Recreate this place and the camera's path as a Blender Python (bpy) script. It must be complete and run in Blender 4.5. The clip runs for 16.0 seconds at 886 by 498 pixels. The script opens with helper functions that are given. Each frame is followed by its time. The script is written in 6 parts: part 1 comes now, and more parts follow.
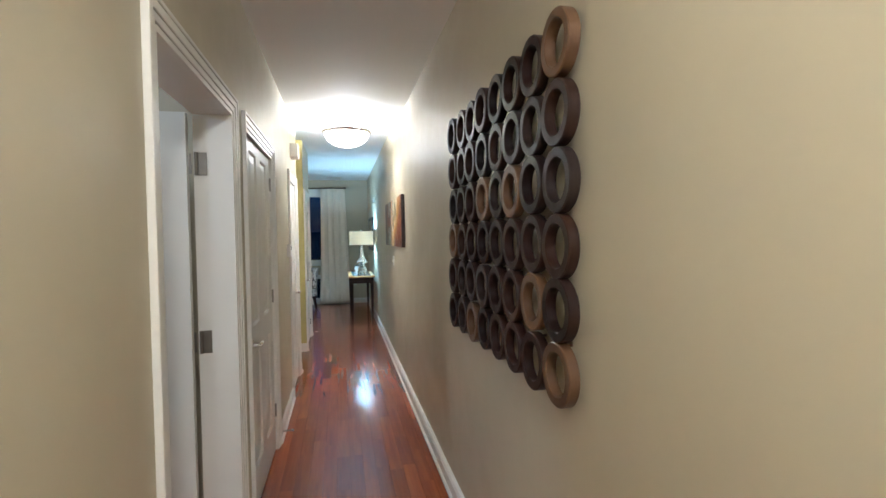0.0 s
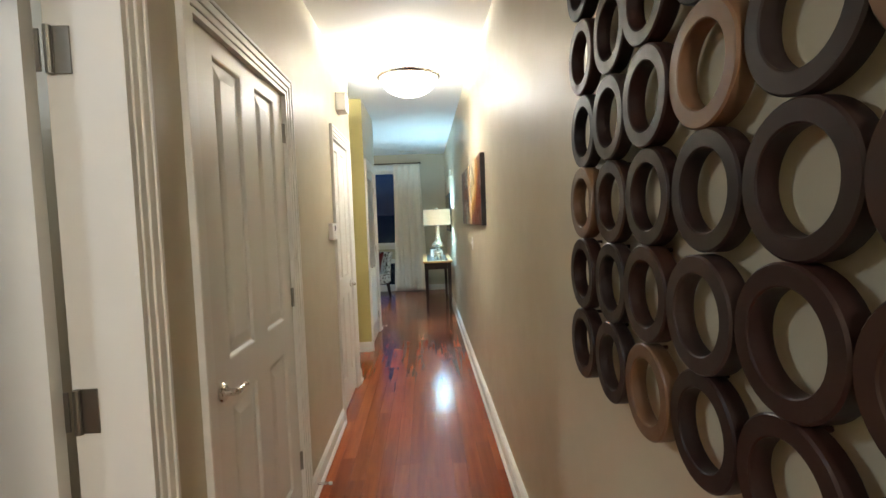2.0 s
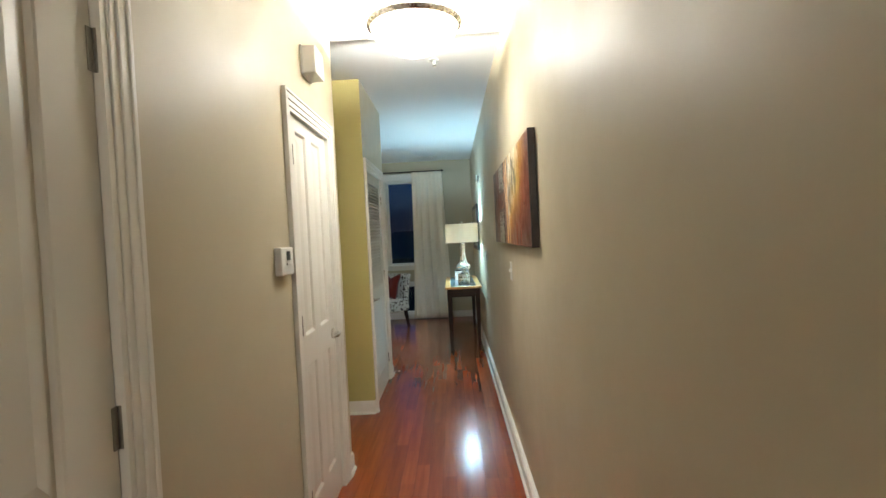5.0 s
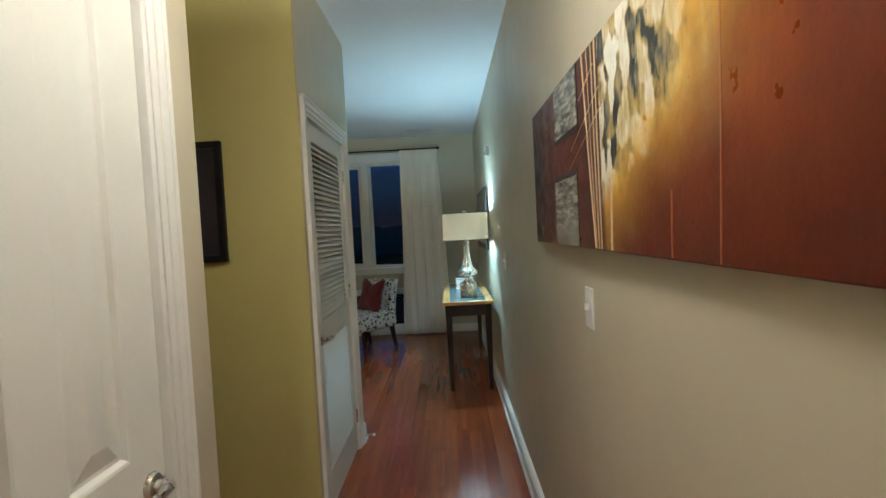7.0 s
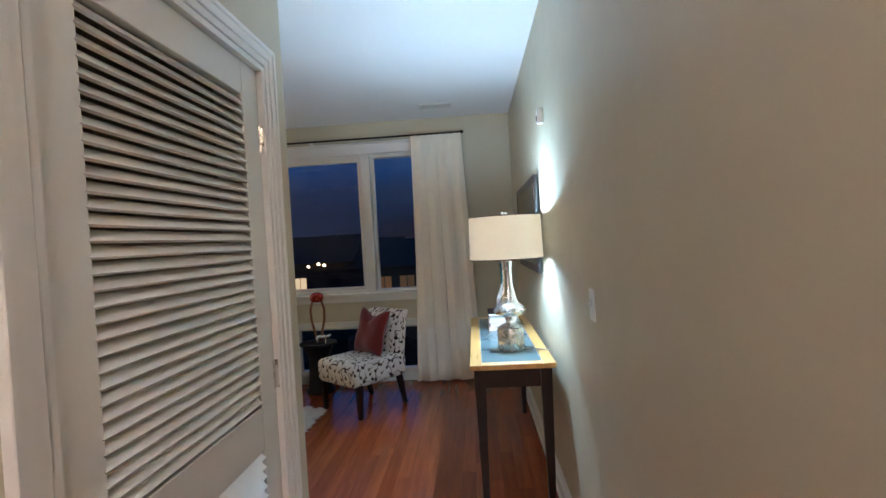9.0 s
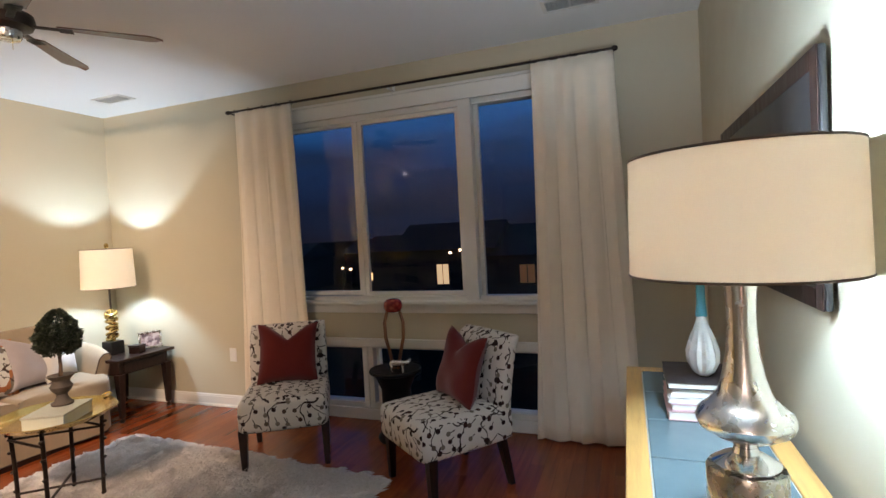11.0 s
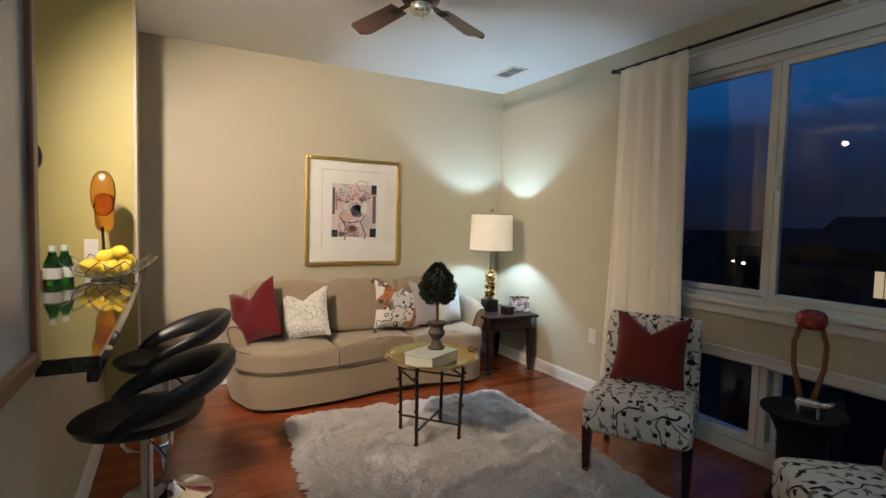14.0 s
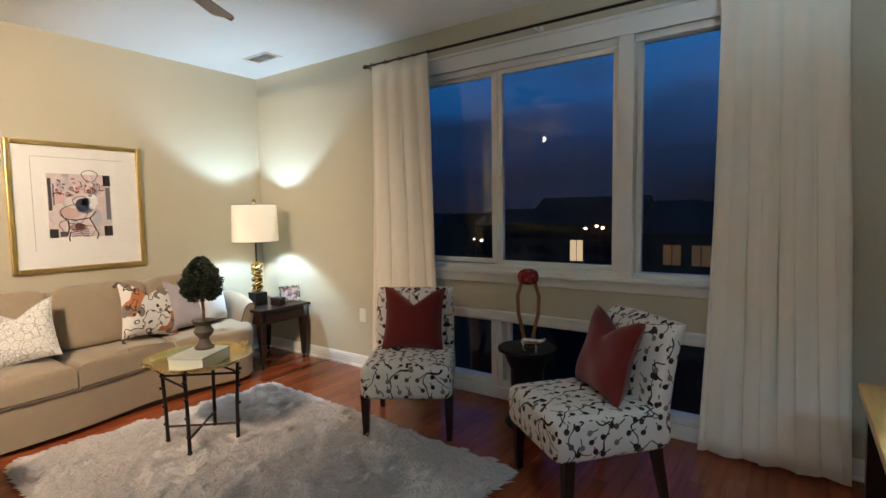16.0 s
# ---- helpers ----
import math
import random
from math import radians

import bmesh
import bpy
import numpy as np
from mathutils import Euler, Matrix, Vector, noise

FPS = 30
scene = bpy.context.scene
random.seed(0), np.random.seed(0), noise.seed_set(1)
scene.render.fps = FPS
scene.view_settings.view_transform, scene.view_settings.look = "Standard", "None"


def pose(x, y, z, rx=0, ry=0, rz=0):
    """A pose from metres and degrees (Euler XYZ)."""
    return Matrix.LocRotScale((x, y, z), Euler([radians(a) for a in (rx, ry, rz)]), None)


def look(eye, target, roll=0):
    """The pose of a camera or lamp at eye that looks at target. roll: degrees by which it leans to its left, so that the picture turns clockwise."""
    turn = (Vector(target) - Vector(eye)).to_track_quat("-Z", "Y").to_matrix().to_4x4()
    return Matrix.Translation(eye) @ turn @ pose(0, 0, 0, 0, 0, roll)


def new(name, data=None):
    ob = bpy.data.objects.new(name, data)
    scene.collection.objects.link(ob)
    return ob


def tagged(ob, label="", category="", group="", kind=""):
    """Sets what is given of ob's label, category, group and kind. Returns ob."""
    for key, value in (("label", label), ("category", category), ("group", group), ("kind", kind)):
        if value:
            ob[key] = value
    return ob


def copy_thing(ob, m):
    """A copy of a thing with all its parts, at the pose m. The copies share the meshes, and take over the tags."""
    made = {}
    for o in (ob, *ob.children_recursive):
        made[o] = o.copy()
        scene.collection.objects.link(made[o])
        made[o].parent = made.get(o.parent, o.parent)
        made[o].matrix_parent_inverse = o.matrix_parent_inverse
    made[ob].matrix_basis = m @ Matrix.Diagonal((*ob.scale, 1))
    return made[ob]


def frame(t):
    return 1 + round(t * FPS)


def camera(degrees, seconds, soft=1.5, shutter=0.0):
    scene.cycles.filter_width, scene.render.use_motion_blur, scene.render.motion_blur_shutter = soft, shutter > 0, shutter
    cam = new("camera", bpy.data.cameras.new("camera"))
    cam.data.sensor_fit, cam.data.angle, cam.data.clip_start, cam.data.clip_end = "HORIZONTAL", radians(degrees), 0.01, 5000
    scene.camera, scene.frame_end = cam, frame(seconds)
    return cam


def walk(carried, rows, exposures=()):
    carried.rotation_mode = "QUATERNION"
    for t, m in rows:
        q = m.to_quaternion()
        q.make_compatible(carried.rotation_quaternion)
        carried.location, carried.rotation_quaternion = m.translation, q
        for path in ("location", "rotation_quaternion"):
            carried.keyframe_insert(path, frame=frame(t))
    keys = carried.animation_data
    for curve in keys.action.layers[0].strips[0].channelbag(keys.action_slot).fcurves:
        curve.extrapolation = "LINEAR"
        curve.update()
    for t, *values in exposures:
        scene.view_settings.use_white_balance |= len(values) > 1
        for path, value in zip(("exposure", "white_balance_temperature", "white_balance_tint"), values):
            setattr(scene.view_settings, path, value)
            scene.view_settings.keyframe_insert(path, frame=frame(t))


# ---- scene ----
cam = camera(82.9, 16.0)
PATH = [
    (0, (-0.034, -0.292, 1.481), (0.364, 1.667, 1.426), -1.0),
    (0.5, (-0.025, -0.106, 1.478), (0.338, 1.859, 1.384), -2.3),
    (1, (0.029, 0.163, 1.461), (0.295, 2.143, 1.359), -3.8),
    (1.5, (0.118, 0.575, 1.448), (0.222, 2.569, 1.336), -3.0),
    (2, (0.133, 0.958, 1.424), (0.202, 2.954, 1.305), -2.1),
    (2.5, (0.148, 1.319, 1.42), (0.203, 3.317, 1.339), -2.2),
    (3, (0.185, 1.526, 1.443), (0.204, 3.525, 1.392), -1.8),
    (3.2, (0.209, 1.54, 1.44), (0.199, 3.539, 1.389), -1.9),
    (5.5, (0.189, 2.714, 1.447), (0.154, 4.713, 1.385), -2.9),
    (6, (0.184, 3.11, 1.454), (0.2, 5.108, 1.367), -3.6),
    (6.5, (0.18, 3.574, 1.43), (0.182, 5.572, 1.33), -3.6),
    (7, (0.165, 4.112, 1.442), (0.141, 6.11, 1.363), -3.0),
    (7.5, (0.15, 4.586, 1.473), (0.151, 6.586, 1.434), -2.8),
    (8, (0.126, 5.035, 1.468), (0.082, 7.035, 1.454), -2.4),
    (8.2, (0.161, 5.197, 1.465), (0.089, 7.196, 1.446), -2.7),
    (10.3, (0.103, 7.069, 1.462), (-0.21, 9.044, 1.412), -4.0),
    (10.5, (0.162, 7.266, 1.475), (-0.289, 9.214, 1.426), -3.4),
    (11, (0.113, 7.622, 1.445), (-0.58, 9.498, 1.385), -3.0),
    (11.5, (0.029, 7.854, 1.452), (-1.006, 9.562, 1.361), -2.6),
    (12, (-0.045, 8.083, 1.4), (-1.545, 9.401, 1.286), -2.0),
    (12.5, (-0.113, 8.155, 1.383), (-1.844, 9.148, 1.246), -0.9),
    (13, (-0.13, 8.157, 1.39), (-1.908, 9.062, 1.248), 0.8),
    (13.5, (-0.149, 8.137, 1.391), (-1.945, 9.005, 1.259), 1.6),
    (14, (-0.178, 8.062, 1.395), (-1.938, 9.006, 1.282), 1.5),
    (14.5, (-0.214, 7.947, 1.399), (-1.829, 9.124, 1.306), 0.8),
    (15, (-0.19, 7.946, 1.386), (-1.638, 9.321, 1.281), 0.2),
    (15.5, (-0.139, 7.961, 1.386), (-1.444, 9.47, 1.251), -0.5),
    (16, (-0.094, 7.947, 1.375), (-1.245, 9.576, 1.226), -0.9),
]
EXPOSURES = [(0.0, 0.36, 5450, 12), (1.5, 0.50, 6000, 11), (3.0, 0.50, 6200, 13), (5.5, 0.10, 6150, 10), (7.0, -0.26, 6100, 10), (8.2, 0.34, 6200, 20), (10.3, 0.14, 6400, 36), (11.5, -0.02, 7300, 36), (12.5, -0.25, 6150, 26), (14.5, -0.36, 6250, 25), (16.0, 0.02, 6400, 26)]
walk(cam, [(t, look(eye, target, roll)) for t, eye, target, roll in PATH], EXPOSURES)
SKY, HALL_W, HALL_DOWN, HALL_GLOW, ENTRY_W, TABLE_W, CORNER_W, BED_W, SHADE_T, SPOT_W, KITCHEN_W = 0.85, 250.0, 12.0, 8.0, 66.0, 70.0, 72.0, 26.0, 0.24, 245.0, 6.0

# ---- light and sky ----
world = bpy.data.worlds.new("dusk")
scene.world = world
world.use_nodes = True
wn, wl = world.node_tree.nodes, world.node_tree.links
wn.clear()
w_out = wn.new("ShaderNodeOutputWorld")
w_bg = wn.new("ShaderNodeBackground")
w_tc = wn.new("ShaderNodeTexCoord")
w_sep = wn.new("ShaderNodeSeparateXYZ")
w_ramp = wn.new("ShaderNodeValToRGB")
w_noise = wn.new("ShaderNodeTexNoise")
w_map = wn.new("ShaderNodeMapping")
w_cr = wn.new("ShaderNodeValToRGB")
w_mix = wn.new("ShaderNodeMix")
w_mix.data_type = "RGBA"
wl.new(w_tc.outputs["Generated"], w_sep.inputs[0])
wl.new(w_sep.outputs["Z"], w_ramp.inputs[0])
els = w_ramp.color_ramp.elements
els[0].position, els[0].color = 0.0, (0.009, 0.008, 0.012, 1)
els[1].position, els[1].color = 0.42, (0.006, 0.075, 0.26, 1)
for p, c in ((0.05, (0.006, 0.011, 0.026, 1)), (0.12, (0.006, 0.028, 0.085, 1)), (0.20, (0.006, 0.076, 0.22, 1)), (0.30, (0.006, 0.118, 0.33, 1))):
    e = els.new(p)
    e.color = c
w_map.inputs["Scale"].default_value = (1.6, 1.6, 9.0)
wl.new(w_tc.outputs["Generated"], w_map.inputs[0])
wl.new(w_map.outputs[0], w_noise.inputs["Vector"])
w_noise.inputs["Scale"].default_value = 1.7
w_noise.inputs["Detail"].default_value = 6
wl.new(w_noise.outputs["Fac"], w_cr.inputs[0])
w_cr.color_ramp.elements[0].position, w_cr.color_ramp.elements[0].color = 0.40, (0, 0, 0, 1)
w_cr.color_ramp.elements[1].position, w_cr.color_ramp.elements[1].color = 0.66, (0.8, 0.8, 0.8, 1)
wl.new(w_cr.outputs[0], w_mix.inputs[0])
wl.new(w_ramp.outputs[0], w_mix.inputs[6])
w_mix.inputs[7].default_value = (0.008, 0.020, 0.048, 1)
wl.new(w_mix.outputs[2], w_bg.inputs[0])
w_bg.inputs[1].default_value = SKY
wl.new(w_bg.outputs[0], w_out.inputs[0])


def lamp(name, place, watts, color, radius=0.04, kind="POINT", size=0.2, aim=None, spot=None):
    d = bpy.data.lights.new(name, kind)
    d.energy, d.color = watts, color
    if kind == "AREA":
        d.shape, d.size = "DISK", size
    else:
        d.shadow_soft_size = radius
    if spot:
        d.spot_size, d.spot_blend = radians(spot), 0.9
    ob = new(name, d)
    ob.matrix_world = look(place, aim) if aim else pose(*place)
    return ob


WARM, COOL, KITCHEN = (1.0, 0.965, 0.86), (0.46, 0.81, 1.0), (1.0, 0.88, 0.615)
lamp("hall_light_bulb", (0.05, 5.05, 2.572), HALL_W, WARM, 0.05)
lamp("hall_light_glow", (0.05, 5.05, 2.395), HALL_DOWN, WARM, size=0.40, kind="AREA", aim=(0.05, 5.051, 0))
lamp("entry_light_bulb", (0.05, -0.9, 2.45), ENTRY_W, WARM, 0.10)
for z, share in ((1.395, 0.36), (1.525, 0.95)):
    lamp("table_lamp_bulb", (0.326, 8.80, z), TABLE_W * share, COOL, 0.03)
lamp("corner_lamp_bulb", (-4.18, 10.73, 1.29), CORNER_W, COOL, 0.03)
for x in (-2.18, -1.90):
    lamp("track_spot", (x - 0.030, 7.410, 2.555), SPOT_W, KITCHEN, 0.035, kind="SPOT", aim=(x - 2.35, 9.45, 1.00), spot=93)
lamp("kitchen_light_bulb", (-3.62, 6.45, 2.56), KITCHEN_W, KITCHEN, 0.03)
lamp("bedroom_light_bulb", (-2.0, 1.3, 2.3), BED_W, (0.85, 0.94, 1.0), 0.1)


# ---- materials ----
class Nodes:
    """A node material with a principled shader and short-hand for textures."""

    def __init__(self, name, color=(0.8, 0.8, 0.8), rough=0.5, metal=0.0, spec=0.5):
        self.m = bpy.data.materials.new(name)
        self.m.use_nodes = True
        self.t = self.m.node_tree
        self.b = self.t.nodes["Principled BSDF"]
        self.set("Base Color", (*color, 1)), self.set("Roughness", rough), self.set("Metallic", metal), self.set("Specular IOR Level", spec)
        self.coord = self.add("ShaderNodeTexCoord").outputs["Object"]

    def add(self, kind):
        return self.t.nodes.new(kind)

    def link(self, a, b):
        self.t.links.new(a, b)

    def set(self, key, v):
        self.b.inputs[key].default_value = v

    def scaled(self, s, rot=(0, 0, 0), offset=(0, 0, 0)):
        n = self.add("ShaderNodeMapping")
        n.inputs["Scale"].default_value = s
        n.inputs["Rotation"].default_value = [radians(a) for a in rot]
        n.inputs["Location"].default_value = offset
        self.link(self.coord, n.inputs[0])
        return n.outputs[0]

    def noise(self, scale, detail=4, vec=None, rough=0.55):
        n = self.add("ShaderNodeTexNoise")
        n.inputs["Scale"].default_value, n.inputs["Detail"].default_value, n.inputs["Roughness"].default_value = scale, detail, rough
        self.link(vec or self.coord, n.inputs["Vector"])
        return n.outputs["Fac"]

    def voronoi(self, scale, feature="F1", vec=None, out="Distance", random=1.0):
        n = self.add("ShaderNodeTexVoronoi")
        n.feature = feature
        n.inputs["Scale"].default_value, n.inputs["Randomness"].default_value = scale, random
        self.link(vec or self.coord, n.inputs["Vector"])
        return n.outputs[out]

    def ramp(self, fac, *stops):
        n = self.add("ShaderNodeValToRGB")
        e = n.color_ramp.elements
        while len(e) < len(stops):
            e.new(0.5)
        for k, (p, c) in zip(e, stops):
            k.position, k.color = p, (*c, 1) if len(c) == 3 else c
        self.link(fac, n.inputs[0])
        return n.outputs[0]

    def mix(self, fac, a, b, mode="MIX"):
        n = self.add("ShaderNodeMix")
        n.data_type, n.blend_type = "RGBA", mode
        for s, v in ((0, fac), (6, a), (7, b)):
            if hasattr(v, "links"):
                self.link(v, n.inputs[s])
            else:
                n.inputs[s].default_value = v if s == 0 else (*v, 1)
        return n.outputs[2]

    def math(self, op, a, b=0.0):
        n = self.add("ShaderNodeMath")
        n.operation = op
        for s, v in ((0, a), (1, b)):
            if hasattr(v, "links"):
                self.link(v, n.inputs[s])
            else:
                n.inputs[s].default_value = v
        return n.outputs[0]

    def color(self, out):
        self.link(out, self.b.inputs["Base Color"])
        return self

    def roughness(self, fac, lo, hi):
        self.link(self.ramp(fac, (0.3, (lo,) * 3), (0.7, (hi,) * 3)), self.b.inputs["Roughness"])
        return self

    def bump(self, fac, strength=0.2, dist=0.002):
        n = self.add("ShaderNodeBump")
        n.inputs["Strength"].default_value, n.inputs["Distance"].default_value = strength, dist
        self.link(fac, n.inputs["Height"])
        self.link(n.outputs[0], self.b.inputs["Normal"])
        return self

    def random(self):
        return self.add("ShaderNodeObjectInfo").outputs["Random"]

    def island(self):
        return self.add("ShaderNodeNewGeometry").outputs["Random Per Island"]


def tint(c, k):
    return tuple(min(1.0, v * k) for v in c)


def painted(name, c, rough=0.55, stain=0.06, orange=0.12):
    n = Nodes(name, c, rough)
    n.color(n.mix(n.noise(1.3, 5), tint(c, 1 - stain), tint(c, 1 + stain)))
    n.roughness(n.noise(6, 3), rough - 0.06, rough + 0.06)
    n.bump(n.noise(260, 2), orange, 0.0006)
    return n.m


def plain(name, c, rough=0.5, metal=0.0, vary=0.12, scale=8, grain=0.0, spec=0.5):
    n = Nodes(name, c, rough, metal, spec)
    n.color(n.mix(n.noise(scale, 4), tint(c, 1 - vary), tint(c, 1 + vary)))
    n.roughness(n.noise(scale * 2.3, 3), max(0.02, rough - 0.06), rough + 0.06)
    if grain:
        n.bump(n.noise(scale * 40, 2), grain, 0.001)
    return n.m


def wood(name, dark, light, rough=0.35, along="y", scale=1.0, each=0.0, spec=0.5):
    n = Nodes(name, light, rough, 0.0, spec)
    s = {"x": (2, 30, 30), "y": (30, 2, 30), "z": (30, 30, 2)}[along]
    v = n.scaled([k * scale for k in s])
    g = n.noise(1.0, 7, v, 0.65)
    col = n.ramp(g, (0.28, dark), (0.55, light), (0.8, tint(light, 1.15)))
    if each:
        col = n.mix(each, col, n.ramp(n.random(), (0.0, tint(dark, 0.75)), (0.5, light), (1.0, tint(light, 1.5))), "MIX")
    n.color(col)
    n.roughness(g, rough - 0.08, rough + 0.08)
    n.bump(g, 0.06, 0.001)
    return n.m


def cloth(name, c, weave=500, vary=0.1):
    n = Nodes(name, c, 0.9, 0, 0.2)
    n.color(n.mix(n.noise(14, 5), tint(c, 1 - vary), tint(c, 1 + vary)))
    w = n.noise(weave, 2, n.scaled((1, 1, 0.35)))
    n.bump(w, 0.35, 0.0012)
    n.set("Sheen Weight", 0.25)
    return n.m


M_WALL = painted("warm beige wall paint", (0.50, 0.442, 0.318), 0.46)
M_GREEN = painted("olive yellow wall paint", (0.47, 0.405, 0.145))
M_CEIL = painted("white ceiling paint", (0.84, 0.84, 0.82), 0.8, 0.03)
M_TRIM = painted("white satin trim paint", (0.74, 0.72, 0.67), 0.36, 0.03, 0.05)
M_DOOR = painted("white satin door paint", (0.70, 0.68, 0.62), 0.36, 0.03, 0.05)
M_PLASTIC = plain("white plastic", (0.72, 0.71, 0.68), 0.4, 0, 0.03)
M_NICKEL = plain("brushed nickel", (0.62, 0.59, 0.54), 0.28, 1.0, 0.06, 20)
M_HINGE = plain("dull steel hinge", (0.30, 0.28, 0.25), 0.38, 1.0, 0.12, 30)
M_CHROME = plain("polished chrome", (0.78, 0.78, 0.80), 0.08, 1.0, 0.03)
M_BLACK = plain("black plastic", (0.012, 0.012, 0.013), 0.35, 0, 0.2)
M_DARKWOOD = wood("espresso stained wood", (0.012, 0.007, 0.006), (0.026, 0.012, 0.009), 0.34, "z", spec=0.25)
M_HONEY = wood("honey oak", (0.42, 0.20, 0.055), (0.62, 0.34, 0.11), 0.32, "y")
M_IRON = plain("dark bronzed iron", (0.035, 0.024, 0.018), 0.45, 0.7, 0.3, 30)
M_GOLD = plain("polished gold leaf", (0.74, 0.52, 0.19), 0.40, 1.0, 0.07, 9)
M_BRASS = plain("polished brass", (0.60, 0.43, 0.16), 0.20, 1.0, 0.22, 12)
M_SOFA = cloth("beige sofa upholstery", (0.315, 0.236, 0.156))
M_PIPING = cloth("dark beige piping", (0.10, 0.065, 0.045))
M_RED = cloth("crimson silk", (0.110, 0.006, 0.008), 300)
M_RUST = cloth("rust red cloth", (0.125, 0.012, 0.009), 300)
M_GREYCLOTH = cloth("lilac grey cloth", (0.36, 0.31, 0.31))
M_WHITECLOTH = cloth("off white cloth", (0.62, 0.58, 0.54))
M_CURTAIN = cloth("ivory linen curtain", (0.80, 0.71, 0.58), 420, 0.05)
M_GRANITE = Nodes("polished dark granite", (0.02, 0.018, 0.016), 0.05)
_n = M_GRANITE
_n.color(_n.ramp(_n.noise(140, 4), (0.35, (0.006, 0.006, 0.006)), (0.62, (0.035, 0.028, 0.022)), (0.8, (0.10, 0.08, 0.06))))
M_GRANITE = _n.m
M_LEATHER = Nodes("black leather", (0.009, 0.009, 0.011), 0.36)
M_LEATHER.bump(M_LEATHER.noise(500), 0.12, 0.0004)
M_LEATHER.roughness(M_LEATHER.noise(9), 0.34, 0.44)
M_LEATHER = M_LEATHER.m


def glass(name, c=(1, 1, 1), rough=0.0, ior=1.45):
    n = Nodes(name, c, rough)
    n.set("Transmission Weight", 1.0), n.set("IOR", ior)
    return n.m


M_GLASS = Nodes("window glass", (0.9, 0.95, 1.0), 0.0)
_t = M_GLASS.add("ShaderNodeBsdfTransparent")
_g = M_GLASS.add("ShaderNodeBsdfGlossy")
_g.inputs["Roughness"].default_value = 0.0
_f = M_GLASS.add("ShaderNodeFresnel")
_f.inputs["IOR"].default_value = 1.42
_x = M_GLASS.add("ShaderNodeMixShader")
M_GLASS.link(_f.outputs[0], _x.inputs[0]), M_GLASS.link(_t.outputs[0], _x.inputs[1]), M_GLASS.link(_g.outputs[0], _x.inputs[2])
M_GLASS.link(_x.outputs[0], M_GLASS.t.nodes["Material Output"].inputs[0])
M_GLASS = M_GLASS.m
M_BOTTLE = glass("green bottle glass", (0.05, 0.35, 0.12))
M_AMBER = glass("amber glass", (0.85, 0.42, 0.06), 0.25)


def glowing(name, c, strength):
    n = Nodes(name, c, 0.5)
    n.set("Emission Color", (*c, 1)), n.set("Emission Strength", strength)
    return n.m


M_HALLGLASS = glowing("lit frosted glass", (1.0, 0.93, 0.78), HALL_GLOW)
M_BULB = glowing("lit bulb", (0.92, 0.98, 1.0), 20)
M_WINDOWLIT = glowing("lit far window", (1.0, 0.72, 0.30), 1.6)


def shade_cloth(name, c):
    n = Nodes(name, c, 0.9, 0, 0.1)
    w = n.noise(300, 2, n.scaled((1, 1, 6)))
    n.color(n.mix(w, tint(c, 0.92), tint(c, 1.06)))
    tr = n.add("ShaderNodeBsdfTranslucent")
    tr.inputs[0].default_value = (*c, 1)
    mx = n.add("ShaderNodeMixShader")
    mx.inputs[0].default_value = SHADE_T
    n.link(n.b.outputs[0], mx.inputs[1]), n.link(tr.outputs[0], mx.inputs[2])
    n.link(mx.outputs[0], n.t.nodes["Material Output"].inputs[0])
    return n.m


M_SHADE = shade_cloth("cream drum shade linen", (0.86, 0.74, 0.60))

# floorboards: red-brown cherry, each board its own tone
def board_material(name, per_object):
    n = Nodes(name, (0.22, 0.07, 0.03), 0.16)
    place = n.add("ShaderNodeVectorMath")
    place.operation = "ADD"
    shift = n.add("ShaderNodeCombineXYZ")
    n.link(n.math("MULTIPLY", n.random() if per_object else n.island(), 37.0), shift.inputs[1])
    n.link(n.add("ShaderNodeNewGeometry").outputs["Position"], place.inputs[0]), n.link(shift.outputs[0], place.inputs[1])
    n.coord = place.outputs[0]
    v = n.scaled((26, 1.4, 26))
    g = n.noise(1.0, 7, v, 0.62)
    fine = n.noise(1.0, 3, n.scaled((240, 9, 240)))
    base = n.ramp(g, (0.25, (0.175, 0.034, 0.010)), (0.55, (0.28, 0.062, 0.018)), (0.85, (0.36, 0.094, 0.028)))
    each = n.ramp(n.random() if per_object else n.island(), (0.0, (0.84, 0.80, 0.78)), (0.5, (1, 1, 1)), (1.0, (1.14, 1.20, 1.22)))
    n.color(n.mix(1.0, n.mix(0.15, base, n.ramp(fine, (0.3, (0.09, 0.022, 0.01)), (0.7, (0.24, 0.075, 0.03)))), each, "MULTIPLY"))
    n.roughness(n.noise(3, 3), 0.155, 0.20)
    return n.m


M_BOARD, M_BOARDS = board_material("cherry floorboard", True), board_material("cherry floorboards", False)


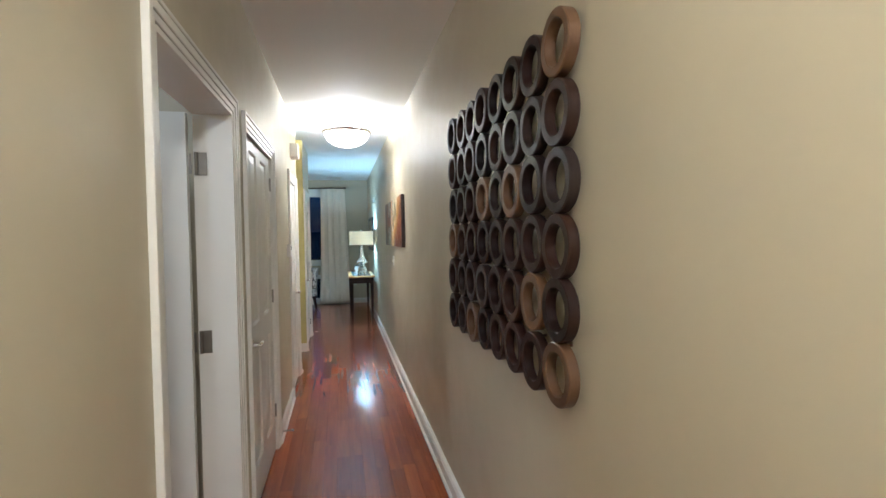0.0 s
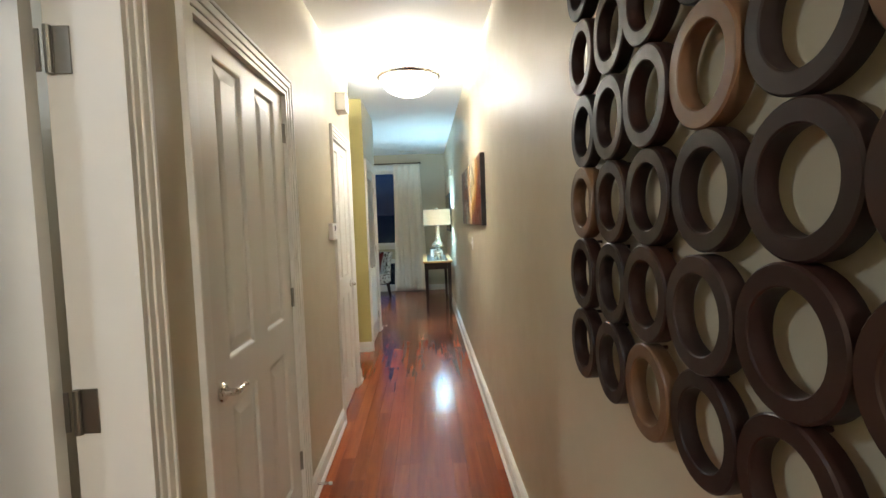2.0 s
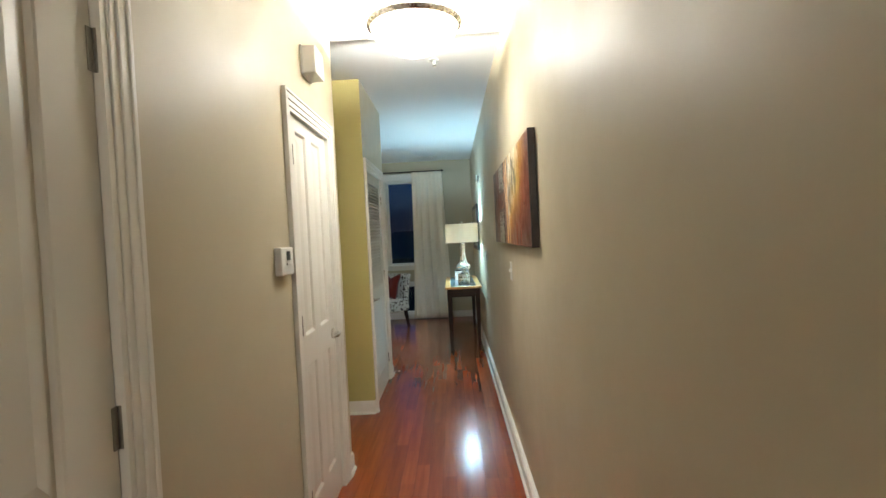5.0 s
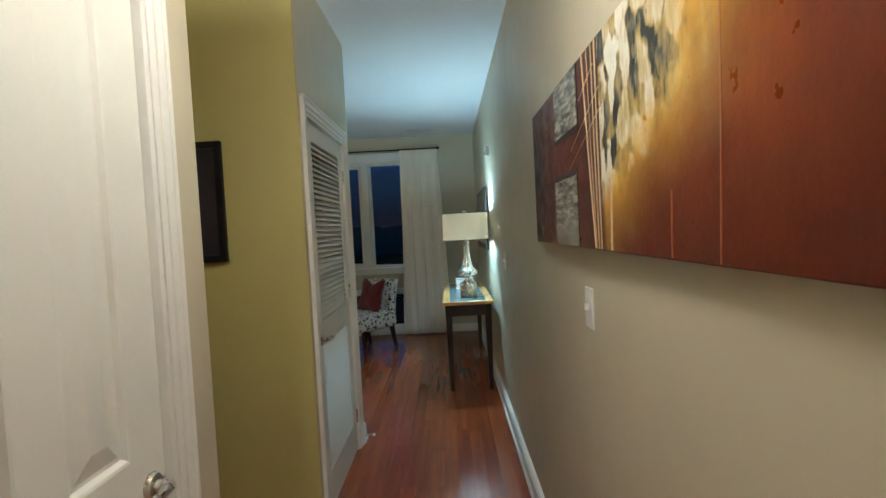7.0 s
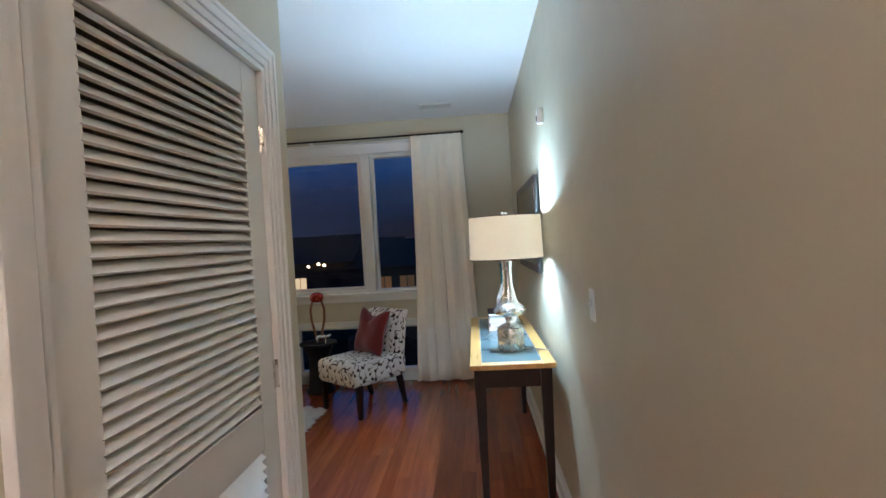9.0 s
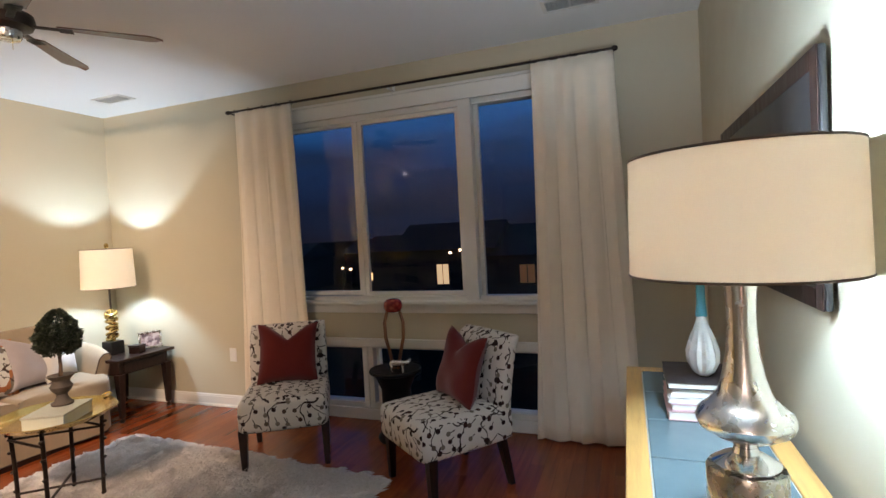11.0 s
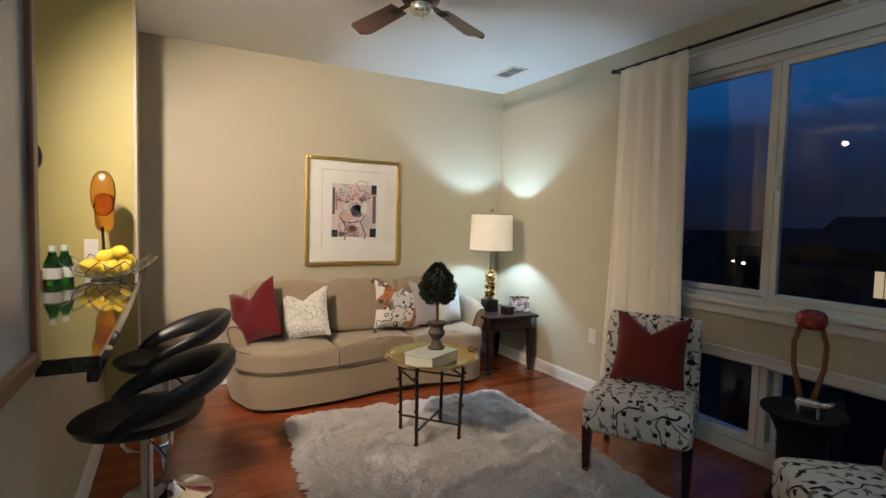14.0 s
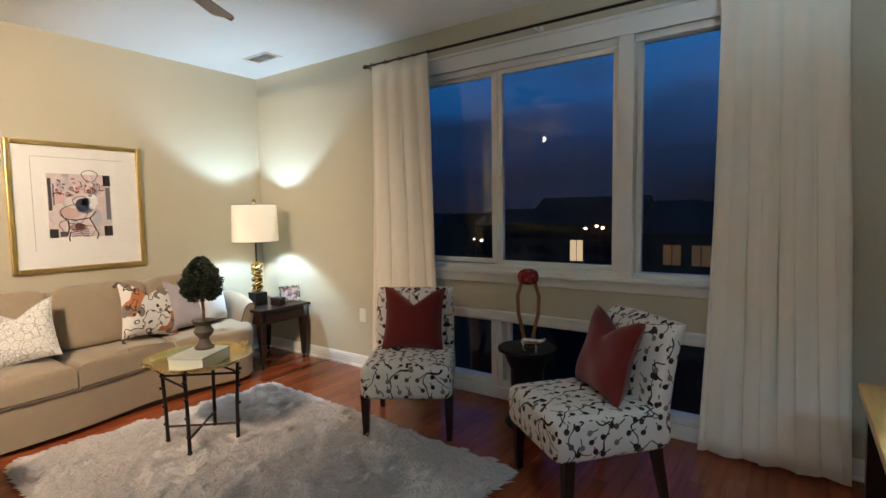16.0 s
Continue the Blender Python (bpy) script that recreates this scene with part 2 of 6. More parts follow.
def sprig_material():
    n = Nodes("white fabric with dark sprigs", (0.6, 0.56, 0.5), 0.9, 0, 0.2)
    uv = n.add("ShaderNodeUVMap")
    uv.uv_map = "print"
    flat = n.add("ShaderNodeMapping")
    flat.inputs["Scale"].default_value = (15.5, 15.5, 15.5)
    n.link(uv.outputs[0], flat.inputs[0])
    sep = n.add("ShaderNodeSeparateXYZ")
    n.link(flat.outputs[0], sep.inputs[0])
    u, v = sep.outputs[0], sep.outputs[1]
    cell = n.add("ShaderNodeTexVoronoi")
    cell.voronoi_dimensions = "2D"
    cell.inputs["Scale"].default_value, cell.inputs["Randomness"].default_value = 1.0, 0.75
    n.link(flat.outputs[0], cell.inputs["Vector"])
    off = n.add("ShaderNodeVectorMath")
    off.operation = "SUBTRACT"
    n.link(flat.outputs[0], off.inputs[0]), n.link(cell.outputs["Position"], off.inputs[1])
    d, rnd = n.add("ShaderNodeSeparateXYZ"), n.add("ShaderNodeSeparateColor")
    n.link(off.outputs[0], d.inputs[0]), n.link(cell.outputs["Color"], rnd.inputs[0])
    ang = n.math("MULTIPLY", n.math("SUBTRACT", rnd.outputs[0], 0.5), 2.6)
    cs, sn = n.math("COSINE", ang), n.math("SINE", ang)
    along = n.math("ADD", n.math("MULTIPLY", d.outputs[0], sn), n.math("MULTIPLY", d.outputs[1], cs))
    across = n.math("ABSOLUTE", n.math("SUBTRACT", n.math("MULTIPLY", d.outputs[0], cs), n.math("MULTIPLY", d.outputs[1], sn)))
    stalk = n.math("MULTIPLY", n.math("LESS_THAN", across, 0.042), n.math("LESS_THAN", along, 0.0))
    # long branches winding between the sprigs
    bend = n.math("MULTIPLY", n.noise(0.40, 1, flat.outputs[0]), 1.5)
    def winding(ku, kv, half):
        row = n.math("FRACT", n.math("ADD", n.math("ADD", n.math("MULTIPLY", u, ku), n.math("MULTIPLY", v, kv)), bend))
        return n.math("LESS_THAN", n.math("ABSOLUTE", n.math("SUBTRACT", row, 0.5)), half)
    branch = n.math("MAXIMUM", winding(0.36, 0.14, 0.028), n.math("MULTIPLY", winding(-0.27, 0.30, 0.026), n.math("GREATER_THAN", n.noise(0.5, 1, flat.outputs[0]), 0.5)))
    stems = n.math("MAXIMUM", stalk, branch)
    dots = n.math("LESS_THAN", n.math("ADD", cell.outputs["Distance"], n.math("MULTIPLY", n.noise(3.0, 2, flat.outputs[0]), 0.08)), 0.25)
    col = n.mix(stems, (0.60, 0.55, 0.49), (0.035, 0.020, 0.018))
    col = n.mix(dots, col, n.ramp(rnd.outputs[1], (0.35, (0.030, 0.014, 0.013)), (0.55, (0.06, 0.025, 0.018)), (0.70, (0.17, 0.14, 0.11))))
    n.color(col)
    n.bump(n.noise(420, 2), 0.3, 0.001)
    return n.m


M_SPRIG = sprig_material()


def line_pillow_material():
    n = Nodes("ivory cloth with grey flower outlines", (0.62, 0.6, 0.55), 0.9, 0, 0.2)
    d = n.voronoi(22, "DISTANCE_TO_EDGE")
    f = n.voronoi(22, "F1")
    rings = n.math("LESS_THAN", n.math("PINGPONG", f, 0.17), 0.022)
    m = n.math("MAXIMUM", n.math("LESS_THAN", d, 0.035), rings)
    n.color(n.mix(m, (0.62, 0.585, 0.53), (0.34, 0.305, 0.26)))
    n.bump(n.noise(400, 2), 0.3, 0.001)
    return n.m


M_LINEPILLOW = line_pillow_material()


def floral_material():
    n = Nodes("white cloth with rust and brown flowers", (0.6, 0.56, 0.5), 0.9, 0, 0.2)
    a = n.noise(8.5, 2)
    line = n.math("LESS_THAN", n.math("PINGPONG", a, 0.11), 0.016)
    col = n.mix(n.math("GREATER_THAN", n.noise(6, 1), 0.55), (0.64, 0.60, 0.54), (0.42, 0.15, 0.06))
    col = n.mix(n.math("GREATER_THAN", n.noise(7.5, 1, n.scaled((1, 1, 1), (0, 0, 0), (3, 1, 2))), 0.60), col, (0.19, 0.15, 0.12))
    col = n.mix(line, col, (0.07, 0.04, 0.03))
    n.color(col)
    n.bump(n.noise(400, 2), 0.3, 0.001)
    return n.m


M_FLORAL = floral_material()


def rug_material():
    n = Nodes("grey white shag wool", (0.5, 0.46, 0.42), 1.0, 0, 0.1)
    n.color(n.mix(n.noise(4.5, 5), n.ramp(n.island(), (0.0, (0.40, 0.345, 0.305)), (1.0, (0.56, 0.49, 0.445))), n.ramp(n.island(), (0.0, (0.58, 0.51, 0.465)), (1.0, (0.70, 0.625, 0.58)))))
    n.set("Sheen Weight", 0.4)
    return n.m


M_RUG = rug_material()


def painting_material():
    """Abstract canvas: red-brown ground, gold diagonal glow, black and white impasto. Local y along the canvas 0..1.65, z 0..0.5."""
    n = Nodes("abstract painted canvas", (0.3, 0.1, 0.03), 0.32, 0.0, 0.28)
    sep = n.add("ShaderNodeSeparateXYZ")
    n.link(n.coord, sep.inputs[0])
    y, z = sep.outputs[1], sep.outputs[2]
    wob = n.noise(5, 6)
    soft = n.noise(1.0, 5, n.scaled((3, 3.5, 1.6)))
    ground = n.ramp(soft, (0.3, (0.085, 0.015, 0.006)), (0.5, (0.15, 0.030, 0.009)), (0.7, (0.22, 0.050, 0.013)))
    ground = n.mix(n.ramp(n.math("ADD", z, n.math("MULTIPLY", soft, 0.1)), (0.10, (0.75, 0.75, 0.75)), (0.30, (0, 0, 0))), ground, (0.070, 0.011, 0.006))
    # gold glow running down along a slanted edge
    edge = n.math("ADD", n.math("ADD", z, n.math("MULTIPLY", y, 0.5)), n.math("MULTIPLY", n.math("SUBTRACT", wob, 0.5), 0.10))
    glow_in = n.ramp(y, (0.08, (0, 0, 0)), (0.42, (1, 1, 1)))
    gold = n.math("MULTIPLY", n.ramp(edge, (0.33, (0, 0, 0)), (0.44, (0.35, 0.35, 0.35)), (0.52, (1, 1, 1))), glow_in)
    band = n.ramp(y, (0.80, (1, 1, 1)), (0.83, (0, 0, 0)))
    col = n.mix(n.math("MULTIPLY", gold, band), ground, n.ramp(n.noise(5, 5), (0.35, (0.42, 0.19, 0.020)), (0.52, (0.60, 0.35, 0.05)), (0.70, (0.74, 0.56, 0.22))))
    # dark upright band and red-brown far third
    left = n.ramp(y, (0.805, (0, 0, 0)), (0.825, (1, 1, 1)))
    far = n.ramp(n.math("MULTIPLY", n.math("ADD", y, n.math("MULTIPLY", soft, 0.1)), 0.5), (0.45, (0.050, 0.012, 0.007)), (0.51, (0.075, 0.016, 0.008)), (0.55, (0.090, 0.016, 0.004)), (0.66, (0.135, 0.025, 0.006)), (0.76, (0.085, 0.016, 0.005)), (0.86, (0.026, 0.007, 0.004)))
    col = n.mix(left, col, far)
    # palette-knife facets of black, cream, grey and olive
    rag = n.math("SUBTRACT", n.noise(14, 5), 0.5)
    low = n.ramp(n.math("ADD", n.math("ADD", z, n.math("MULTIPLY", y, 0.41)), n.math("MULTIPLY", rag, 0.20)), (0.43, (0, 0, 0)), (0.51, (1, 1, 1)))
    side = n.ramp(n.math("ADD", n.math("ADD", y, n.math("MULTIPLY", z, 0.25)), n.math("MULTIPLY", rag, 0.36)), (0.42, (0, 0, 0)), (0.58, (1, 1, 1)))
    im = n.math("MULTIPLY", n.math("MULTIPLY", low, side), n.math("LESS_THAN", n.math("ADD", y, n.math("MULTIPLY", n.noise(40, 3), 0.02)), 0.835))
    vo = n.add("ShaderNodeTexVoronoi")
    vo.feature = "SMOOTH_F1"
    vo.inputs["Smoothness"].default_value = 0.35
    vo.inputs["Scale"].default_value = 1.0
    bend = n.add("ShaderNodeVectorMath")
    bend.operation = "ADD"
    n.link(n.scaled((24, 26, 13), (30, 0, 0)), bend.inputs[0])
    nz = n.add("ShaderNodeTexNoise")
    nz.inputs["Scale"].default_value = 16
    n.link(n.coord, nz.inputs["Vector"])
    n.link(nz.outputs["Color"], bend.inputs[1])
    n.link(bend.outputs[0], vo.inputs["Vector"])
    pick = n.add("ShaderNodeSeparateColor")
    n.link(vo.outputs["Color"], pick.inputs[0])
    tone = n.math("ADD", n.math("ADD", n.math("MULTIPLY", pick.outputs[0], 0.42), n.math("MULTIPLY", n.noise(6, 4), 0.42)), n.math("MULTIPLY", n.noise(1.0, 4, n.scaled((60, 70, 18), (30, 0, 0))), 0.28))
    strokes = n.ramp(tone, (0.32, (0.010, 0.010, 0.012)), (0.42, (0.028, 0.026, 0.022)), (0.46, (0.17, 0.15, 0.10)), (0.52, (0.36, 0.23, 0.05)), (0.58, (0.48, 0.38, 0.20)), (0.66, (0.62, 0.57, 0.46)), (0.85, (0.72, 0.69, 0.62)))
    col = n.mix(im, col, strokes)
    rim = n.ramp(n.math("MULTIPLY", y, 0.5), (0.0, (0.6, 0.6, 0.6)), (0.025, (1, 1, 1)), (0.83, (1, 1, 1)), (0.86, (0.5, 0.5, 0.5)))
    n.color(n.mix(1.0, col, rim, "MULTIPLY"))
    n.bump(n.mix(im, n.noise(60, 5), vo.outputs["Distance"]), 0.28, 0.003)
    n.roughness(n.noise(14, 4), 0.26, 0.44)
    return n.m


M_PAINTING = painting_material()


def impasto_material():
    n = Nodes("grey impasto paint", (0.4, 0.4, 0.36), 0.4)
    warp = n.add("ShaderNodeTexNoise")
    warp.inputs["Scale"].default_value = 9
    n.link(n.coord, warp.inputs["Vector"])
    bend = n.add("ShaderNodeVectorMath")
    bend.operation = "ADD"
    n.link(n.scaled((10, 11, 52), (24, 0, 0)), bend.inputs[0])
    n.link(n.mix(0.28, (0, 0, 0), warp.outputs["Color"]), bend.inputs[1])
    g = n.noise(1.0, 6, bend.outputs[0], 0.62)
    strokes = n.ramp(g, (0.36, (0.025, 0.022, 0.018)), (0.45, (0.13, 0.12, 0.095)), (0.53, (0.26, 0.25, 0.20)), (0.66, (0.52, 0.50, 0.44)))
    sep = n.add("ShaderNodeSeparateXYZ")
    n.link(n.coord, sep.inputs[0])
    calm = n.ramp(n.math("ADD", sep.outputs[2], n.math("MULTIPLY", warp.outputs["Fac"], 0.08)), (0.10, (0.85, 0.85, 0.85)), (0.15, (0, 0, 0)))
    n.color(n.mix(calm, strokes, n.ramp(n.noise(7, 3), (0.3, (0.12, 0.115, 0.09)), (0.7, (0.28, 0.27, 0.22)))))
    n.bump(g, 0.6, 0.003)
    return n.m


M_IMPASTO = impasto_material()


def misty_material():
    n = Nodes("dark misty tree print", (0.03, 0.03, 0.04), 0.45, 0, 0.3)
    sep = n.add("ShaderNodeSeparateXYZ")
    n.link(n.coord, sep.inputs[0])
    base = n.ramp(sep.outputs[2], (0.0, (0.012, 0.010, 0.014)), (0.22, (0.030, 0.024, 0.030)), (0.5, (0.016, 0.012, 0.016)))
    blot = n.math("LESS_THAN", n.math("ADD", n.math("ABSOLUTE", n.math("SUBTRACT", sep.outputs[0], 0.19)), n.math("MULTIPLY", n.noise(16, 5), 0.22)), 0.14)
    n.color(n.mix(n.math("MULTIPLY", blot, 0.75), base, (0.006, 0.006, 0.007)))
    return n.m


M_MISTY = misty_material()


def tile_material():
    n = Nodes("blue grey glazed tile", (0.16, 0.26, 0.30), 0.14)
    n.color(n.mix(n.noise(7, 5), (0.085, 0.145, 0.155), (0.15, 0.215, 0.225)))
    n.roughness(n.noise(20, 3), 0.10, 0.24)
    return n.m


M_TILE = tile_material()


def ring_material():
    n = Nodes("turned wood ring", (0.03, 0.018, 0.012), 0.30, 0.0, 0.28)
    each = n.ramp(n.random(), (0.0, (0.007, 0.004, 0.004)), (0.35, (0.024, 0.008, 0.005)), (0.62, (0.010, 0.004, 0.0035)), (0.80, (0.030, 0.011, 0.006)), (0.95, (0.022, 0.013, 0.011)))
    n.color(n.mix(1.0, each, n.ramp(n.noise(1.0, 5, n.scaled((60, 10, 10))), (0.3, (0.75, 0.75, 0.75)), (0.7, (1.2, 1.2, 1.2))), "MULTIPLY"))
    n.roughness(n.noise(14, 3), 0.36, 0.52)
    return n.m


M_RING = ring_material()
M_RINGTAN = plain("tan turned wood ring", (0.11, 0.054, 0.024), 0.42, 0, 0.35, 14)

# ---- building helpers ----
def part(name, bm, material, parent=None, label="", smooth=False, at=None):
    """Link a bmesh as one mesh object, under a thing or a part."""
    me = bpy.data.meshes.new(name)
    bmesh.ops.recalc_face_normals(bm, faces=bm.faces)
    if smooth:
        for f in bm.faces:
            f.smooth = True
    bm.to_mesh(me)
    bm.free()
    for m in (material if isinstance(material, (list, tuple)) else [material]):
        me.materials.append(m)
    if smooth:
        me.set_sharp_from_angle(angle=radians(40))
    ob = new(name, me)
    ob.parent = parent
    if at is not None:
        ob.matrix_basis = at
    return tagged(ob, label)


def thing(name, label, category, m=None, group="", kind=""):
    ob = new(name)
    ob.empty_display_size = 0.1
    ob.matrix_basis = m or Matrix()
    return tagged(ob, label, category, group, kind)


def setting(ob, label="", category=""):
    return tagged(ob, label, category, "", "structure")


def box(bm, x0, x1, y0, y1, z0, z1, bevel=0.0, seg=2, m=None, index=0):
    vs = [bm.verts.new(v) for v in ((x0, y0, z0), (x1, y0, z0), (x1, y1, z0), (x0, y1, z0), (x0, y0, z1), (x1, y0, z1), (x1, y1, z1), (x0, y1, z1))]
    fs = [bm.faces.new([vs[i] for i in q]) for q in ((3, 2, 1, 0), (4, 5, 6, 7), (0, 1, 5, 4), (1, 2, 6, 5), (2, 3, 7, 6), (3, 0, 4, 7))]
    for f in fs:
        f.material_index = index
    if bevel:
        r = bmesh.ops.bevel(bm, geom=list({e for f in fs for e in f.edges}), offset=bevel, segments=seg, affect="EDGES", profile=0.5)
        vs = list({v for f in r["faces"] for v in f.verts} | {v for v in vs if v.is_valid})
    if m is not None:
        bmesh.ops.transform(bm, matrix=m, verts=vs)
    return vs


def boxes(*specs, bevel=0.0):
    bm = bmesh.new()
    for s in specs:
        box(bm, *s, bevel=bevel)
    return bm


def lathe(bm, profile, seg=32, m=None, close=True):
    """Turn a profile of (radius, z) round the z axis."""
    rings, made = [], []
    for r, z in profile:
        if r < 1e-5:
            v = bm.verts.new((0, 0, z))
            rings.append([v] * seg)
            made.append(v)
        else:
            ring = [bm.verts.new((r * math.cos(2 * math.pi * k / seg), r * math.sin(2 * math.pi * k / seg), z)) for k in range(seg)]
            rings.append(ring)
            made += ring
    for a, b in zip(rings, rings[1:]):
        for k in range(seg):
            q = []
            for v in (a[k], a[(k + 1) % seg], b[(k + 1) % seg], b[k]):
                if v not in q:
                    q.append(v)
            if len(q) > 2:
                bm.faces.new(q)
    if close:
        for ring in (rings[0], rings[-1]):
            if ring[0] is not ring[1]:
                bm.faces.new(ring)
    if m is not None:
        bmesh.ops.transform(bm, matrix=m, verts=made)
    return made


def turned(profile, seg=32, m=None, close=True):
    bm = bmesh.new()
    lathe(bm, profile, seg, m, close)
    return bm


def tube(bm, pts, r, seg=8, closed=False):
    """A round bar along points; r may be a list."""
    pts = [Vector(p) for p in pts]
    n = len(pts)
    rs = r if isinstance(r, (list, tuple)) else [r] * n
    rings, up = [], None
    for i, p in enumerate(pts):
        d = (pts[(i + 1) % n] - pts[i - 1]) if closed else (pts[min(i + 1, n - 1)] - pts[max(i - 1, 0)])
        d.normalize()
        if up is None:
            up = Vector((0, 0, 1)) if abs(d.z) < 0.9 else Vector((1, 0, 0))
        s = d.cross(up).normalized()
        up = s.cross(d).normalized()
        rings.append([bm.verts.new(p + rs[i] * (s * math.cos(2 * math.pi * k / seg) + up * math.sin(2 * math.pi * k / seg))) for k in range(seg)])
    for i in range(n if closed else n - 1):
        a, b = rings[i], rings[(i + 1) % n]
        for k in range(seg):
            bm.faces.new((a[k], a[(k + 1) % seg], b[(k + 1) % seg], b[k]))
    if not closed:
        bm.faces.new(rings[0]), bm.faces.new(rings[-1])


def bar(pts, r, seg=8, closed=False):
    bm = bmesh.new()
    tube(bm, pts, r, seg, closed)
    return bm


def taper(bm, cx, cy, z0, z1, a0, a1):
    """A square leg, half width a0 at the foot and a1 at the top."""
    lo = [bm.verts.new((cx + i * a0, cy + j * a0, z0)) for i, j in ((-1, -1), (1, -1), (1, 1), (-1, 1))]
    hi = [bm.verts.new((cx + i * a1, cy + j * a1, z1)) for i, j in ((-1, -1), (1, -1), (1, 1), (-1, 1))]
    for k in range(4):
        bm.faces.new((lo[k], lo[(k + 1) % 4], hi[(k + 1) % 4], hi[k]))
    bm.faces.new(lo), bm.faces.new(hi)
    return bm


def puff(bm, sx, sy, sz, e1=0.35, e2=0.25, nu=40, nv=16, m=None):
    """A rounded cushion: a superellipsoid of half sizes sx, sy, sz."""
    def p(v, e):
        return math.copysign(abs(v) ** e, v)
    rings = []
    made = []
    for j in range(nv + 1):
        b = -math.pi / 2 + math.pi * j / nv
        cb, sb = p(math.cos(b), e1), p(math.sin(b), e1)
        if j in (0, nv):
            v = bm.verts.new((0, 0, sz * sb))
            made.append(v)
            rings.append([v] * nu)
        else:
            ring = []
            for i in range(nu):
                a = 2 * math.pi * (i + 0.5) / nu
                ring.append(bm.verts.new((sx * cb * p(math.cos(a), e2), sy * cb * p(math.sin(a), e2), sz * sb)))
            made += ring
            rings.append(ring)
    for a, b in zip(rings, rings[1:]):
        for k in range(nu):
            q = []
            for v in (a[k], a[(k + 1) % nu], b[(k + 1) % nu], b[k]):
                if v not in q:
                    q.append(v)
            bm.faces.new(q)
    if m is not None:
        bmesh.ops.transform(bm, matrix=m, verts=made)
    return made


def throw_pillow(bm, w, h, t, chop=0.0, seed=0):
    """A knife-edged pillow in the local x-z plane, standing on its lower edge; chop dents the upper edge."""
    rnd = random.Random(seed)
    n = 20
    ph = [rnd.uniform(0, 6) for _ in range(4)]
    grid = {}
    for side in (1, -1):
        for i in range(n + 1):
            for j in range(n + 1):
                u, v = 2 * i / n - 1, 2 * j / n - 1
                edge = i in (0, n) or j in (0, n)
                if edge and side == -1:
                    grid[side, i, j] = grid[1, i, j]
                    continue
                x = w / 2 * u * (1 - 0.10 * (1 - v * v))
                z = h / 2 * (v * (1 - 0.10 * (1 - u * u)) + 1)
                if chop and v > 0:
                    z -= chop * h * v * v * max(0, 1 - abs(u) / 0.75) ** 1.3
                y = side * t / 2 * ((1 - u ** 4) * (1 - v ** 4)) ** 0.6
                y *= 1 - (0.35 if chop else 0.0) * math.exp(-(u / 0.22) ** 2) * max(0, v)
                y += 0.006 * math.sin(5 * u + ph[0]) * math.sin(4 * v + ph[1])
                grid[side, i, j] = bm.verts.new((x, y, z))
    for side in (1, -1):
        for i in range(n):
            for j in range(n):
                bm.faces.new([grid[side, a, b] for a, b in ((i, j), (i + 1, j), (i + 1, j + 1), (i, j + 1))])


def print_map(ob):
    """Lay a fabric print over a mesh from the three sides, in metres."""
    me = ob.data
    layer = me.uv_layers.new(name="print")
    for f in me.polygons:
        nx, ny, nz = (abs(c) for c in f.normal)
        for k in f.loop_indices:
            x, y, z = me.vertices[me.loops[k].vertex_index].co
            layer.data[k].uv = (x, y) if nz > max(nx, ny) else (x, -0.55 - z) if ny > nx else (1.3 + y, -0.2 - z)
    return ob


def plan_slab(bm, pts, z0, z1, r=0.04, dome=0.0, steps=4):
    """A slab from a plan outline, with its upper edge rounded by r and its top domed."""
    c = sum((Vector((x, y)) for x, y in pts), Vector((0, 0))) / len(pts)
    rad = max((Vector(p) - c).length for p in pts)
    rings = [[bm.verts.new((x, y, z0)) for x, y in pts]]
    for k in range(steps + 1):
        a = math.pi / 2 * k / steps
        ins, z = r * (1 - math.cos(a)), z1 - r + r * math.sin(a)
        row = []
        for x, y in pts:
            d = c - Vector((x, y))
            q = Vector((x, y)) + d.normalized() * min(ins, d.length)
            row.append(bm.verts.new((q.x, q.y, z)))
        rings.append(row)
    for f, zz in ((0.6, 0.6), (0.25, 0.95)):
        rings.append([bm.verts.new((c.x + (v.co.x - c.x) * f, c.y + (v.co.y - c.y) * f, z1 + dome * zz)) for v in rings[steps + 1]])
    for a, b in zip(rings, rings[1:]):
        for k in range(len(pts)):
            bm.faces.new((a[k], a[(k + 1) % len(pts)], b[(k + 1) % len(pts)], b[k]))
    bm.faces.new(rings[0]), bm.faces.new(rings[-1])


# ---- the setting ----
RX, LX, HALL_TOP, TOP, Y0, YW, XW = 0.570, -0.50, 2.67, 2.74, -1.6, 11.12, -4.63
LW = LX - 0.15
D1, D2, D3, DOOR_H = (1.135, 2.085), (2.405, 3.37), (4.553, 5.253), 2.04

setting(part("wall_east", boxes((RX, RX + 0.12, Y0, YW + 0.16, -0.02, TOP + 0.1)), M_WALL), "warm beige painted wall along the hallway and living room", "wall")
setting(part("wall_hall_west", boxes(
    (LW, LX, Y0, D1[0], 0, TOP), (LW, LX, D1[0], D1[1], DOOR_H, TOP), (LW, LX, D1[1], D2[0], 0, TOP), (LW, LX, D2[0], D2[1], DOOR_H, TOP),
    (LW, LX, D2[1], D3[0], 0, TOP), (LW, LX, D3[0], D3[1], DOOR_H, TOP), (LW, LX, D3[1], 5.46, 0, TOP)), M_WALL), "warm beige painted hallway wall with three doorways", "wall")
setting(part("wall_hall_end", boxes((LX, RX, Y0 - 0.12, Y0, 0, TOP)), M_WALL), "plain beige wall closing the hallway", "wall")
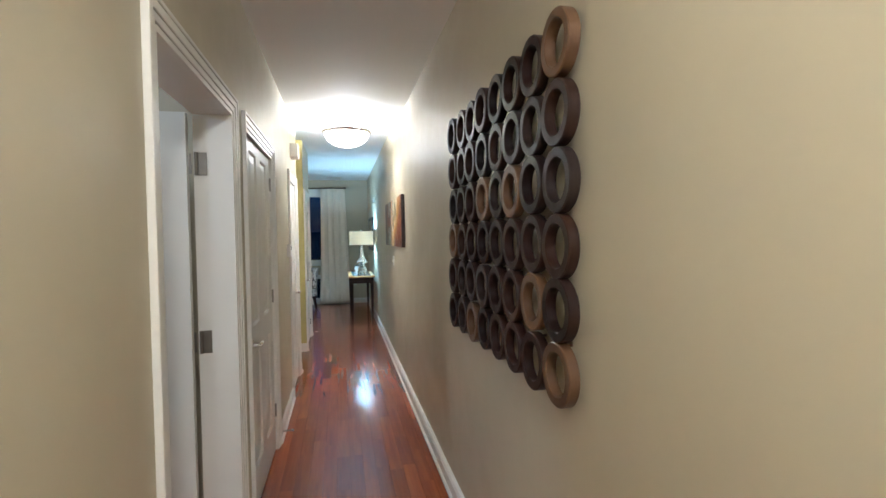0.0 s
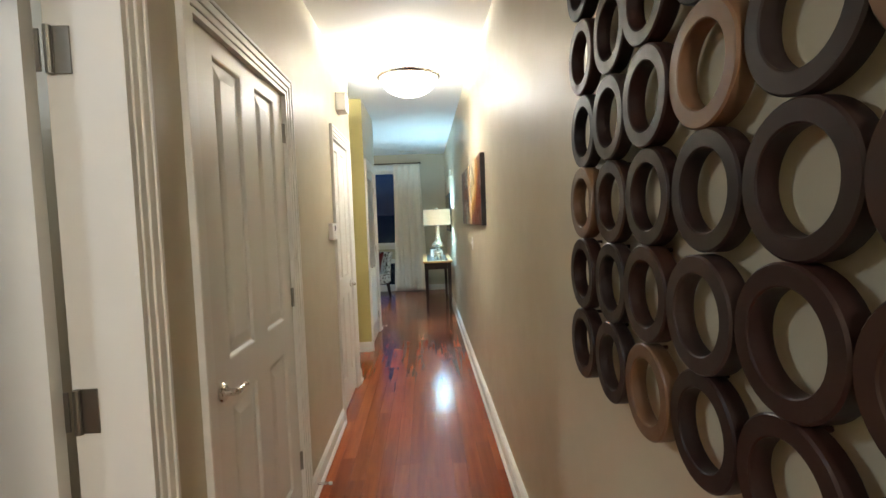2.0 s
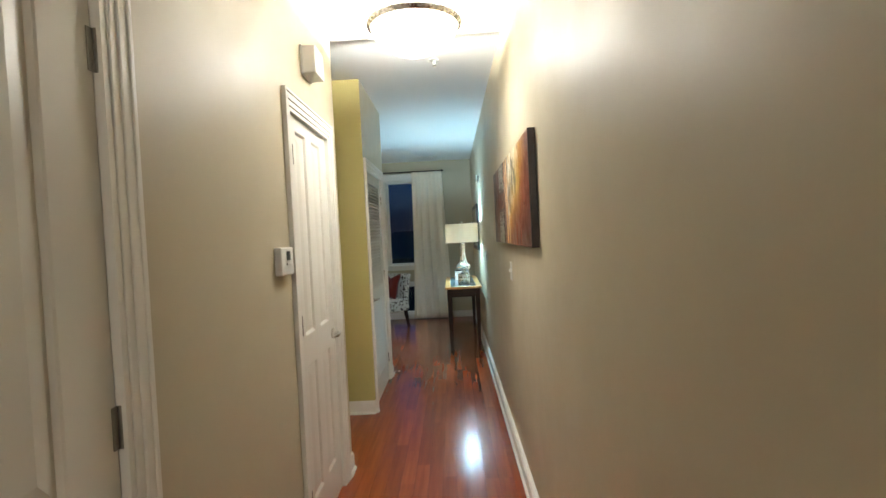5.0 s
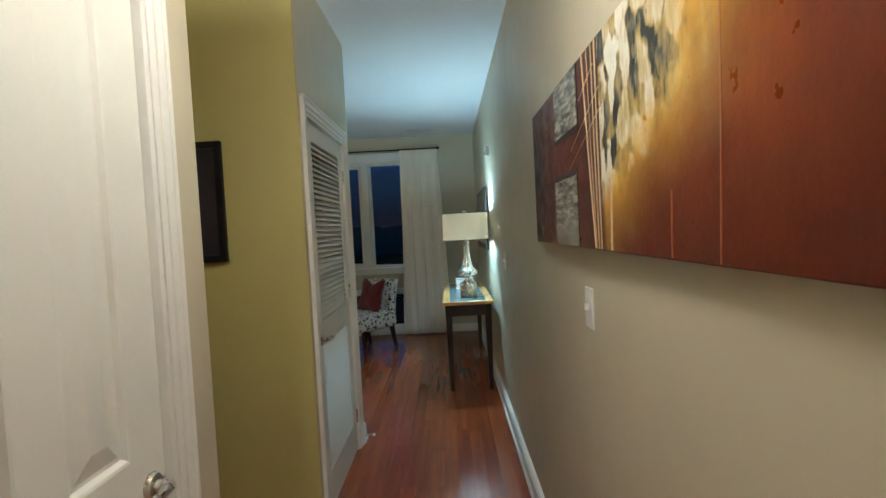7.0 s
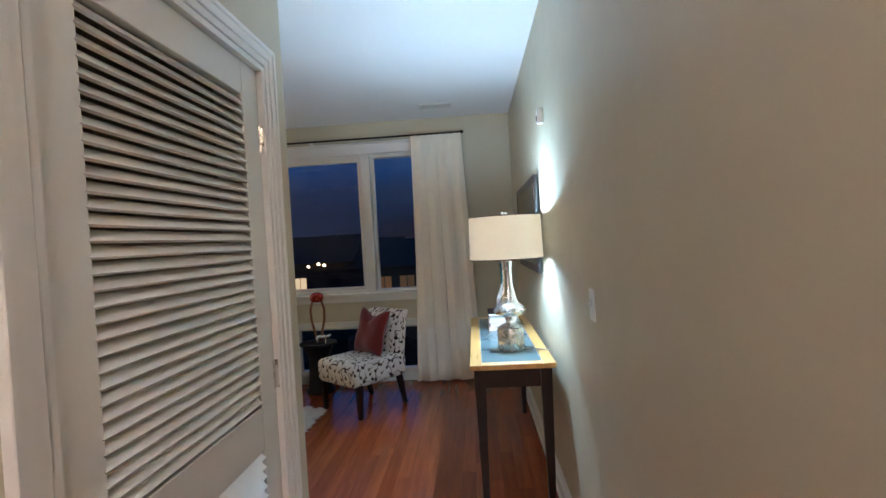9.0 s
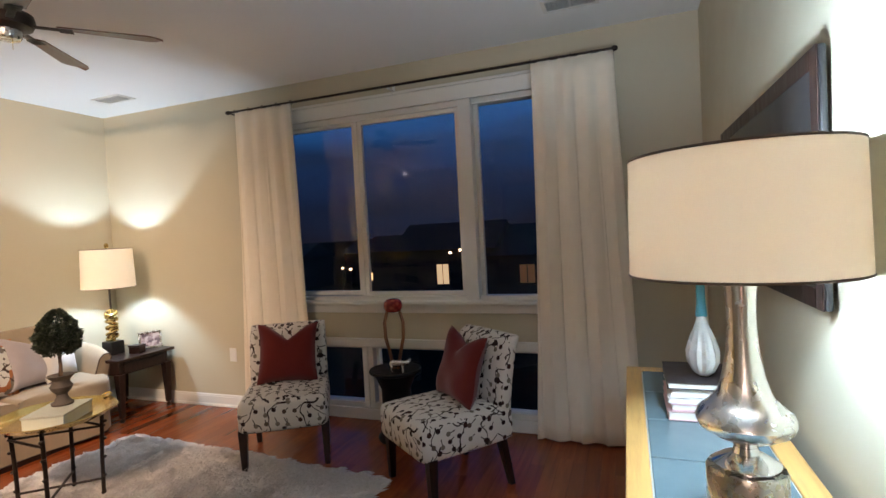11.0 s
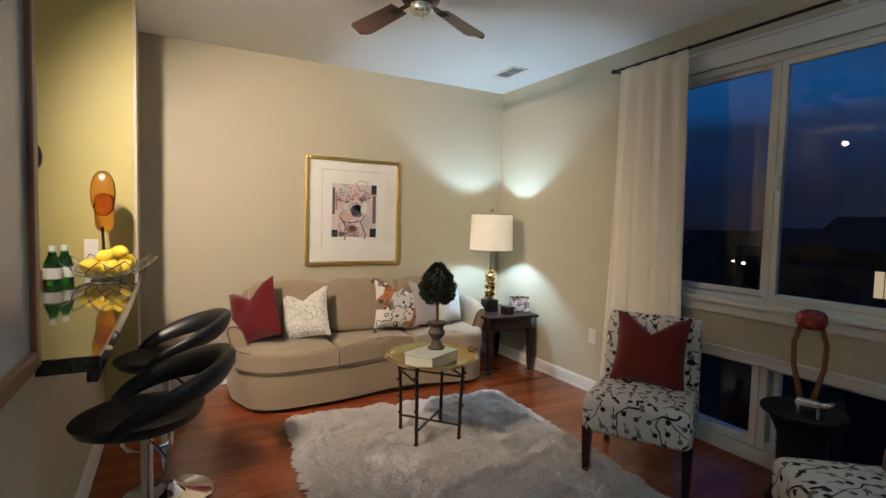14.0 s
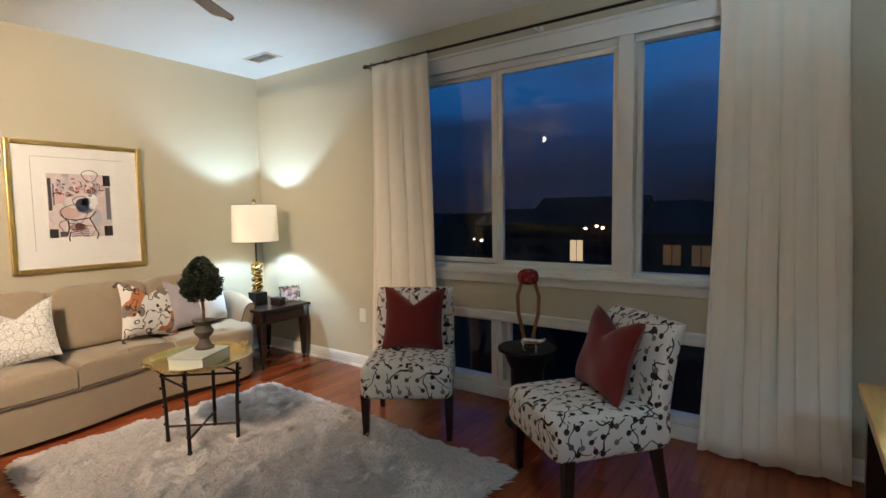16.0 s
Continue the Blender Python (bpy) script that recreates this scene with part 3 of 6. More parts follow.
setting(part("wall_kitchen_south", boxes((-4.12, LW, 5.39, 5.46, 0, TOP)), M_GREEN), "olive yellow painted kitchen wall", "wall")
# closet block with the louvered door; its kitchen-side faces are olive yellow
CX, CY0, CY1, LD = -1.62, 6.44, 7.61, (6.555, 7.425)
setting(part("wall_closet_east", boxes((LW, LX, CY0 + 0.012, LD[0], 0, TOP), (LW, LX, LD[0], LD[1], DOOR_H, TOP), (LW, LX, LD[1], CY1, 0, TOP)), M_WALL), "warm beige closet wall beside the louvered door", "wall")
setting(part("wall_closet_south", boxes((CX, LX, CY0, CY0 + 0.012, 0, TOP), (CX, LW - 0.002, CY0 + 0.012, CY0 + 0.10, 0, TOP)), M_GREEN), "olive yellow painted wall facing the hallway", "wall")
setting(part("wall_closet_north", boxes((-0.78, LW - 0.002, CY1 - 0.10, CY1, 0, TOP), (CX, -0.78, CY1 - 0.10, 7.78, 0, TOP)), M_WALL), "beige wall pier beside the breakfast bar", "wall")
setting(part("wall_closet_west", boxes((CX, CX + 0.10, CY0 + 0.102, CY1 - 0.102, 0, TOP)), M_GREEN), "olive yellow painted kitchen wall", "wall")
setting(part("wall_kitchen_west", boxes((-4.14, -4.0, 5.46, 7.83, 0, TOP)), M_GREEN), "olive yellow painted kitchen wall beside the bar", "wall")
setting(part("wall_living_south", boxes((XW, -4.142, 7.71, 7.832, 0, TOP), (-4.142, -4.002, 7.831, 7.850, 0, TOP)), M_WALL), "short beige wall return", "wall")
setting(part("wall_living_west", boxes((XW - 0.12, XW, 5.35, YW + 0.16, -0.02, TOP + 0.1)), M_WALL), "warm beige wall behind the sofa", "wall")
setting(part("wall_bar", boxes((-3.998, CX, 7.50, 7.66, 0, 1.005)), M_WALL), "beige half wall under the breakfast bar", "wall")
# window wall: upper windows and low windows beneath
WX = ((-2.78, -1.02), (-0.98, -0.06))
UZ, LZ = (0.93, 2.42), (0.075, 0.61)
WA, WB = -2.80, -0.10
wz = []
wz += [(XW, WA, YW, YW + 0.16, 0, TOP), (WB, RX, YW, YW + 0.16, 0, TOP), (WA, WB, YW, YW + 0.16, UZ[1], TOP), (WA, WB, YW, YW + 0.16, LZ[1], UZ[0]), (WA, WB, YW, YW + 0.16, 0, LZ[0])]
setting(part("wall_window", boxes(*wz), M_WALL), "warm beige window wall", "wall")
# bedroom behind the open door
setting(part("wall_bedroom", boxes((-3.6, -3.5, -0.5, 5.35, 0, TOP), (-3.5, LW, -0.6, -0.5, 0, TOP), (-3.5, LW, 2.75, 2.85, 0, TOP)), M_WALL), "plain beige bedroom walls", "wall")

setting(part("ceiling_hall", boxes((LW, RX, Y0, 5.46, HALL_TOP, TOP + 0.1)), M_CEIL), "white painted hallway ceiling", "ceiling")
setting(part("ceiling_living", boxes((XW, RX, 5.462, YW, TOP, TOP + 0.1)), M_CEIL), "white painted living room ceiling", "ceiling")
setting(part("ceiling_bedroom", boxes((-3.5, LW - 0.002, -0.5, 5.35, TOP, TOP + 0.1)), M_CEIL), "white painted bedroom ceiling", "ceiling")
floor = setting(part("floor", boxes((XW - 0.12, RX + 0.12, Y0 - 0.12, YW + 0.16, -0.15, -0.012)), M_BOARDS), "glossy red-brown cherry strip floor", "floor")


# skirting with a shoe moulding
def skirting(runs, name="baseboard", extra=0.0):
    """runs: (axis, fixed, a, b, out): a board along the axis at the fixed coordinate, standing out by the sign of out."""
    bm = bmesh.new()
    for axis, f, a, b, o in runs:
        for d, z0, z1 in ((0.014, 0.0, 0.088), (0.010, 0.088, 0.100), (0.006, 0.100, 0.106), (0.026, 0.0, 0.014), (0.021, 0.014, 0.020)):
            lo, hi = sorted((f, f + o * (d + extra)))
            if axis == "y":
                box(bm, lo, hi, a, b, z0, z1)
            else:
                box(bm, a, b, lo, hi, z0, z1)
    return setting(part(name, bm, M_TRIM), "white painted baseboard with shoe moulding", "baseboard")


CW = 0.072
skirting([("y", RX, Y0, YW, -1)], extra=0.012)
skirting([("y", LX, Y0, D1[0] - CW, 1), ("y", LX, D1[1] + CW, D2[0] - CW, 1), ("y", LX, D2[1] + CW, D3[0] - CW, 1), ("y", LX, D3[1] + CW, 5.46, 1), ("x", 5.46, LW, LX, 1)])
skirting([("x", CY0, CX, LX, -1), ("y", LX, CY0, LD[0] - CW, 1), ("y", LX, LD[1] + CW, CY1, 1), ("x", CY1, -0.78, LX, 1), ("x", 7.78, CX, -0.78, 1), ("x", 7.66, -3.99, CX, 1)])
skirting([("x", 7.85, XW, -4.002, 1), ("y", XW, 7.86, YW, 1), ("x", YW, XW, WA - 0.06, -1), ("x", YW, WB + 0.06, RX, -1)])


# ---- windows ----
def window_unit(name, x0, x1, z0, z1, panes, label, mull=0.09):
    w = setting(thing(name, label, "window", pose(0, YW, 0)))
    w["kind"] = "structure"
    f = 0.045
    frame_specs = [(x0, x0 + f, 0.03, 0.13, z0, z1), (x1 - f, x1, 0.03, 0.13, z0, z1), (x0 + f, x1 - f, 0.03, 0.13, z1 - f, z1), (x0 + f, x1 - f, 0.03, 0.13, z0, z0 + f)]
    part("window_frame", boxes(*frame_specs, bevel=0.004), M_TRIM, w)
    for a, b, c, d, deep in panes:
        s = 0.034
        part("sash", boxes((a - s, a, deep, deep + 0.04, c - s, d + s), (b, b + s, deep, deep + 0.04, c - s, d + s), (a, b, deep, deep + 0.04, d, d + s), (a, b, deep, deep + 0.04, c - s, c), bevel=0.003), M_TRIM, w)
        g = part("pane", boxes((a, b, deep + 0.018, deep + 0.022, c, d)), M_GLASS, w)
        g.visible_shadow = False
    return w


win = window_unit("window_1", WA + 0.002, -0.965, UZ[0] + 0.002, UZ[1] - 0.002, [(-2.72, -1.940, 1.02, 2.35, 0.075), (-1.842, -1.057, 1.013, 2.342, 0.055)], "white sliding window showing a dark blue evening sky")
part("mullion", boxes((-1.940 + 0.034, -1.842 - 0.034, 0.05, 0.13, UZ[0] + 0.05, UZ[1] - 0.05), bevel=0.004), M_TRIM, win)
part("latch", boxes((-1.875, -1.85, 0.040, 0.055, 1.62, 1.70), bevel=0.004), M_TRIM, win)
win2 = window_unit("window_2", -0.960, WB - 0.002, UZ[0] + 0.002, UZ[1] - 0.002, [(-0.879, -0.18, 0.978, 2.376, 0.06)], "white fixed window showing a dark blue evening sky")
low = window_unit("window_3", WA + 0.002, -1.885, LZ[0] + 0.002, LZ[1] - 0.002, [(-2.72, -1.940, 0.125, 0.558, 0.06)], "low white window under the main window")
low2 = window_unit("window_4", -1.88, WB - 0.002, LZ[0] + 0.002, LZ[1] - 0.002, [(-1.786, -0.98, 0.125, 0.558, 0.06), (-0.90, -0.18, 0.125, 0.558, 0.06)], "low white double window behind the chairs")
bm = bmesh.new()
for s in ((WA - 0.07, WB + 0.07, -0.018, 0.0, UZ[1] - 0.01, 2.515), (WA - 0.09, WB + 0.09, -0.030, 0.0, 2.515, 2.535), (WA - 0.07, WA + 0.004, -0.018, 0.0, 0.945, UZ[1] - 0.01), (WB - 0.004, WB + 0.07, -0.018, 0.0, 0.945, UZ[1] - 0.01),
          (-1.008, -0.915, -0.012, 0.03, 0.945, UZ[1] - 0.01)):
    box(bm, *s, bevel=0.004)
setting(part("trim_window", bm, M_TRIM, at=pose(0, YW, 0)), "white window casing", "trim")
setting(part("trim_window_sill", boxes((WA - 0.10, WB + 0.10, -0.055, 0.05, 0.922, 0.948), (WA - 0.07, WB + 0.07, -0.018, 0.0, 0.855, 0.922), bevel=0.005), M_TRIM, at=pose(0, YW, 0)), "white window stool and apron", "trim")
setting(part("trim_low_window", boxes((WA - 0.07, WB + 0.07, -0.018, 0.0, 0.585, 0.635), (WA - 0.09, WB + 0.09, -0.03, 0.0, 0.635, 0.652), (WA - 0.07, WA + 0.004, -0.018, 0.0, 0.0, 0.585), (WB - 0.004, WB + 0.07, -0.018, 0.0, 0.0, 0.585), (WA, WB, -0.016, 0.0, 0.0, 0.090), bevel=0.004), M_TRIM, at=pose(0, YW, 0)), "white low window casing", "trim")


# ---- doors ----
def casing(name, y0, y1, top, x, out):
    """Moulded casing round an opening in a wall along y, and the jamb in the opening."""
    bm = bmesh.new()
    for i0, i1, d in ((0.006, 0.030, 0.012), (0.030, 0.058, 0.017), (0.058, CW, 0.021)):
        lo, hi = sorted((x, x + out * d))
        box(bm, lo, hi, y0 - i1, y0 - i0, 0, top + i1, bevel=0.002, seg=1)
        box(bm, lo, hi, y1 + i0, y1 + i1, 0, top + i1, bevel=0.002, seg=1)
        box(bm, lo, hi, y0 - i0, y1 + i0, top + i0, top + i1, bevel=0.002, seg=1)
    lo, hi = sorted((x + out * 0.008, x - out * 0.155))
    for s in ((lo, hi, y0 - 0.003, y0 + 0.014, 0, top), (lo, hi, y1 - 0.014, y1 + 0.003, 0, top), (lo, hi, y0 + 0.014, y1 - 0.014, top - 0.014, top + 0.003)):
        box(bm, *s)
    return setting(part(name, bm, M_TRIM), "white moulded door casing", "trim")


def panel_loft(bm, u0, u1, v0, v1, side, face):
    """A sunk and raised door panel in local y-z on one face (x = face, outward sign side)."""
    rows = []
    for ins, dep in ((0.0, 0.0), (0.006, 0.002), (0.014, 0.011), (0.022, 0.011), (0.062, 0.003)):
        rows.append([bm.verts.new((face - side * dep, a, b)) for a, b in ((u0 + ins, v0 + ins), (u1 - ins, v0 + ins), (u1 - ins, v1 - ins), (u0 + ins, v1 - ins))])
    for a, b in zip(rows, rows[1:]):
        for k in range(4):
            bm.faces.new((a[k], a[(k + 1) % 4], b[(k + 1) % 4], b[k]))
    bm.faces.new(rows[-1])


def lever(parent, y, z, face, side, turn):
    """A lever handle on a round rose; turn: the way the lever points along y."""
    m = pose(face, y, z, 0, 90 * side, 0)
    h = part("handle", turned([(0.0, 0.0), (0.030, 0.0), (0.031, 0.006), (0.026, 0.012), (0.013, 0.014), (0.011, 0.045), (0.0, 0.047)], 24, m), M_NICKEL, parent, "brushed nickel lever handle", True)
    x = face + side * 0.045
    part("lever", bar([(x, y, z), (x + side * 0.004, y + turn * 0.03, z + 0.002), (x + side * 0.002, y + turn * 0.075, z), (x - side * 0.006, y + turn * 0.112, z - 0.005)], [0.010, 0.0105, 0.009, 0.007], 12), M_NICKEL, h, "", True)


def hinges(parent, y, face, side, zs, m_hinge):
    for z in zs:
        bm = bmesh.new()
        lathe(bm, [(0.007, z - 0.045), (0.007, z + 0.045)], 10, pose(face + side * 0.006, y, 0))
        box(bm, face - 0.001, face + 0.003, y - 0.022, y + 0.004, z - 0.044, z + 0.044)
        part("hinge", bm, m_hinge, parent, "dull steel butt hinge")


def panel_door(name, w, h, panels, label, m, hinge_y, handle_y, turn, hinge_zs, faces=(1,), t=0.036, m_hinge=None):
    """A moulded panel door in local y (0..w), z (0..h), its face at x = 0."""
    d = setting(thing(name, label, "door", m))
    us = sorted({u for p in panels for u in p[:2]})
    vs = sorted({v for p in panels for v in p[2:]})
    bm = bmesh.new()
    ys, zs = [0.0] + us + [w], [0.0] + vs + [h]
    for i in range(len(ys) - 1):
        for j in range(len(zs) - 1):
            c = ((ys[i] + ys[i + 1]) / 2, (zs[j] + zs[j + 1]) / 2)
            if any(p[0] < c[0] < p[1] and p[2] < c[1] < p[3] for p in panels):
                continue
            box(bm, -t, 0, ys[i], ys[i + 1], zs[j], zs[j + 1])
    part("slab", bm, M_DOOR, d)
    for p in panels:
        bm = bmesh.new()
        panel_loft(bm, *p, 1, 0.0)
        panel_loft(bm, *p, -1, -t)
        part("panel", bm, M_DOOR, d)
    hinges(d, hinge_y, 0.0, 1, hinge_zs, m_hinge or M_HINGE)
    for s in faces:
        lever(d, handle_y, 0.905, 0.0 if s > 0 else -t, s, turn)
    return d


def four_panels(w, left, right, mid):
    c = (w + left - right) / 2
    a, b, e, f = left, c - mid / 2, c + mid / 2, w - right
    return [(a, b, 0.985, 1.955), (e, f, 0.985, 1.955), (a, b, 0.20, 0.845), (e, f, 0.20, 0.845)]


casing("trim_door_1", *D1, DOOR_H, LX, 1)
casing("trim_door_2", *D2, DOOR_H, LX, 1)
casing("trim_door_3", *D3, DOOR_H, LX, 1)
casing("trim_door_4", *LD, DOOR_H, LX, 1)
w2 = D2[1] - D2[0] - 0.034
panel_door("door_2", w2, DOOR_H - 0.026, four_panels(w2, 0.160, 0.135, 0.15), "closed white four-panel hallway door with nickel lever", pose(LX - 0.012, D2[0] + 0.017, 0.010), w2 + 0.008, 0.080, 1, (0.27, 1.07, 1.84))
w3 = D3[1] - D3[0] - 0.034
panel_door("door_3", w3, DOOR_H - 0.026, four_panels(w3, 0.115, 0.115, 0.10), "closed white four-panel closet door beside the thermostat", pose(LX - 0.012, D3[0] + 0.017, 0.010), 0.034, w3 - 0.055, -1, (0.24, 1.05, 1.83))
# open door, hinged on its far side and folded back into the bedroom
w1 = D1[1] - D1[0] - 0.034
panel_door("door_1", w1, DOOR_H - 0.026, four_panels(w1, 0.13, 0.13, 0.13), "white four-panel door standing open into the bedroom", pose(LX - 0.172, D1[1] - 0.020, 0.010, 0, 0, 90), 0.012, w1 - 0.06, -1, (0.24, 1.02, 1.80), (-1,))
bm = bmesh.new()
for z in (0.25, 1.03, 1.81):
    lathe(bm, [(0.008, z - 0.05), (0.008, z + 0.05)], 10, pose(LX - 0.142, D1[1] - 0.022, 0))
    box(bm, LX - 0.142, LX - 0.100, D1[1] - 0.018, D1[1] - 0.0145, z - 0.05, z + 0.05, bevel=0.001, seg=1)
setting(part("trim_door_1_hinges", bm, M_HINGE), "steel hinge leaves on the door jamb", "hinge")

# louvered closet door
lw = LD[1] - LD[0] - 0.034
ld = setting(thing("door_4", "closed white louvered closet door with nickel lever", "door", pose(LX - 0.010, LD[0] + 0.017, 0.010)))
st, lh = 0.108, DOOR_H - 0.026
part("door_frame", boxes((-0.036, 0, 0, st, 0, lh), (-0.036, 0, lw - st, lw, 0, lh), (-0.036, 0, st, lw - st, lh - 0.10, lh), (-0.036, 0, st, lw - st, 0.86, 0.99), (-0.036, 0, st, lw - st, 0, 0.20), bevel=0.003), M_DOOR, ld)
bm = bmesh.new()
box(bm, -0.020, 0.008, st - 0.006, lw - st + 0.006, -0.0035, 0.0035, m=pose(-0.006, 0, 0, 0, 48, 0))
slat_mesh = None
for a, b in ((0.215, 0.85), (1.005, lh - 0.11)):
    z = a
    while z < b:
        if slat_mesh is None:
            s = part("slat", bm, M_DOOR, ld)
            slat_mesh = s.data
        else:
            s = new("slat", slat_mesh)
            s.parent = ld
        s.matrix_basis = pose(0, 0, z)
        z += 0.0285
hinges(ld, lw + 0.008, 0.0, 1, (0.22, 1.06, 1.80), M_NICKEL)
lever(ld, 0.055, 0.905, 0.0, 1, 1)


# ---- wall art of turned rings ----
art = thing("wall_art", "wall sculpture of forty-eight dark turned wood rings", "wall art", pose(RX, 0.938, 1.100))
ring_mesh = None
rr = random.Random(5)
for c in range(8):
    for r in range(6):
        if ring_mesh is None:
            bm = bmesh.new()
            R0, R1, dep = 0.0600, 0.0875, 0.049
            rows = [(R1 - 0.003, 0.017), (R1, 0.020), (R1, dep - 0.003), (R1 - 0.003, dep), (R0 + 0.002, dep), (R0, dep - 0.002), (R0, 0.019), (R0 + 0.002, 0.017)]
            seg = 40
            rings = [[bm.verts.new((-z, q * math.cos(2 * math.pi * k / seg), q * math.sin(2 * math.pi * k / seg))) for k in range(seg)] for q, z in rows]
            for a, b in zip(rings, rings[1:] + rings[:1]):
                for k in range(seg):
                    bm.faces.new((a[k], a[(k + 1) % seg], b[(k + 1) % seg], b[k]))
            tube(bm, [(0.0, 0.0, 0.078), (-0.022, 0.0, 0.078)], 0.004, 6)
            ob = part("ring", bm, M_RING, art, "", True)
            ring_mesh = ob.data
        else:
            ob = new("ring", ring_mesh)
            ob.parent = art
        ob.matrix_basis = pose(-0.001, c * 0.1767 + rr.uniform(-0.003, 0.003) + 0.004 * (5 - r), r * 0.1745 + rr.uniform(-0.003, 0.003), rr.uniform(-20, 10)) @ Matrix.Diagonal((rr.choice((1.0, 1.0, 0.94, 1.06)), 1, 1, 1))
        if (c, r) in ((4, 3), (5, 0), (2, 3), (1, 1), (7, 2), (0, 5), (0, 0)):
            ob.material_slots[0].link = "OBJECT"
            ob.material_slots[0].material = M_RINGTAN

# ---- hallway ceiling lamp ----
lampy = thing("ceiling_lamp", "lit frosted glass bowl ceiling lamp with nickel rim", "ceiling lamp", pose(0.05, 5.05, HALL_TOP))
part("canopy", turned([(0.0, -0.001), (0.075, -0.001), (0.075, -0.012), (0.055, -0.024), (0.014, -0.030), (0.012, -0.12), (0.0, -0.12)], 28), M_NICKEL, lampy, "", True)
part("rim", turned([(0.235, -0.086), (0.252, -0.090), (0.256, -0.100), (0.250, -0.113), (0.236, -0.120), (0.228, -0.116), (0.230, -0.092), (0.235, -0.086)], 48, None, False), M_NICKEL, lampy, "brushed nickel rim", True)
bowl = [(0.229 * math.cos(a), -0.108 - 0.150 * math.sin(a)) for a in [math.pi / 2 * k / 12 for k in range(13)]]
g = part("bowl", turned(bowl, 48, None, False), M_HALLGLASS, lampy, "glowing frosted glass bowl", True)
part("finial", turned([(0.0, -0.276), (0.008, -0.272), (0.010, -0.264), (0.006, -0.256)], 16), M_NICKEL, lampy, "", True)

sp = thing("sprinkler", "small white ceiling sprinkler head", "sprinkler", pose(0.128, 6.10, TOP))
part("plate", turned([(0.0, -0.001), (0.036, -0.001), (0.034, -0.006), (0.012, -0.010), (0.010, -0.030), (0.0, -0.030)], 24), M_PLASTIC, sp, "", True)
part("deflector", turned([(0.0, -0.044), (0.016, -0.043), (0.016, -0.041), (0.0, -0.040)], 16), M_CHROME, sp)

# thermostat, chime box, switches
th = thing("thermostat", "white wall thermostat with small dark display", "thermostat", pose(LX, 4.285, 1.312))
part("case", boxes((0, 0.030, 0, 0.145, 0, 0.112), bevel=0.006), M_PLASTIC, th)
part("display", boxes((0.0305, 0.0325, 0.060, 0.098, 0.060, 0.096)), M_BLACK, th, "dark display window")
part("button", boxes((0.030, 0.034, 0.055, 0.10, 0.040, 0.050), bevel=0.0015), M_PLASTIC, th)
ch = thing("door_chime", "plain white door chime box high on the wall", "door chime", pose(LX, 4.80, 2.265))
part("case", boxes((0, 0.075, 0, 0.165, 0, 0.135), bevel=0.006), M_PLASTIC, ch)
part("back_plate", boxes((0, 0.012, -0.004, 0.169, -0.004, 0.139), bevel=0.003), M_PLASTIC, ch)


def switch(place, turn, label, toggle=True, name="light_switch"):
    """A wall plate in local y-z, standing out along local x."""
    s = thing(name, label, name.replace("_", " "), pose(*place, 0, 0, turn))
    part("plate", boxes((0, 0.006, -0.037, 0.037, -0.060, 0.060), bevel=0.0025), M_PLASTIC, s)
    if toggle:
        part("toggle", boxes((0.004, 0.018, -0.005, 0.005, -0.006, 0.014), bevel=0.002), M_PLASTIC, s)
    else:
        for z in (-0.022, 0.022):
            part("socket", boxes((0.005, 0.0075, -0.016, 0.016, z - 0.014, z + 0.014), bevel=0.002), M_PLASTIC, s)
    return s


switch((RX, 5.575, 1.19), 180, "white toggle light switch on the hallway wall")
switch((RX, 7.745, 1.19), 180, "white toggle light switch near the console table")
switch((-3.215, YW, 0.47), -90, "white electrical outlet low on the window wall", False, "outlet")
switch((-4.0, 7.60, 1.16), 0, "white electrical outlet above the breakfast bar", False, "outlet")
ms = thing("wall_sensor", "small white sensor high on the wall", "sensor", pose(RX, 8.74, 2.13))
part("case", boxes((-0.035, 0, -0.022, 0.022, -0.045, 0.045), bevel=0.008), M_PLASTIC, ms)
part("lens", boxes((-0.038, -0.034, -0.012, 0.012, -0.030, 0.0), bevel=0.002), M_BLACK, ms)

# door stop springs
for y in (3.56, 7.52):
    ds = thing("door_stop", "small white spring door stop on the baseboard", "door stop", pose(LX + 0.014, y, 0.05))
    part("spring", bar([(0.0 + 0.0007 * k, 0.006 * math.cos(k * 0.9), 0.006 * math.sin(k * 0.9)) for k in range(90)], 0.0016, 5), M_CHROME, ds)
    part("tip", turned([(0.0, 0.060), (0.008, 0.061), (0.008, 0.076), (0.0, 0.078)], 12, pose(0, 0, 0, 0, 90, 0)), M_PLASTIC, ds)

# ---- hallway painting ----
pt = thing("painting", "large abstract canvas in rust, gold, black and white", "painting", pose(RX - 0.034, 4.49, 1.370))
AW, AH = 1.72, 0.510
part("canvas", boxes((0, 0.032, 0, AW, 0, AH), bevel=0.003), M_PAINTING, pt)
M_DARKPAINT = plain("dark umber paint", (0.022, 0.010, 0.007), 0.35, 0, 0.3, 30)
M_OCHRE = plain("pale ochre paint", (0.52, 0.36, 0.20), 0.4, 0, 0.3, 40, 0.4)
M_RUSTPAINT = plain("pale rust paint", (0.34, 0.12, 0.055), 0.35, 0, 0.3, 30, 0.3)
part("edge_paint", boxes((-0.0005, 0.0325, -0.0015, 0.004, 0.0, AH)), M_DARKPAINT, pt, "nearly black painted canvas edge")
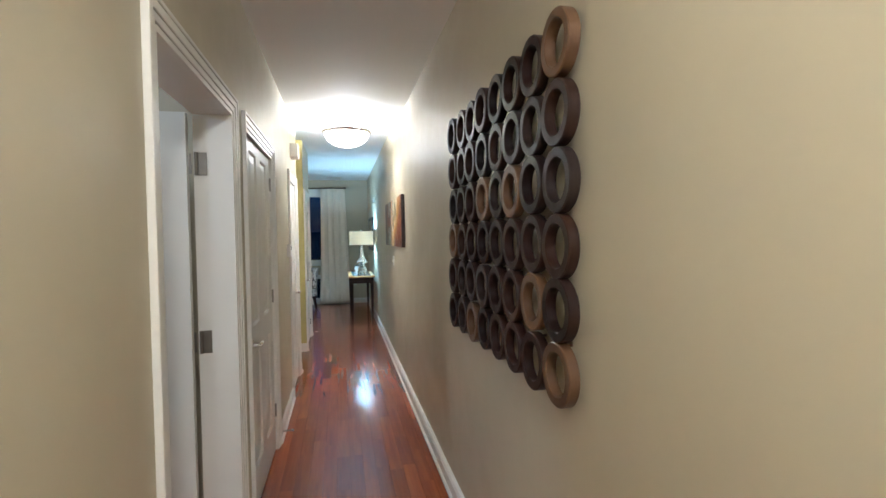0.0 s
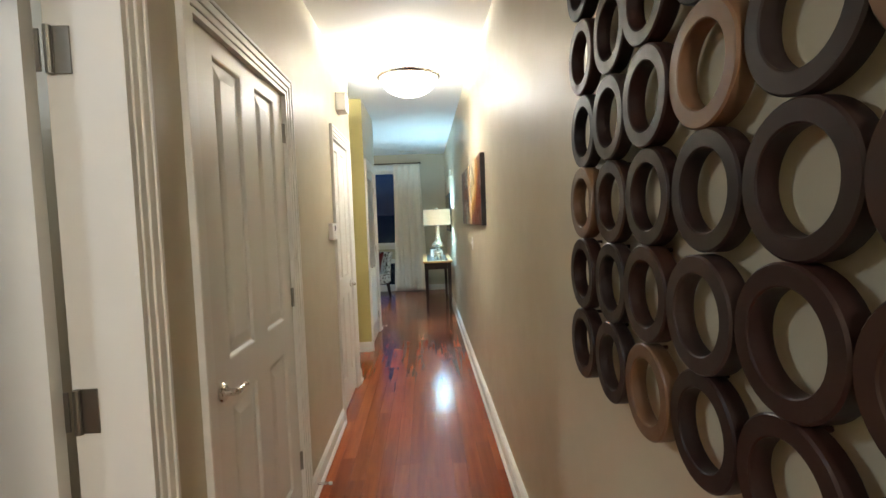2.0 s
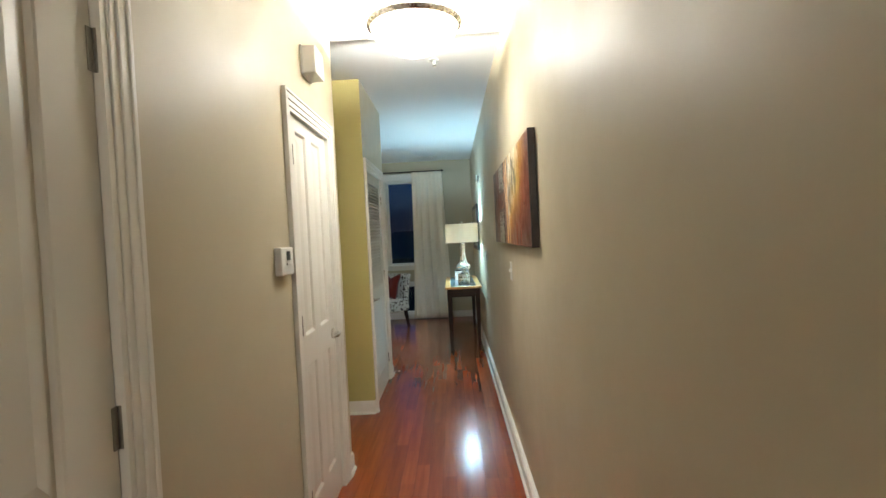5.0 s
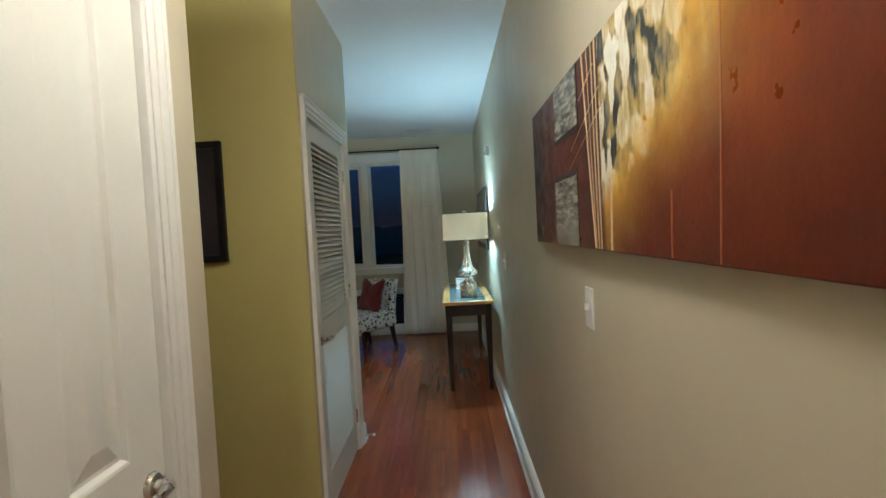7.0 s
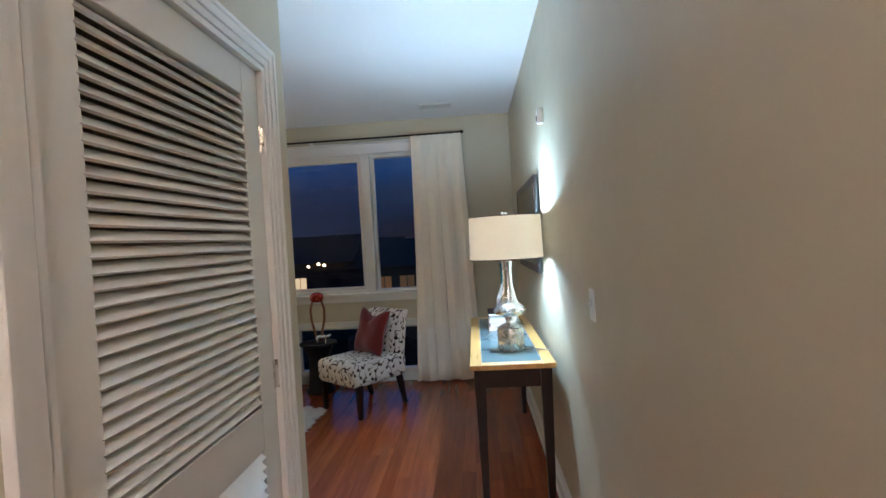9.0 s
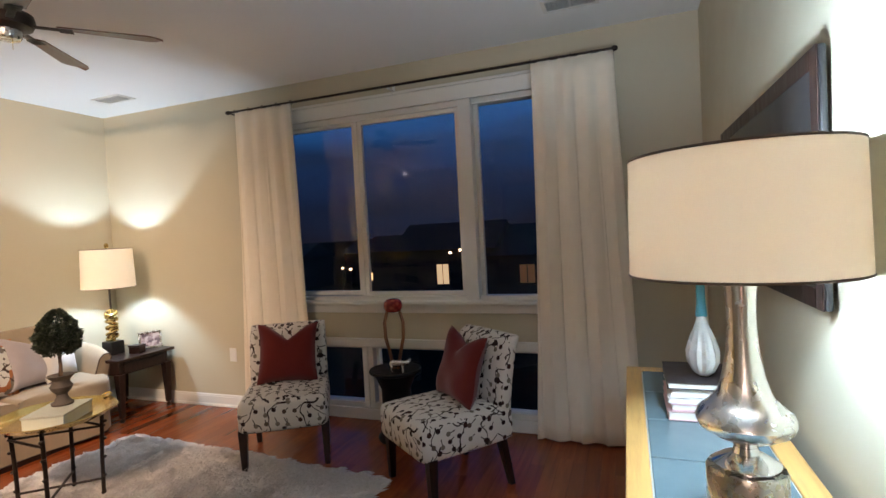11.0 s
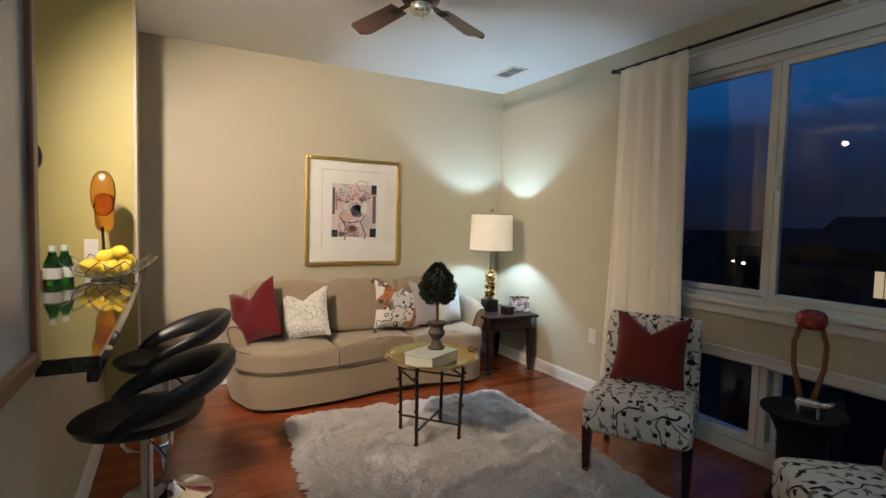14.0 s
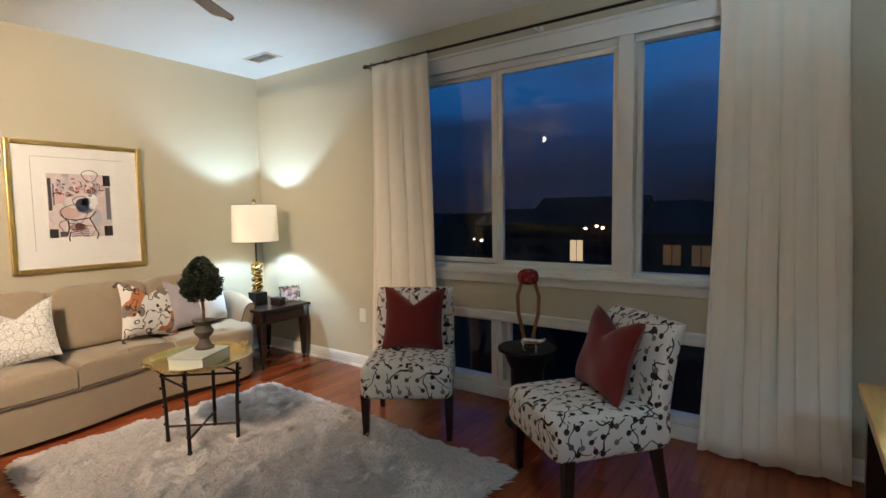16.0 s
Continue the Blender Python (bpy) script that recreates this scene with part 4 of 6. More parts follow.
for y0, y1, z0, z1 in ((1.02, 1.29, 0.340, 0.506), (1.045, 1.315, 0.004, 0.205)):
    part("dark_patch", boxes((-0.0016, 0.0, y0 - 0.006, y1 + 0.014, max(0.002, z0 - 0.016), min(AH - 0.002, z1 + 0.020))), M_DARKPAINT, pt, "dark painted border")
    part("grey_patch", boxes((-0.0040, -0.0016, y0, y1, z0, z1), bevel=0.001), M_IMPASTO, pt, "grey textured paint square")
for yt, yb, r in ((0.955, 0.885, 0.0028), (0.912, 0.878, 0.0014), (0.872, 0.858, 0.0022), (0.842, 0.836, 0.0026)):
    part("stripe", bar([(-0.0005, yt, AH - 0.004), (-0.0005, (yt + yb) / 2 + 0.004, AH / 2), (-0.0005, yb, 0.004)], r, 6), M_OCHRE, pt, "thin cream painted line")
part("drip", bar([(-0.0005, 0.760, 0.165), (-0.0005, 0.752, 0.14), (-0.0005, 0.757, 0.09), (-0.0005, 0.762, 0.004)], 0.0035, 6), M_OCHRE, pt, "cream paint drip")
for a, b in (((1.00, 0.40), (0.86, 0.455)), ((1.10, 0.28), (0.82, 0.39)), ((1.16, 0.215), (0.80, 0.345))):
    part("scratch", bar([(-0.0003, *a), (-0.0003, *b)], 0.0018, 5), M_OCHRE, pt, "slanting scratched line")
for y0, z0, r in ((0.273, 0.210, 1.7), (0.276, 0.110, 1.7), (0.453, 0.107, 0.8), (0.456, 0.062, 0.8), (0.458, 0.022, 0.8)):
    part("blot", turned([(0.009 * r, -0.0012), (0.012 * r, -0.0030), (0.017 * r, -0.0028), (0.019 * r, 0.0)], 18, pose(0, y0, z0, 0, -90, 0), False), M_RUSTPAINT, pt, "raised ring of paint")
part("drip", bar([(-0.0003, 0.453, 0.118), (-0.0003, 0.457, 0.06), (-0.0003, 0.458, 0.004)], 0.0020, 6), M_RUSTPAINT, pt, "pale rust paint drip")
part("stripe", bar([(0.0015, 0.291, AH - 0.004), (0.0015, 0.298, 0.25), (0.0015, 0.310, 0.004)], 0.0030, 6), M_RUSTPAINT, pt, "faint rust painted line")

# dark framed print on the olive wall
M_FRAME = plain("black brown frame wood", (0.006, 0.0045, 0.005), 0.5, 0, 0.3, 20, 0, 0.18)
gp = thing("framed_print", "dark misty tree print in a black wooden frame", "framed picture", pose(-1.245, CY0 - 0.028, 1.345))
PW, PH, fw = 0.385, 0.555, 0.032
part("frame", boxes((0, fw, 0, 0.026, 0, PH), (PW - fw, PW, 0, 0.026, 0, PH), (fw, PW - fw, 0, 0.026, 0, fw), (fw, PW - fw, 0, 0.026, PH - fw, PH), bevel=0.004), M_FRAME, gp)
part("print", boxes((fw, PW - fw, 0.012, 0.016, fw, PH - fw)), M_MISTY, gp, "dark misty tree print")

# ---- console table with tiled top ----
TX0, TX1, TY0, TY1, TZ = 0.084, 0.530, 8.455, 10.03, 0.80
ct = thing("console_table", "dark legged console table with honey oak top and blue tiles", "console table", pose(TX0, TY0, 0))
W, D = TX1 - TX0, TY1 - TY0
b = 0.062
part("top_frame", boxes((0, b, 0, D, TZ - 0.028, TZ), (W - b, W, 0, D, TZ - 0.028, TZ), (b, W - b, 0, b, TZ - 0.028, TZ), (b, W - b, D - b, D, TZ - 0.028, TZ), bevel=0.004), M_HONEY, ct, "honey oak border")
part("grout_bed", boxes((b, W - b, b, D - b, TZ - 0.022, TZ - 0.007)), plain("pale grout", (0.42, 0.46, 0.46), 0.8), ct)
nt = 5
tl = (D - 2 * b) / nt
tile_mesh = None
for k in range(nt):
    if tile_mesh is None:
        t_ob = part("tile", boxes((0.004, W - 2 * b - 0.004, 0.004, tl - 0.004, 0, 0.008), bevel=0.003), M_TILE, ct, "blue grey glazed tile")
        tile_mesh = t_ob.data
    else:
        t_ob = tagged(new("tile", tile_mesh), "blue grey glazed tile")
        t_ob.parent = ct
    t_ob.matrix_basis = pose(b, b + k * tl, TZ - 0.009)
part("apron", boxes((0.035, 0.055, 0.05, D - 0.05, TZ - 0.13, TZ - 0.029), (W - 0.055, W - 0.035, 0.05, D - 0.05, TZ - 0.13, TZ - 0.029), (0.055, W - 0.055, 0.035, 0.055, TZ - 0.13, TZ - 0.029), (0.055, W - 0.055, D - 0.055, D - 0.035, TZ - 0.13, TZ - 0.029), bevel=0.003), M_DARKWOOD, ct)
for x, y in ((0.05, 0.05), (W - 0.05, 0.05), (0.05, D - 0.05), (W - 0.05, D - 0.05)):
    leg = part("leg", taper(bmesh.new(), x, y, 0.045, TZ - 0.029, 0.017, 0.030), M_DARKWOOD, ct)
    bm = bmesh.new()
    lathe(bm, [(0.019, -0.009), (0.021, 0.0), (0.019, 0.009)], 16, pose(x, y, 0.022, 90, 0, 40))
    lathe(bm, [(0.013, 0.03), (0.013, 0.05)], 12, pose(x, y, 0))
    part("caster", bm, M_IRON, leg, "small caster wheel", True)

# silver table lamp
tlamp = thing("table_lamp", "silver baluster table lamp with wide cream drum shade", "table lamp", pose(0.326, 8.80, TZ))
part("foot", turned([(0.0, 0.001), (0.074, 0.001), (0.076, 0.006), (0.076, 0.122), (0.072, 0.130), (0.0, 0.131)], 40), M_NICKEL, tlamp, "brushed silver drum foot", True)
part("collar", turned([(0.060, 0.132), (0.064, 0.138), (0.046, 0.150), (0.026, 0.160), (0.022, 0.172), (0.028, 0.180), (0.030, 0.188)], 32), M_CHROME, tlamp, "", True)
prof = [(0.030, 0.188), (0.060, 0.196), (0.086, 0.212), (0.093, 0.230), (0.087, 0.246), (0.068, 0.262), (0.050, 0.285), (0.040, 0.320), (0.031, 0.370), (0.027, 0.430), (0.028, 0.480), (0.033, 0.525), (0.034, 0.535)]
M_SILVER = plain("silvered mercury glass", (0.80, 0.79, 0.77), 0.26, 1.0, 0.05, 10)
part("body", turned(prof, 44), M_SILVER, tlamp, "silvered glass baluster body", True)
part("stem", turned([(0.010, 0.535), (0.008, 0.60), (0.008, 0.775), (0.0, 0.776)], 12), M_NICKEL, tlamp)
part("bulb", turned([(0.0, 0.615), (0.016, 0.62), (0.030, 0.65), (0.026, 0.675), (0.0, 0.69)], 16, pose(0, 0, 0)), M_BULB, tlamp, "lit bulb", True).visible_shadow = False


def drum(r0, r1, z0, z1, parent, label):
    t = 0.002
    s = part("shade", turned([(r0, z0), (r1, z1), (r1 - t, z1), (r0 - t, z0), (r0, z0)], 64, None, False), M_SHADE, parent, label, True)
    for r, z in ((r0, z0), (r1, z1)):
        part("shade_trim", bar([((r - 0.001) * math.cos(a), (r - 0.001) * math.sin(a), z) for a in [2 * math.pi * k / 48 for k in range(48)]], 0.0030, 6, True), M_PIPING, s)
    bm = bmesh.new()
    for k in range(3):
        a = 2 * math.pi * k / 3 + 0.4
        tube(bm, [(0.008 * math.cos(a), 0.008 * math.sin(a), z1 - 0.02), ((r1 - 0.002) * math.cos(a), (r1 - 0.002) * math.sin(a), z1 - 0.008)], 0.002, 5)
    part("spider", bm, M_NICKEL, s)
    return s


drum(0.213, 0.208, 0.533, 0.778, tlamp, "cream linen drum shade")
part("finial", turned([(0.0, 0.776), (0.018, 0.780), (0.018, 0.796), (0.014, 0.802), (0.0, 0.803)], 16), M_PLASTIC, tlamp, "", True)
part("cord", bar([(0.075, -0.005, 0.006), (0.12, -0.03, 0.006), (0.17, -0.06, 0.008), (0.215, -0.075, 0.006)], 0.003, 6), M_PLASTIC, tlamp, "white lamp cord", True)

# books and shell vase behind the lamp
for k, (z, h, c, w, l, turn) in enumerate(((0.0, 0.030, (0.62, 0.38, 0.38), 0.20, 0.27, 0), (0.031, 0.022, (0.60, 0.36, 0.36), 0.19, 0.26, 2), (0.054, 0.020, (0.62, 0.60, 0.58), 0.19, 0.26, -2), (0.075, 0.026, (0.66, 0.64, 0.62), 0.19, 0.25, 1), (0.102, 0.022, (0.03, 0.02, 0.02), 0.20, 0.27, 0))):
    bk = thing("book", "hardback book in a stack on the console table" if k < 4 else "dark hardback book topping the stack", "book", pose(0.315, 9.52, TZ + z + 0.0005, 0, 0, turn), "stacked books")
    mc = plain("book cover", c, 0.5)
    part("cover", boxes((-w / 2, w / 2, -l / 2, l / 2, 0, 0.003), (-w / 2, w / 2, -l / 2, l / 2, h - 0.003, h), (w / 2 - 0.003, w / 2, -l / 2, l / 2, 0.003, h - 0.003)), mc, bk)
    part("pages", boxes((-w / 2 + 0.004, w / 2 - 0.004, -l / 2 + 0.004, l / 2 - 0.004, 0.003, h - 0.003)), plain("book pages", (0.66, 0.62, 0.56), 0.8), bk)
vs = thing("vase", "fluted white shell vase with turquoise neck", "vase", pose(0.335, 9.50, TZ + 0.1245))
bm = bmesh.new()
seg, rows = 48, []
for j, (r, z) in enumerate(((0.030, 0.0), (0.055, 0.015), (0.078, 0.05), (0.080, 0.085), (0.062, 0.125), (0.036, 0.165), (0.020, 0.20))):
    f = 0.07 * math.sin(math.pi * min(1, (j + 0.5) / 6))
    rows.append([bm.verts.new((r * 0.62 * (1 + f * math.cos(12 * 2 * math.pi * k / seg)) * math.cos(2 * math.pi * k / seg), r * (1 + f * math.cos(12 * 2 * math.pi * k / seg)) * math.sin(2 * math.pi * k / seg), z)) for k in range(seg)])
for a, c in zip(rows, rows[1:]):
    for k in range(seg):
        bm.faces.new((a[k], a[(k + 1) % seg], c[(k + 1) % seg], c[k]))
bm.faces.new(rows[0]), bm.faces.new(rows[-1])
part("body", bm, plain("white glazed ceramic", (0.62, 0.60, 0.55), 0.25, 0, 0.1), vs, "", True)
part("neck", turned([(0.019, 0.198), (0.015, 0.24), (0.014, 0.30), (0.020, 0.345), (0.017, 0.345), (0.011, 0.30)], 24), plain("turquoise glaze", (0.05, 0.24, 0.28), 0.2), vs, "turquoise glazed neck", True)

# television on the wall
tv = thing("television", "black flat television hung on the wall", "television", pose(RX, 9.025, 1.215))
TW, TH = 1.26, 0.625
part("housing", boxes((-0.030, -0.012, 0, TW, 0, TH), bevel=0.006), M_BLACK, tv)
part("bezel", boxes((-0.034, -0.0305, 0, 0.05, 0, TH), (-0.034, -0.0305, TW - 0.05, TW, 0, TH), (-0.034, -0.0305, 0.05, TW - 0.05, 0, 0.05), (-0.034, -0.0305, 0.05, TW - 0.05, TH - 0.05, TH), bevel=0.002), M_DARKWOOD, tv)
part("screen", boxes((-0.0325, -0.0305, 0.05, TW - 0.05, 0.05, TH - 0.05)), plain("dark screen glass", (0.02, 0.02, 0.022), 0.12, 0, 0.05), tv, "dark glossy screen")
part("wall_mount", boxes((-0.011, 0.0, 0.35, 0.9, 0.15, 0.5)), M_BLACK, tv)

# ---- curtains ----
rod = thing("curtain_rod", "thin dark bronze curtain rod above the window", "curtain rod", pose(0, 11.00, 2.552))
part("pole", turned([(0.0095, -3.0), (0.0095, 0.085)], 12, pose(0, 0, 0, 0, 90, 0)), M_IRON, rod, "", True)
for x in (-3.0, 0.085):
    part("finial", turned([(0.0, -0.03), (0.013, -0.024), (0.018, -0.008), (0.014, 0.008), (0.010, 0.014), (0.0, 0.015)], 16, pose(x, 0, 0, 0, 90 if x > 0 else -90, 0)), M_IRON, rod, "", True)
for x in (-2.97, -1.51, 0.06):
    br = part("bracket", boxes((x - 0.008, x + 0.008, 0.0, 0.115, -0.014, -0.006), (x - 0.012, x + 0.012, 0.115, 0.12, -0.05, 0.03), bevel=0.002), M_PLASTIC if x == -1.51 else M_IRON, rod)


def curtain(x0, x1, folds, seed, spread, label):
    c = thing("curtain", label, "curtain", pose(0, 11.00, 0))
    rnd = random.Random(seed)
    bm = bmesh.new()
    nx, nz, top, bot = folds * 14, 26, 2.545, 0.018
    ph = [rnd.uniform(-0.7, 0.7) for _ in range(folds + 1)]
    grid = []
    for j in range(nz + 1):
        v = j / nz
        z = top + (bot - top) * v
        row = []
        for i in range(nx + 1):
            u = i / nx
            w = x1 - x0
            a, b = x0 - spread[0] * w * v ** 1.3, x1 + spread[1] * w * v ** 1.3
            amp = 0.010 + 0.010 * min(1, v * 2.2)
            p = u * folds * 2 * math.pi + ph[int(u * folds * 0.999)] * 0.6 * min(1, v * 3) + 0.5 * math.sin(3 * v + seed)
            y = amp * math.sin(p) + 0.004 * math.sin(2.3 * p + 4 * v) * v - 0.006
            x = a + (b - a) * u + 0.013 * math.sin(p * 2 + 1) * min(1, v * 2)
            row.append(bm.verts.new((x, y, z + (0.006 * math.sin(p) if j == 0 else 0))))
        grid.append(row)
    for j in range(nz):
        for i in range(nx):
            bm.faces.new((grid[j][i], grid[j][i + 1], grid[j + 1][i + 1], grid[j + 1][i]))
    panel = part("panel", bm, M_CURTAIN, c, "", True)
    s = panel.modifiers.new("thickness", "SOLIDIFY")
    s.thickness = 0.003
    for k in range(folds + 1):
        x = x0 + (x1 - x0) * k / folds
        part("ring", bar([(x, 0.016 * math.cos(a), 2.552 + 0.016 * math.sin(a)) for a in [2 * math.pi * q / 14 for q in range(14)]], 0.002, 5, True), M_IRON, c)
    return c


curtain(-2.92, -2.36, 4, 2, (0.15, 0.17), "floor-length ivory curtain drawn to one side of window")
curtain(-0.45, 0.07, 4, 7, (0.13, 0.18), "floor-length ivory curtain beside the console table")

# ---- ceiling vents and fan ----
def vent(place, turn):
    v = thing("ceiling_vent", "white slotted ceiling air vent", "air vent", pose(*place, 0, 0, turn), "ceiling vents")
    part("frame", boxes((-0.16, 0.16, -0.085, -0.062, -0.008, 0), (-0.16, 0.16, 0.062, 0.085, -0.008, 0), (-0.16, -0.137, -0.062, 0.062, -0.008, 0), (0.137, 0.16, -0.062, 0.062, -0.008, 0), (-0.006, 0.006, -0.062, 0.062, -0.006, 0), bevel=0.002), M_TRIM, v)
    part("backing", boxes((-0.137, 0.137, -0.062, 0.062, -0.0015, -0.0003)), plain("dark duct", (0.10, 0.10, 0.10), 0.8), v)
    for k in range(9):
        part("slat", boxes((-0.136, 0.136, -0.006, 0.006, -0.0015, 0.0), bevel=0), M_TRIM, v, at=pose(0, -0.054 + k * 0.0135, -0.004, 40, 0, 0))
    return v


vent((-3.95, 10.72, TOP), 0)
vent((-0.15, 10.64, TOP), 0)

FX, FY = -2.66, 9.22
fan = thing("ceiling_fan", "brown ceiling fan with bronze motor under the ceiling", "ceiling fan", pose(FX, FY, TOP))
M_BLADE = wood("reddish brown fan blade", (0.07, 0.022, 0.012), (0.16, 0.055, 0.028), 0.35, "x")
part("canopy", turned([(0.0, -0.001), (0.07, -0.001), (0.072, -0.02), (0.05, -0.05), (0.018, -0.06), (0.014, -0.11), (0.0, -0.11)], 28), M_IRON, fan, "", True)
part("motor", turned([(0.0, -0.10), (0.06, -0.105), (0.105, -0.125), (0.112, -0.155), (0.10, -0.185), (0.06, -0.20), (0.0, -0.20)], 36), M_IRON, fan, "dark bronze motor housing", True)
part("switch_housing", turned([(0.045, -0.20), (0.055, -0.205), (0.055, -0.235), (0.048, -0.246), (0.0, -0.248)], 28), M_NICKEL, fan, "brushed metal switch housing", True)
part("pull_chain", bar([(0.03, 0, -0.246), (0.03, 0, -0.30)], 0.0015, 5), M_BRASS, fan)
for k in range(5):
    m = pose(0, 0, 0, 0, 0, 72 * k + 48)
    bm = bmesh.new()
    n = 14
    up, dn = [], []
    for i in range(n + 1):
        s = i / n
        x = 0.20 + 0.46 * s
        hw = 0.052 + 0.022 * s - (0.05 * max(0, (s - 0.86) / 0.14) ** 2)
        for zz, lst in ((0.003, up), (-0.003, dn)):
            lst.append((bm.verts.new((x, -hw, zz - 0.012)), bm.verts.new((x, hw, zz + 0.012))))
    for i in range(n):
        bm.faces.new((up[i][0], up[i + 1][0], up[i + 1][1], up[i][1])), bm.faces.new((dn[i][0], dn[i][1], dn[i + 1][1], dn[i + 1][0]))
        for q in (0, 1):
            bm.faces.new((up[i][q], up[i + 1][q], dn[i + 1][q], dn[i][q]))
    for i in (0, n):
        bm.faces.new((up[i][0], up[i][1], dn[i][1], dn[i][0]))
    bld = part("blade", bm, M_BLADE, fan, "reddish brown fan blade", at=m @ pose(0, 0, -0.165))
    part("blade_iron", boxes((0.09, 0.26, -0.016, 0.016, -0.010, -0.004), (0.20, 0.26, -0.034, 0.034, -0.010, -0.004), bevel=0.002), M_IRON, bld)


# ---- sofa along the west wall ----
SY0, SY1 = 8.43, 10.53
sofa = thing("sofa", "beige upholstered three-seat sofa with rounded front and flared arms", "sofa", pose(0, 0, 0))


def front_x(y, out=0.0):
    """The sofa's front, hollowed past the middle and rounded back at both ends."""
    u = (y - SY0) / (SY1 - SY0)
    x = -3.755 - 0.125 * math.exp(-((u - 0.62) / 0.21) ** 2) + out
    r = 0.30
    for d in (y - SY0, SY1 - y):
        if d < r:
            x -= r * 1.25 * (1 - math.sqrt(max(0.0, 1 - ((r - d) / r) ** 2)))
    return x


def sofa_plan(y0, y1, back, out=0.0, n=26):
    ys = [y0 + (y1 - y0) * k / n for k in range(n + 1)]
    return [(front_x(y, out), y) for y in ys] + [(back, y1), (back, y0)]


bm = bmesh.new()
plan_slab(bm, sofa_plan(SY0, SY1, -4.50), 0.035, 0.285, 0.012, 0.0)
part("base", bm, M_SOFA, sofa, "", True)
part("plinth", boxes((-4.46, -3.86, SY0 + 0.12, SY1 - 0.12, 0.0, 0.036)), M_DARKWOOD, sofa, "dark recessed plinth")
cuts = (SY0 + 0.01, 9.14, 9.80, SY1 - 0.01)
for a, b in zip(cuts, cuts[1:]):
    bm = bmesh.new()
    plan_slab(bm, sofa_plan(a + 0.006, b - 0.006, -4.28, 0.015), 0.288, 0.445, 0.045, 0.022, 5)
    cush = part("seat_cushion", bm, M_SOFA, sofa, "", True)
    pts = [(front_x(y, 0.013), y, 0.300) for y in [a + 0.01 + (b - a - 0.02) * k / 22 for k in range(23)]]
    part("piping", bar(pts, 0.006, 6), M_PIPING, cush, "dark beige corded piping", True)
    part("piping", bar([(x - 0.012, y, 0.425) for x, y, z in pts], 0.0045, 6), M_PIPING, cush, "", True)
bcuts = (SY0 + 0.14, 9.16, 9.79, SY1 - 0.12)
for a, b in zip(bcuts, bcuts[1:]):
    bm = bmesh.new()
    puff(bm, 0.095, (b - a) / 2 - 0.004, 0.225, 0.32, 0.22, 44, 18, pose(-4.30, (a + b) / 2, 0.660, 0, -12, 0))
    part("back_cushion", bm, M_SOFA, sofa, "", True)
bm = bmesh.new()
puff(bm, 0.075, (SY1 - SY0) / 2 - 0.10, 0.30, 0.25, 0.15, 44, 18, pose(-4.435, (SY0 + SY1) / 2, 0.545, 0, -7, 0))
part("back", bm, M_SOFA, sofa, "", True)
for y, s in ((SY0 + 0.05, -1), (SY1 - 0.04, 1)):
    bm = bmesh.new()
    n, m = 22, 16
    rows = []
    for i in range(n + 1):
        u = i / n
        x = -4.48 + 0.47 * u
        top = 0.665 - 0.07 * u ** 2
        yc = y + s * (0.020 - 0.05 * u ** 2)
        row = []
        for k in range(m):
            a = 2 * math.pi * k / m
            wy = 0.058 * math.copysign(abs(math.cos(a)) ** 0.6, math.cos(a))
            zz = (top - 0.26) / 2 * math.copysign(abs(math.sin(a)) ** 0.45, math.sin(a)) + (top + 0.26) / 2
            flare = s * 0.10 * max(0, (zz - 0.34)) / 0.32
            row.append(bm.verts.new((x, yc + wy + flare, zz)))
        rows.append(row)
    for a, b in zip(rows, rows[1:]):
        for k in range(m):
            bm.faces.new((a[k], a[(k + 1) % m], b[(k + 1) % m], b[k]))
    for row, dx in ((rows[0], -0.02), (rows[-1], 0.03)):
        c = bm.verts.new((row[0].co.x + dx, sum(v.co.y for v in row) / m, sum(v.co.z for v in row) / m))
        for k in range(m):
            bm.faces.new((row[k], row[(k + 1) % m], c))
    arm = part("arm", bm, M_SOFA, sofa, "", True)
    part("piping", bar([v.co.copy() if False else (x, yy, zz) for x, yy, zz in [(-4.005, y + s * (-0.03 + 0.10 * max(0, (z - 0.34)) / 0.32) - s * 0.0 + 0.056 * sg * c, z) for z, sg, c in ((0.30, -1, 1), (0.45, -1, 1), (0.56, -1, 0.9), (0.592, -1, 0.5), (0.597, 1, 0.0), (0.592, 1, 0.5), (0.56, 1, 0.9), (0.45, 1, 1), (0.30, 1, 1))]], 0.005, 6), M_PIPING, arm, "", True)


def pillow(label, material, w, h, t, m, chop, seed):
    p = thing("throw_pillow", label, "pillow", m, "throw pillows")
    bm = bmesh.new()
    throw_pillow(bm, w, h, t, chop, seed)
    part("cover", bm, material, p, "", True)
    return p


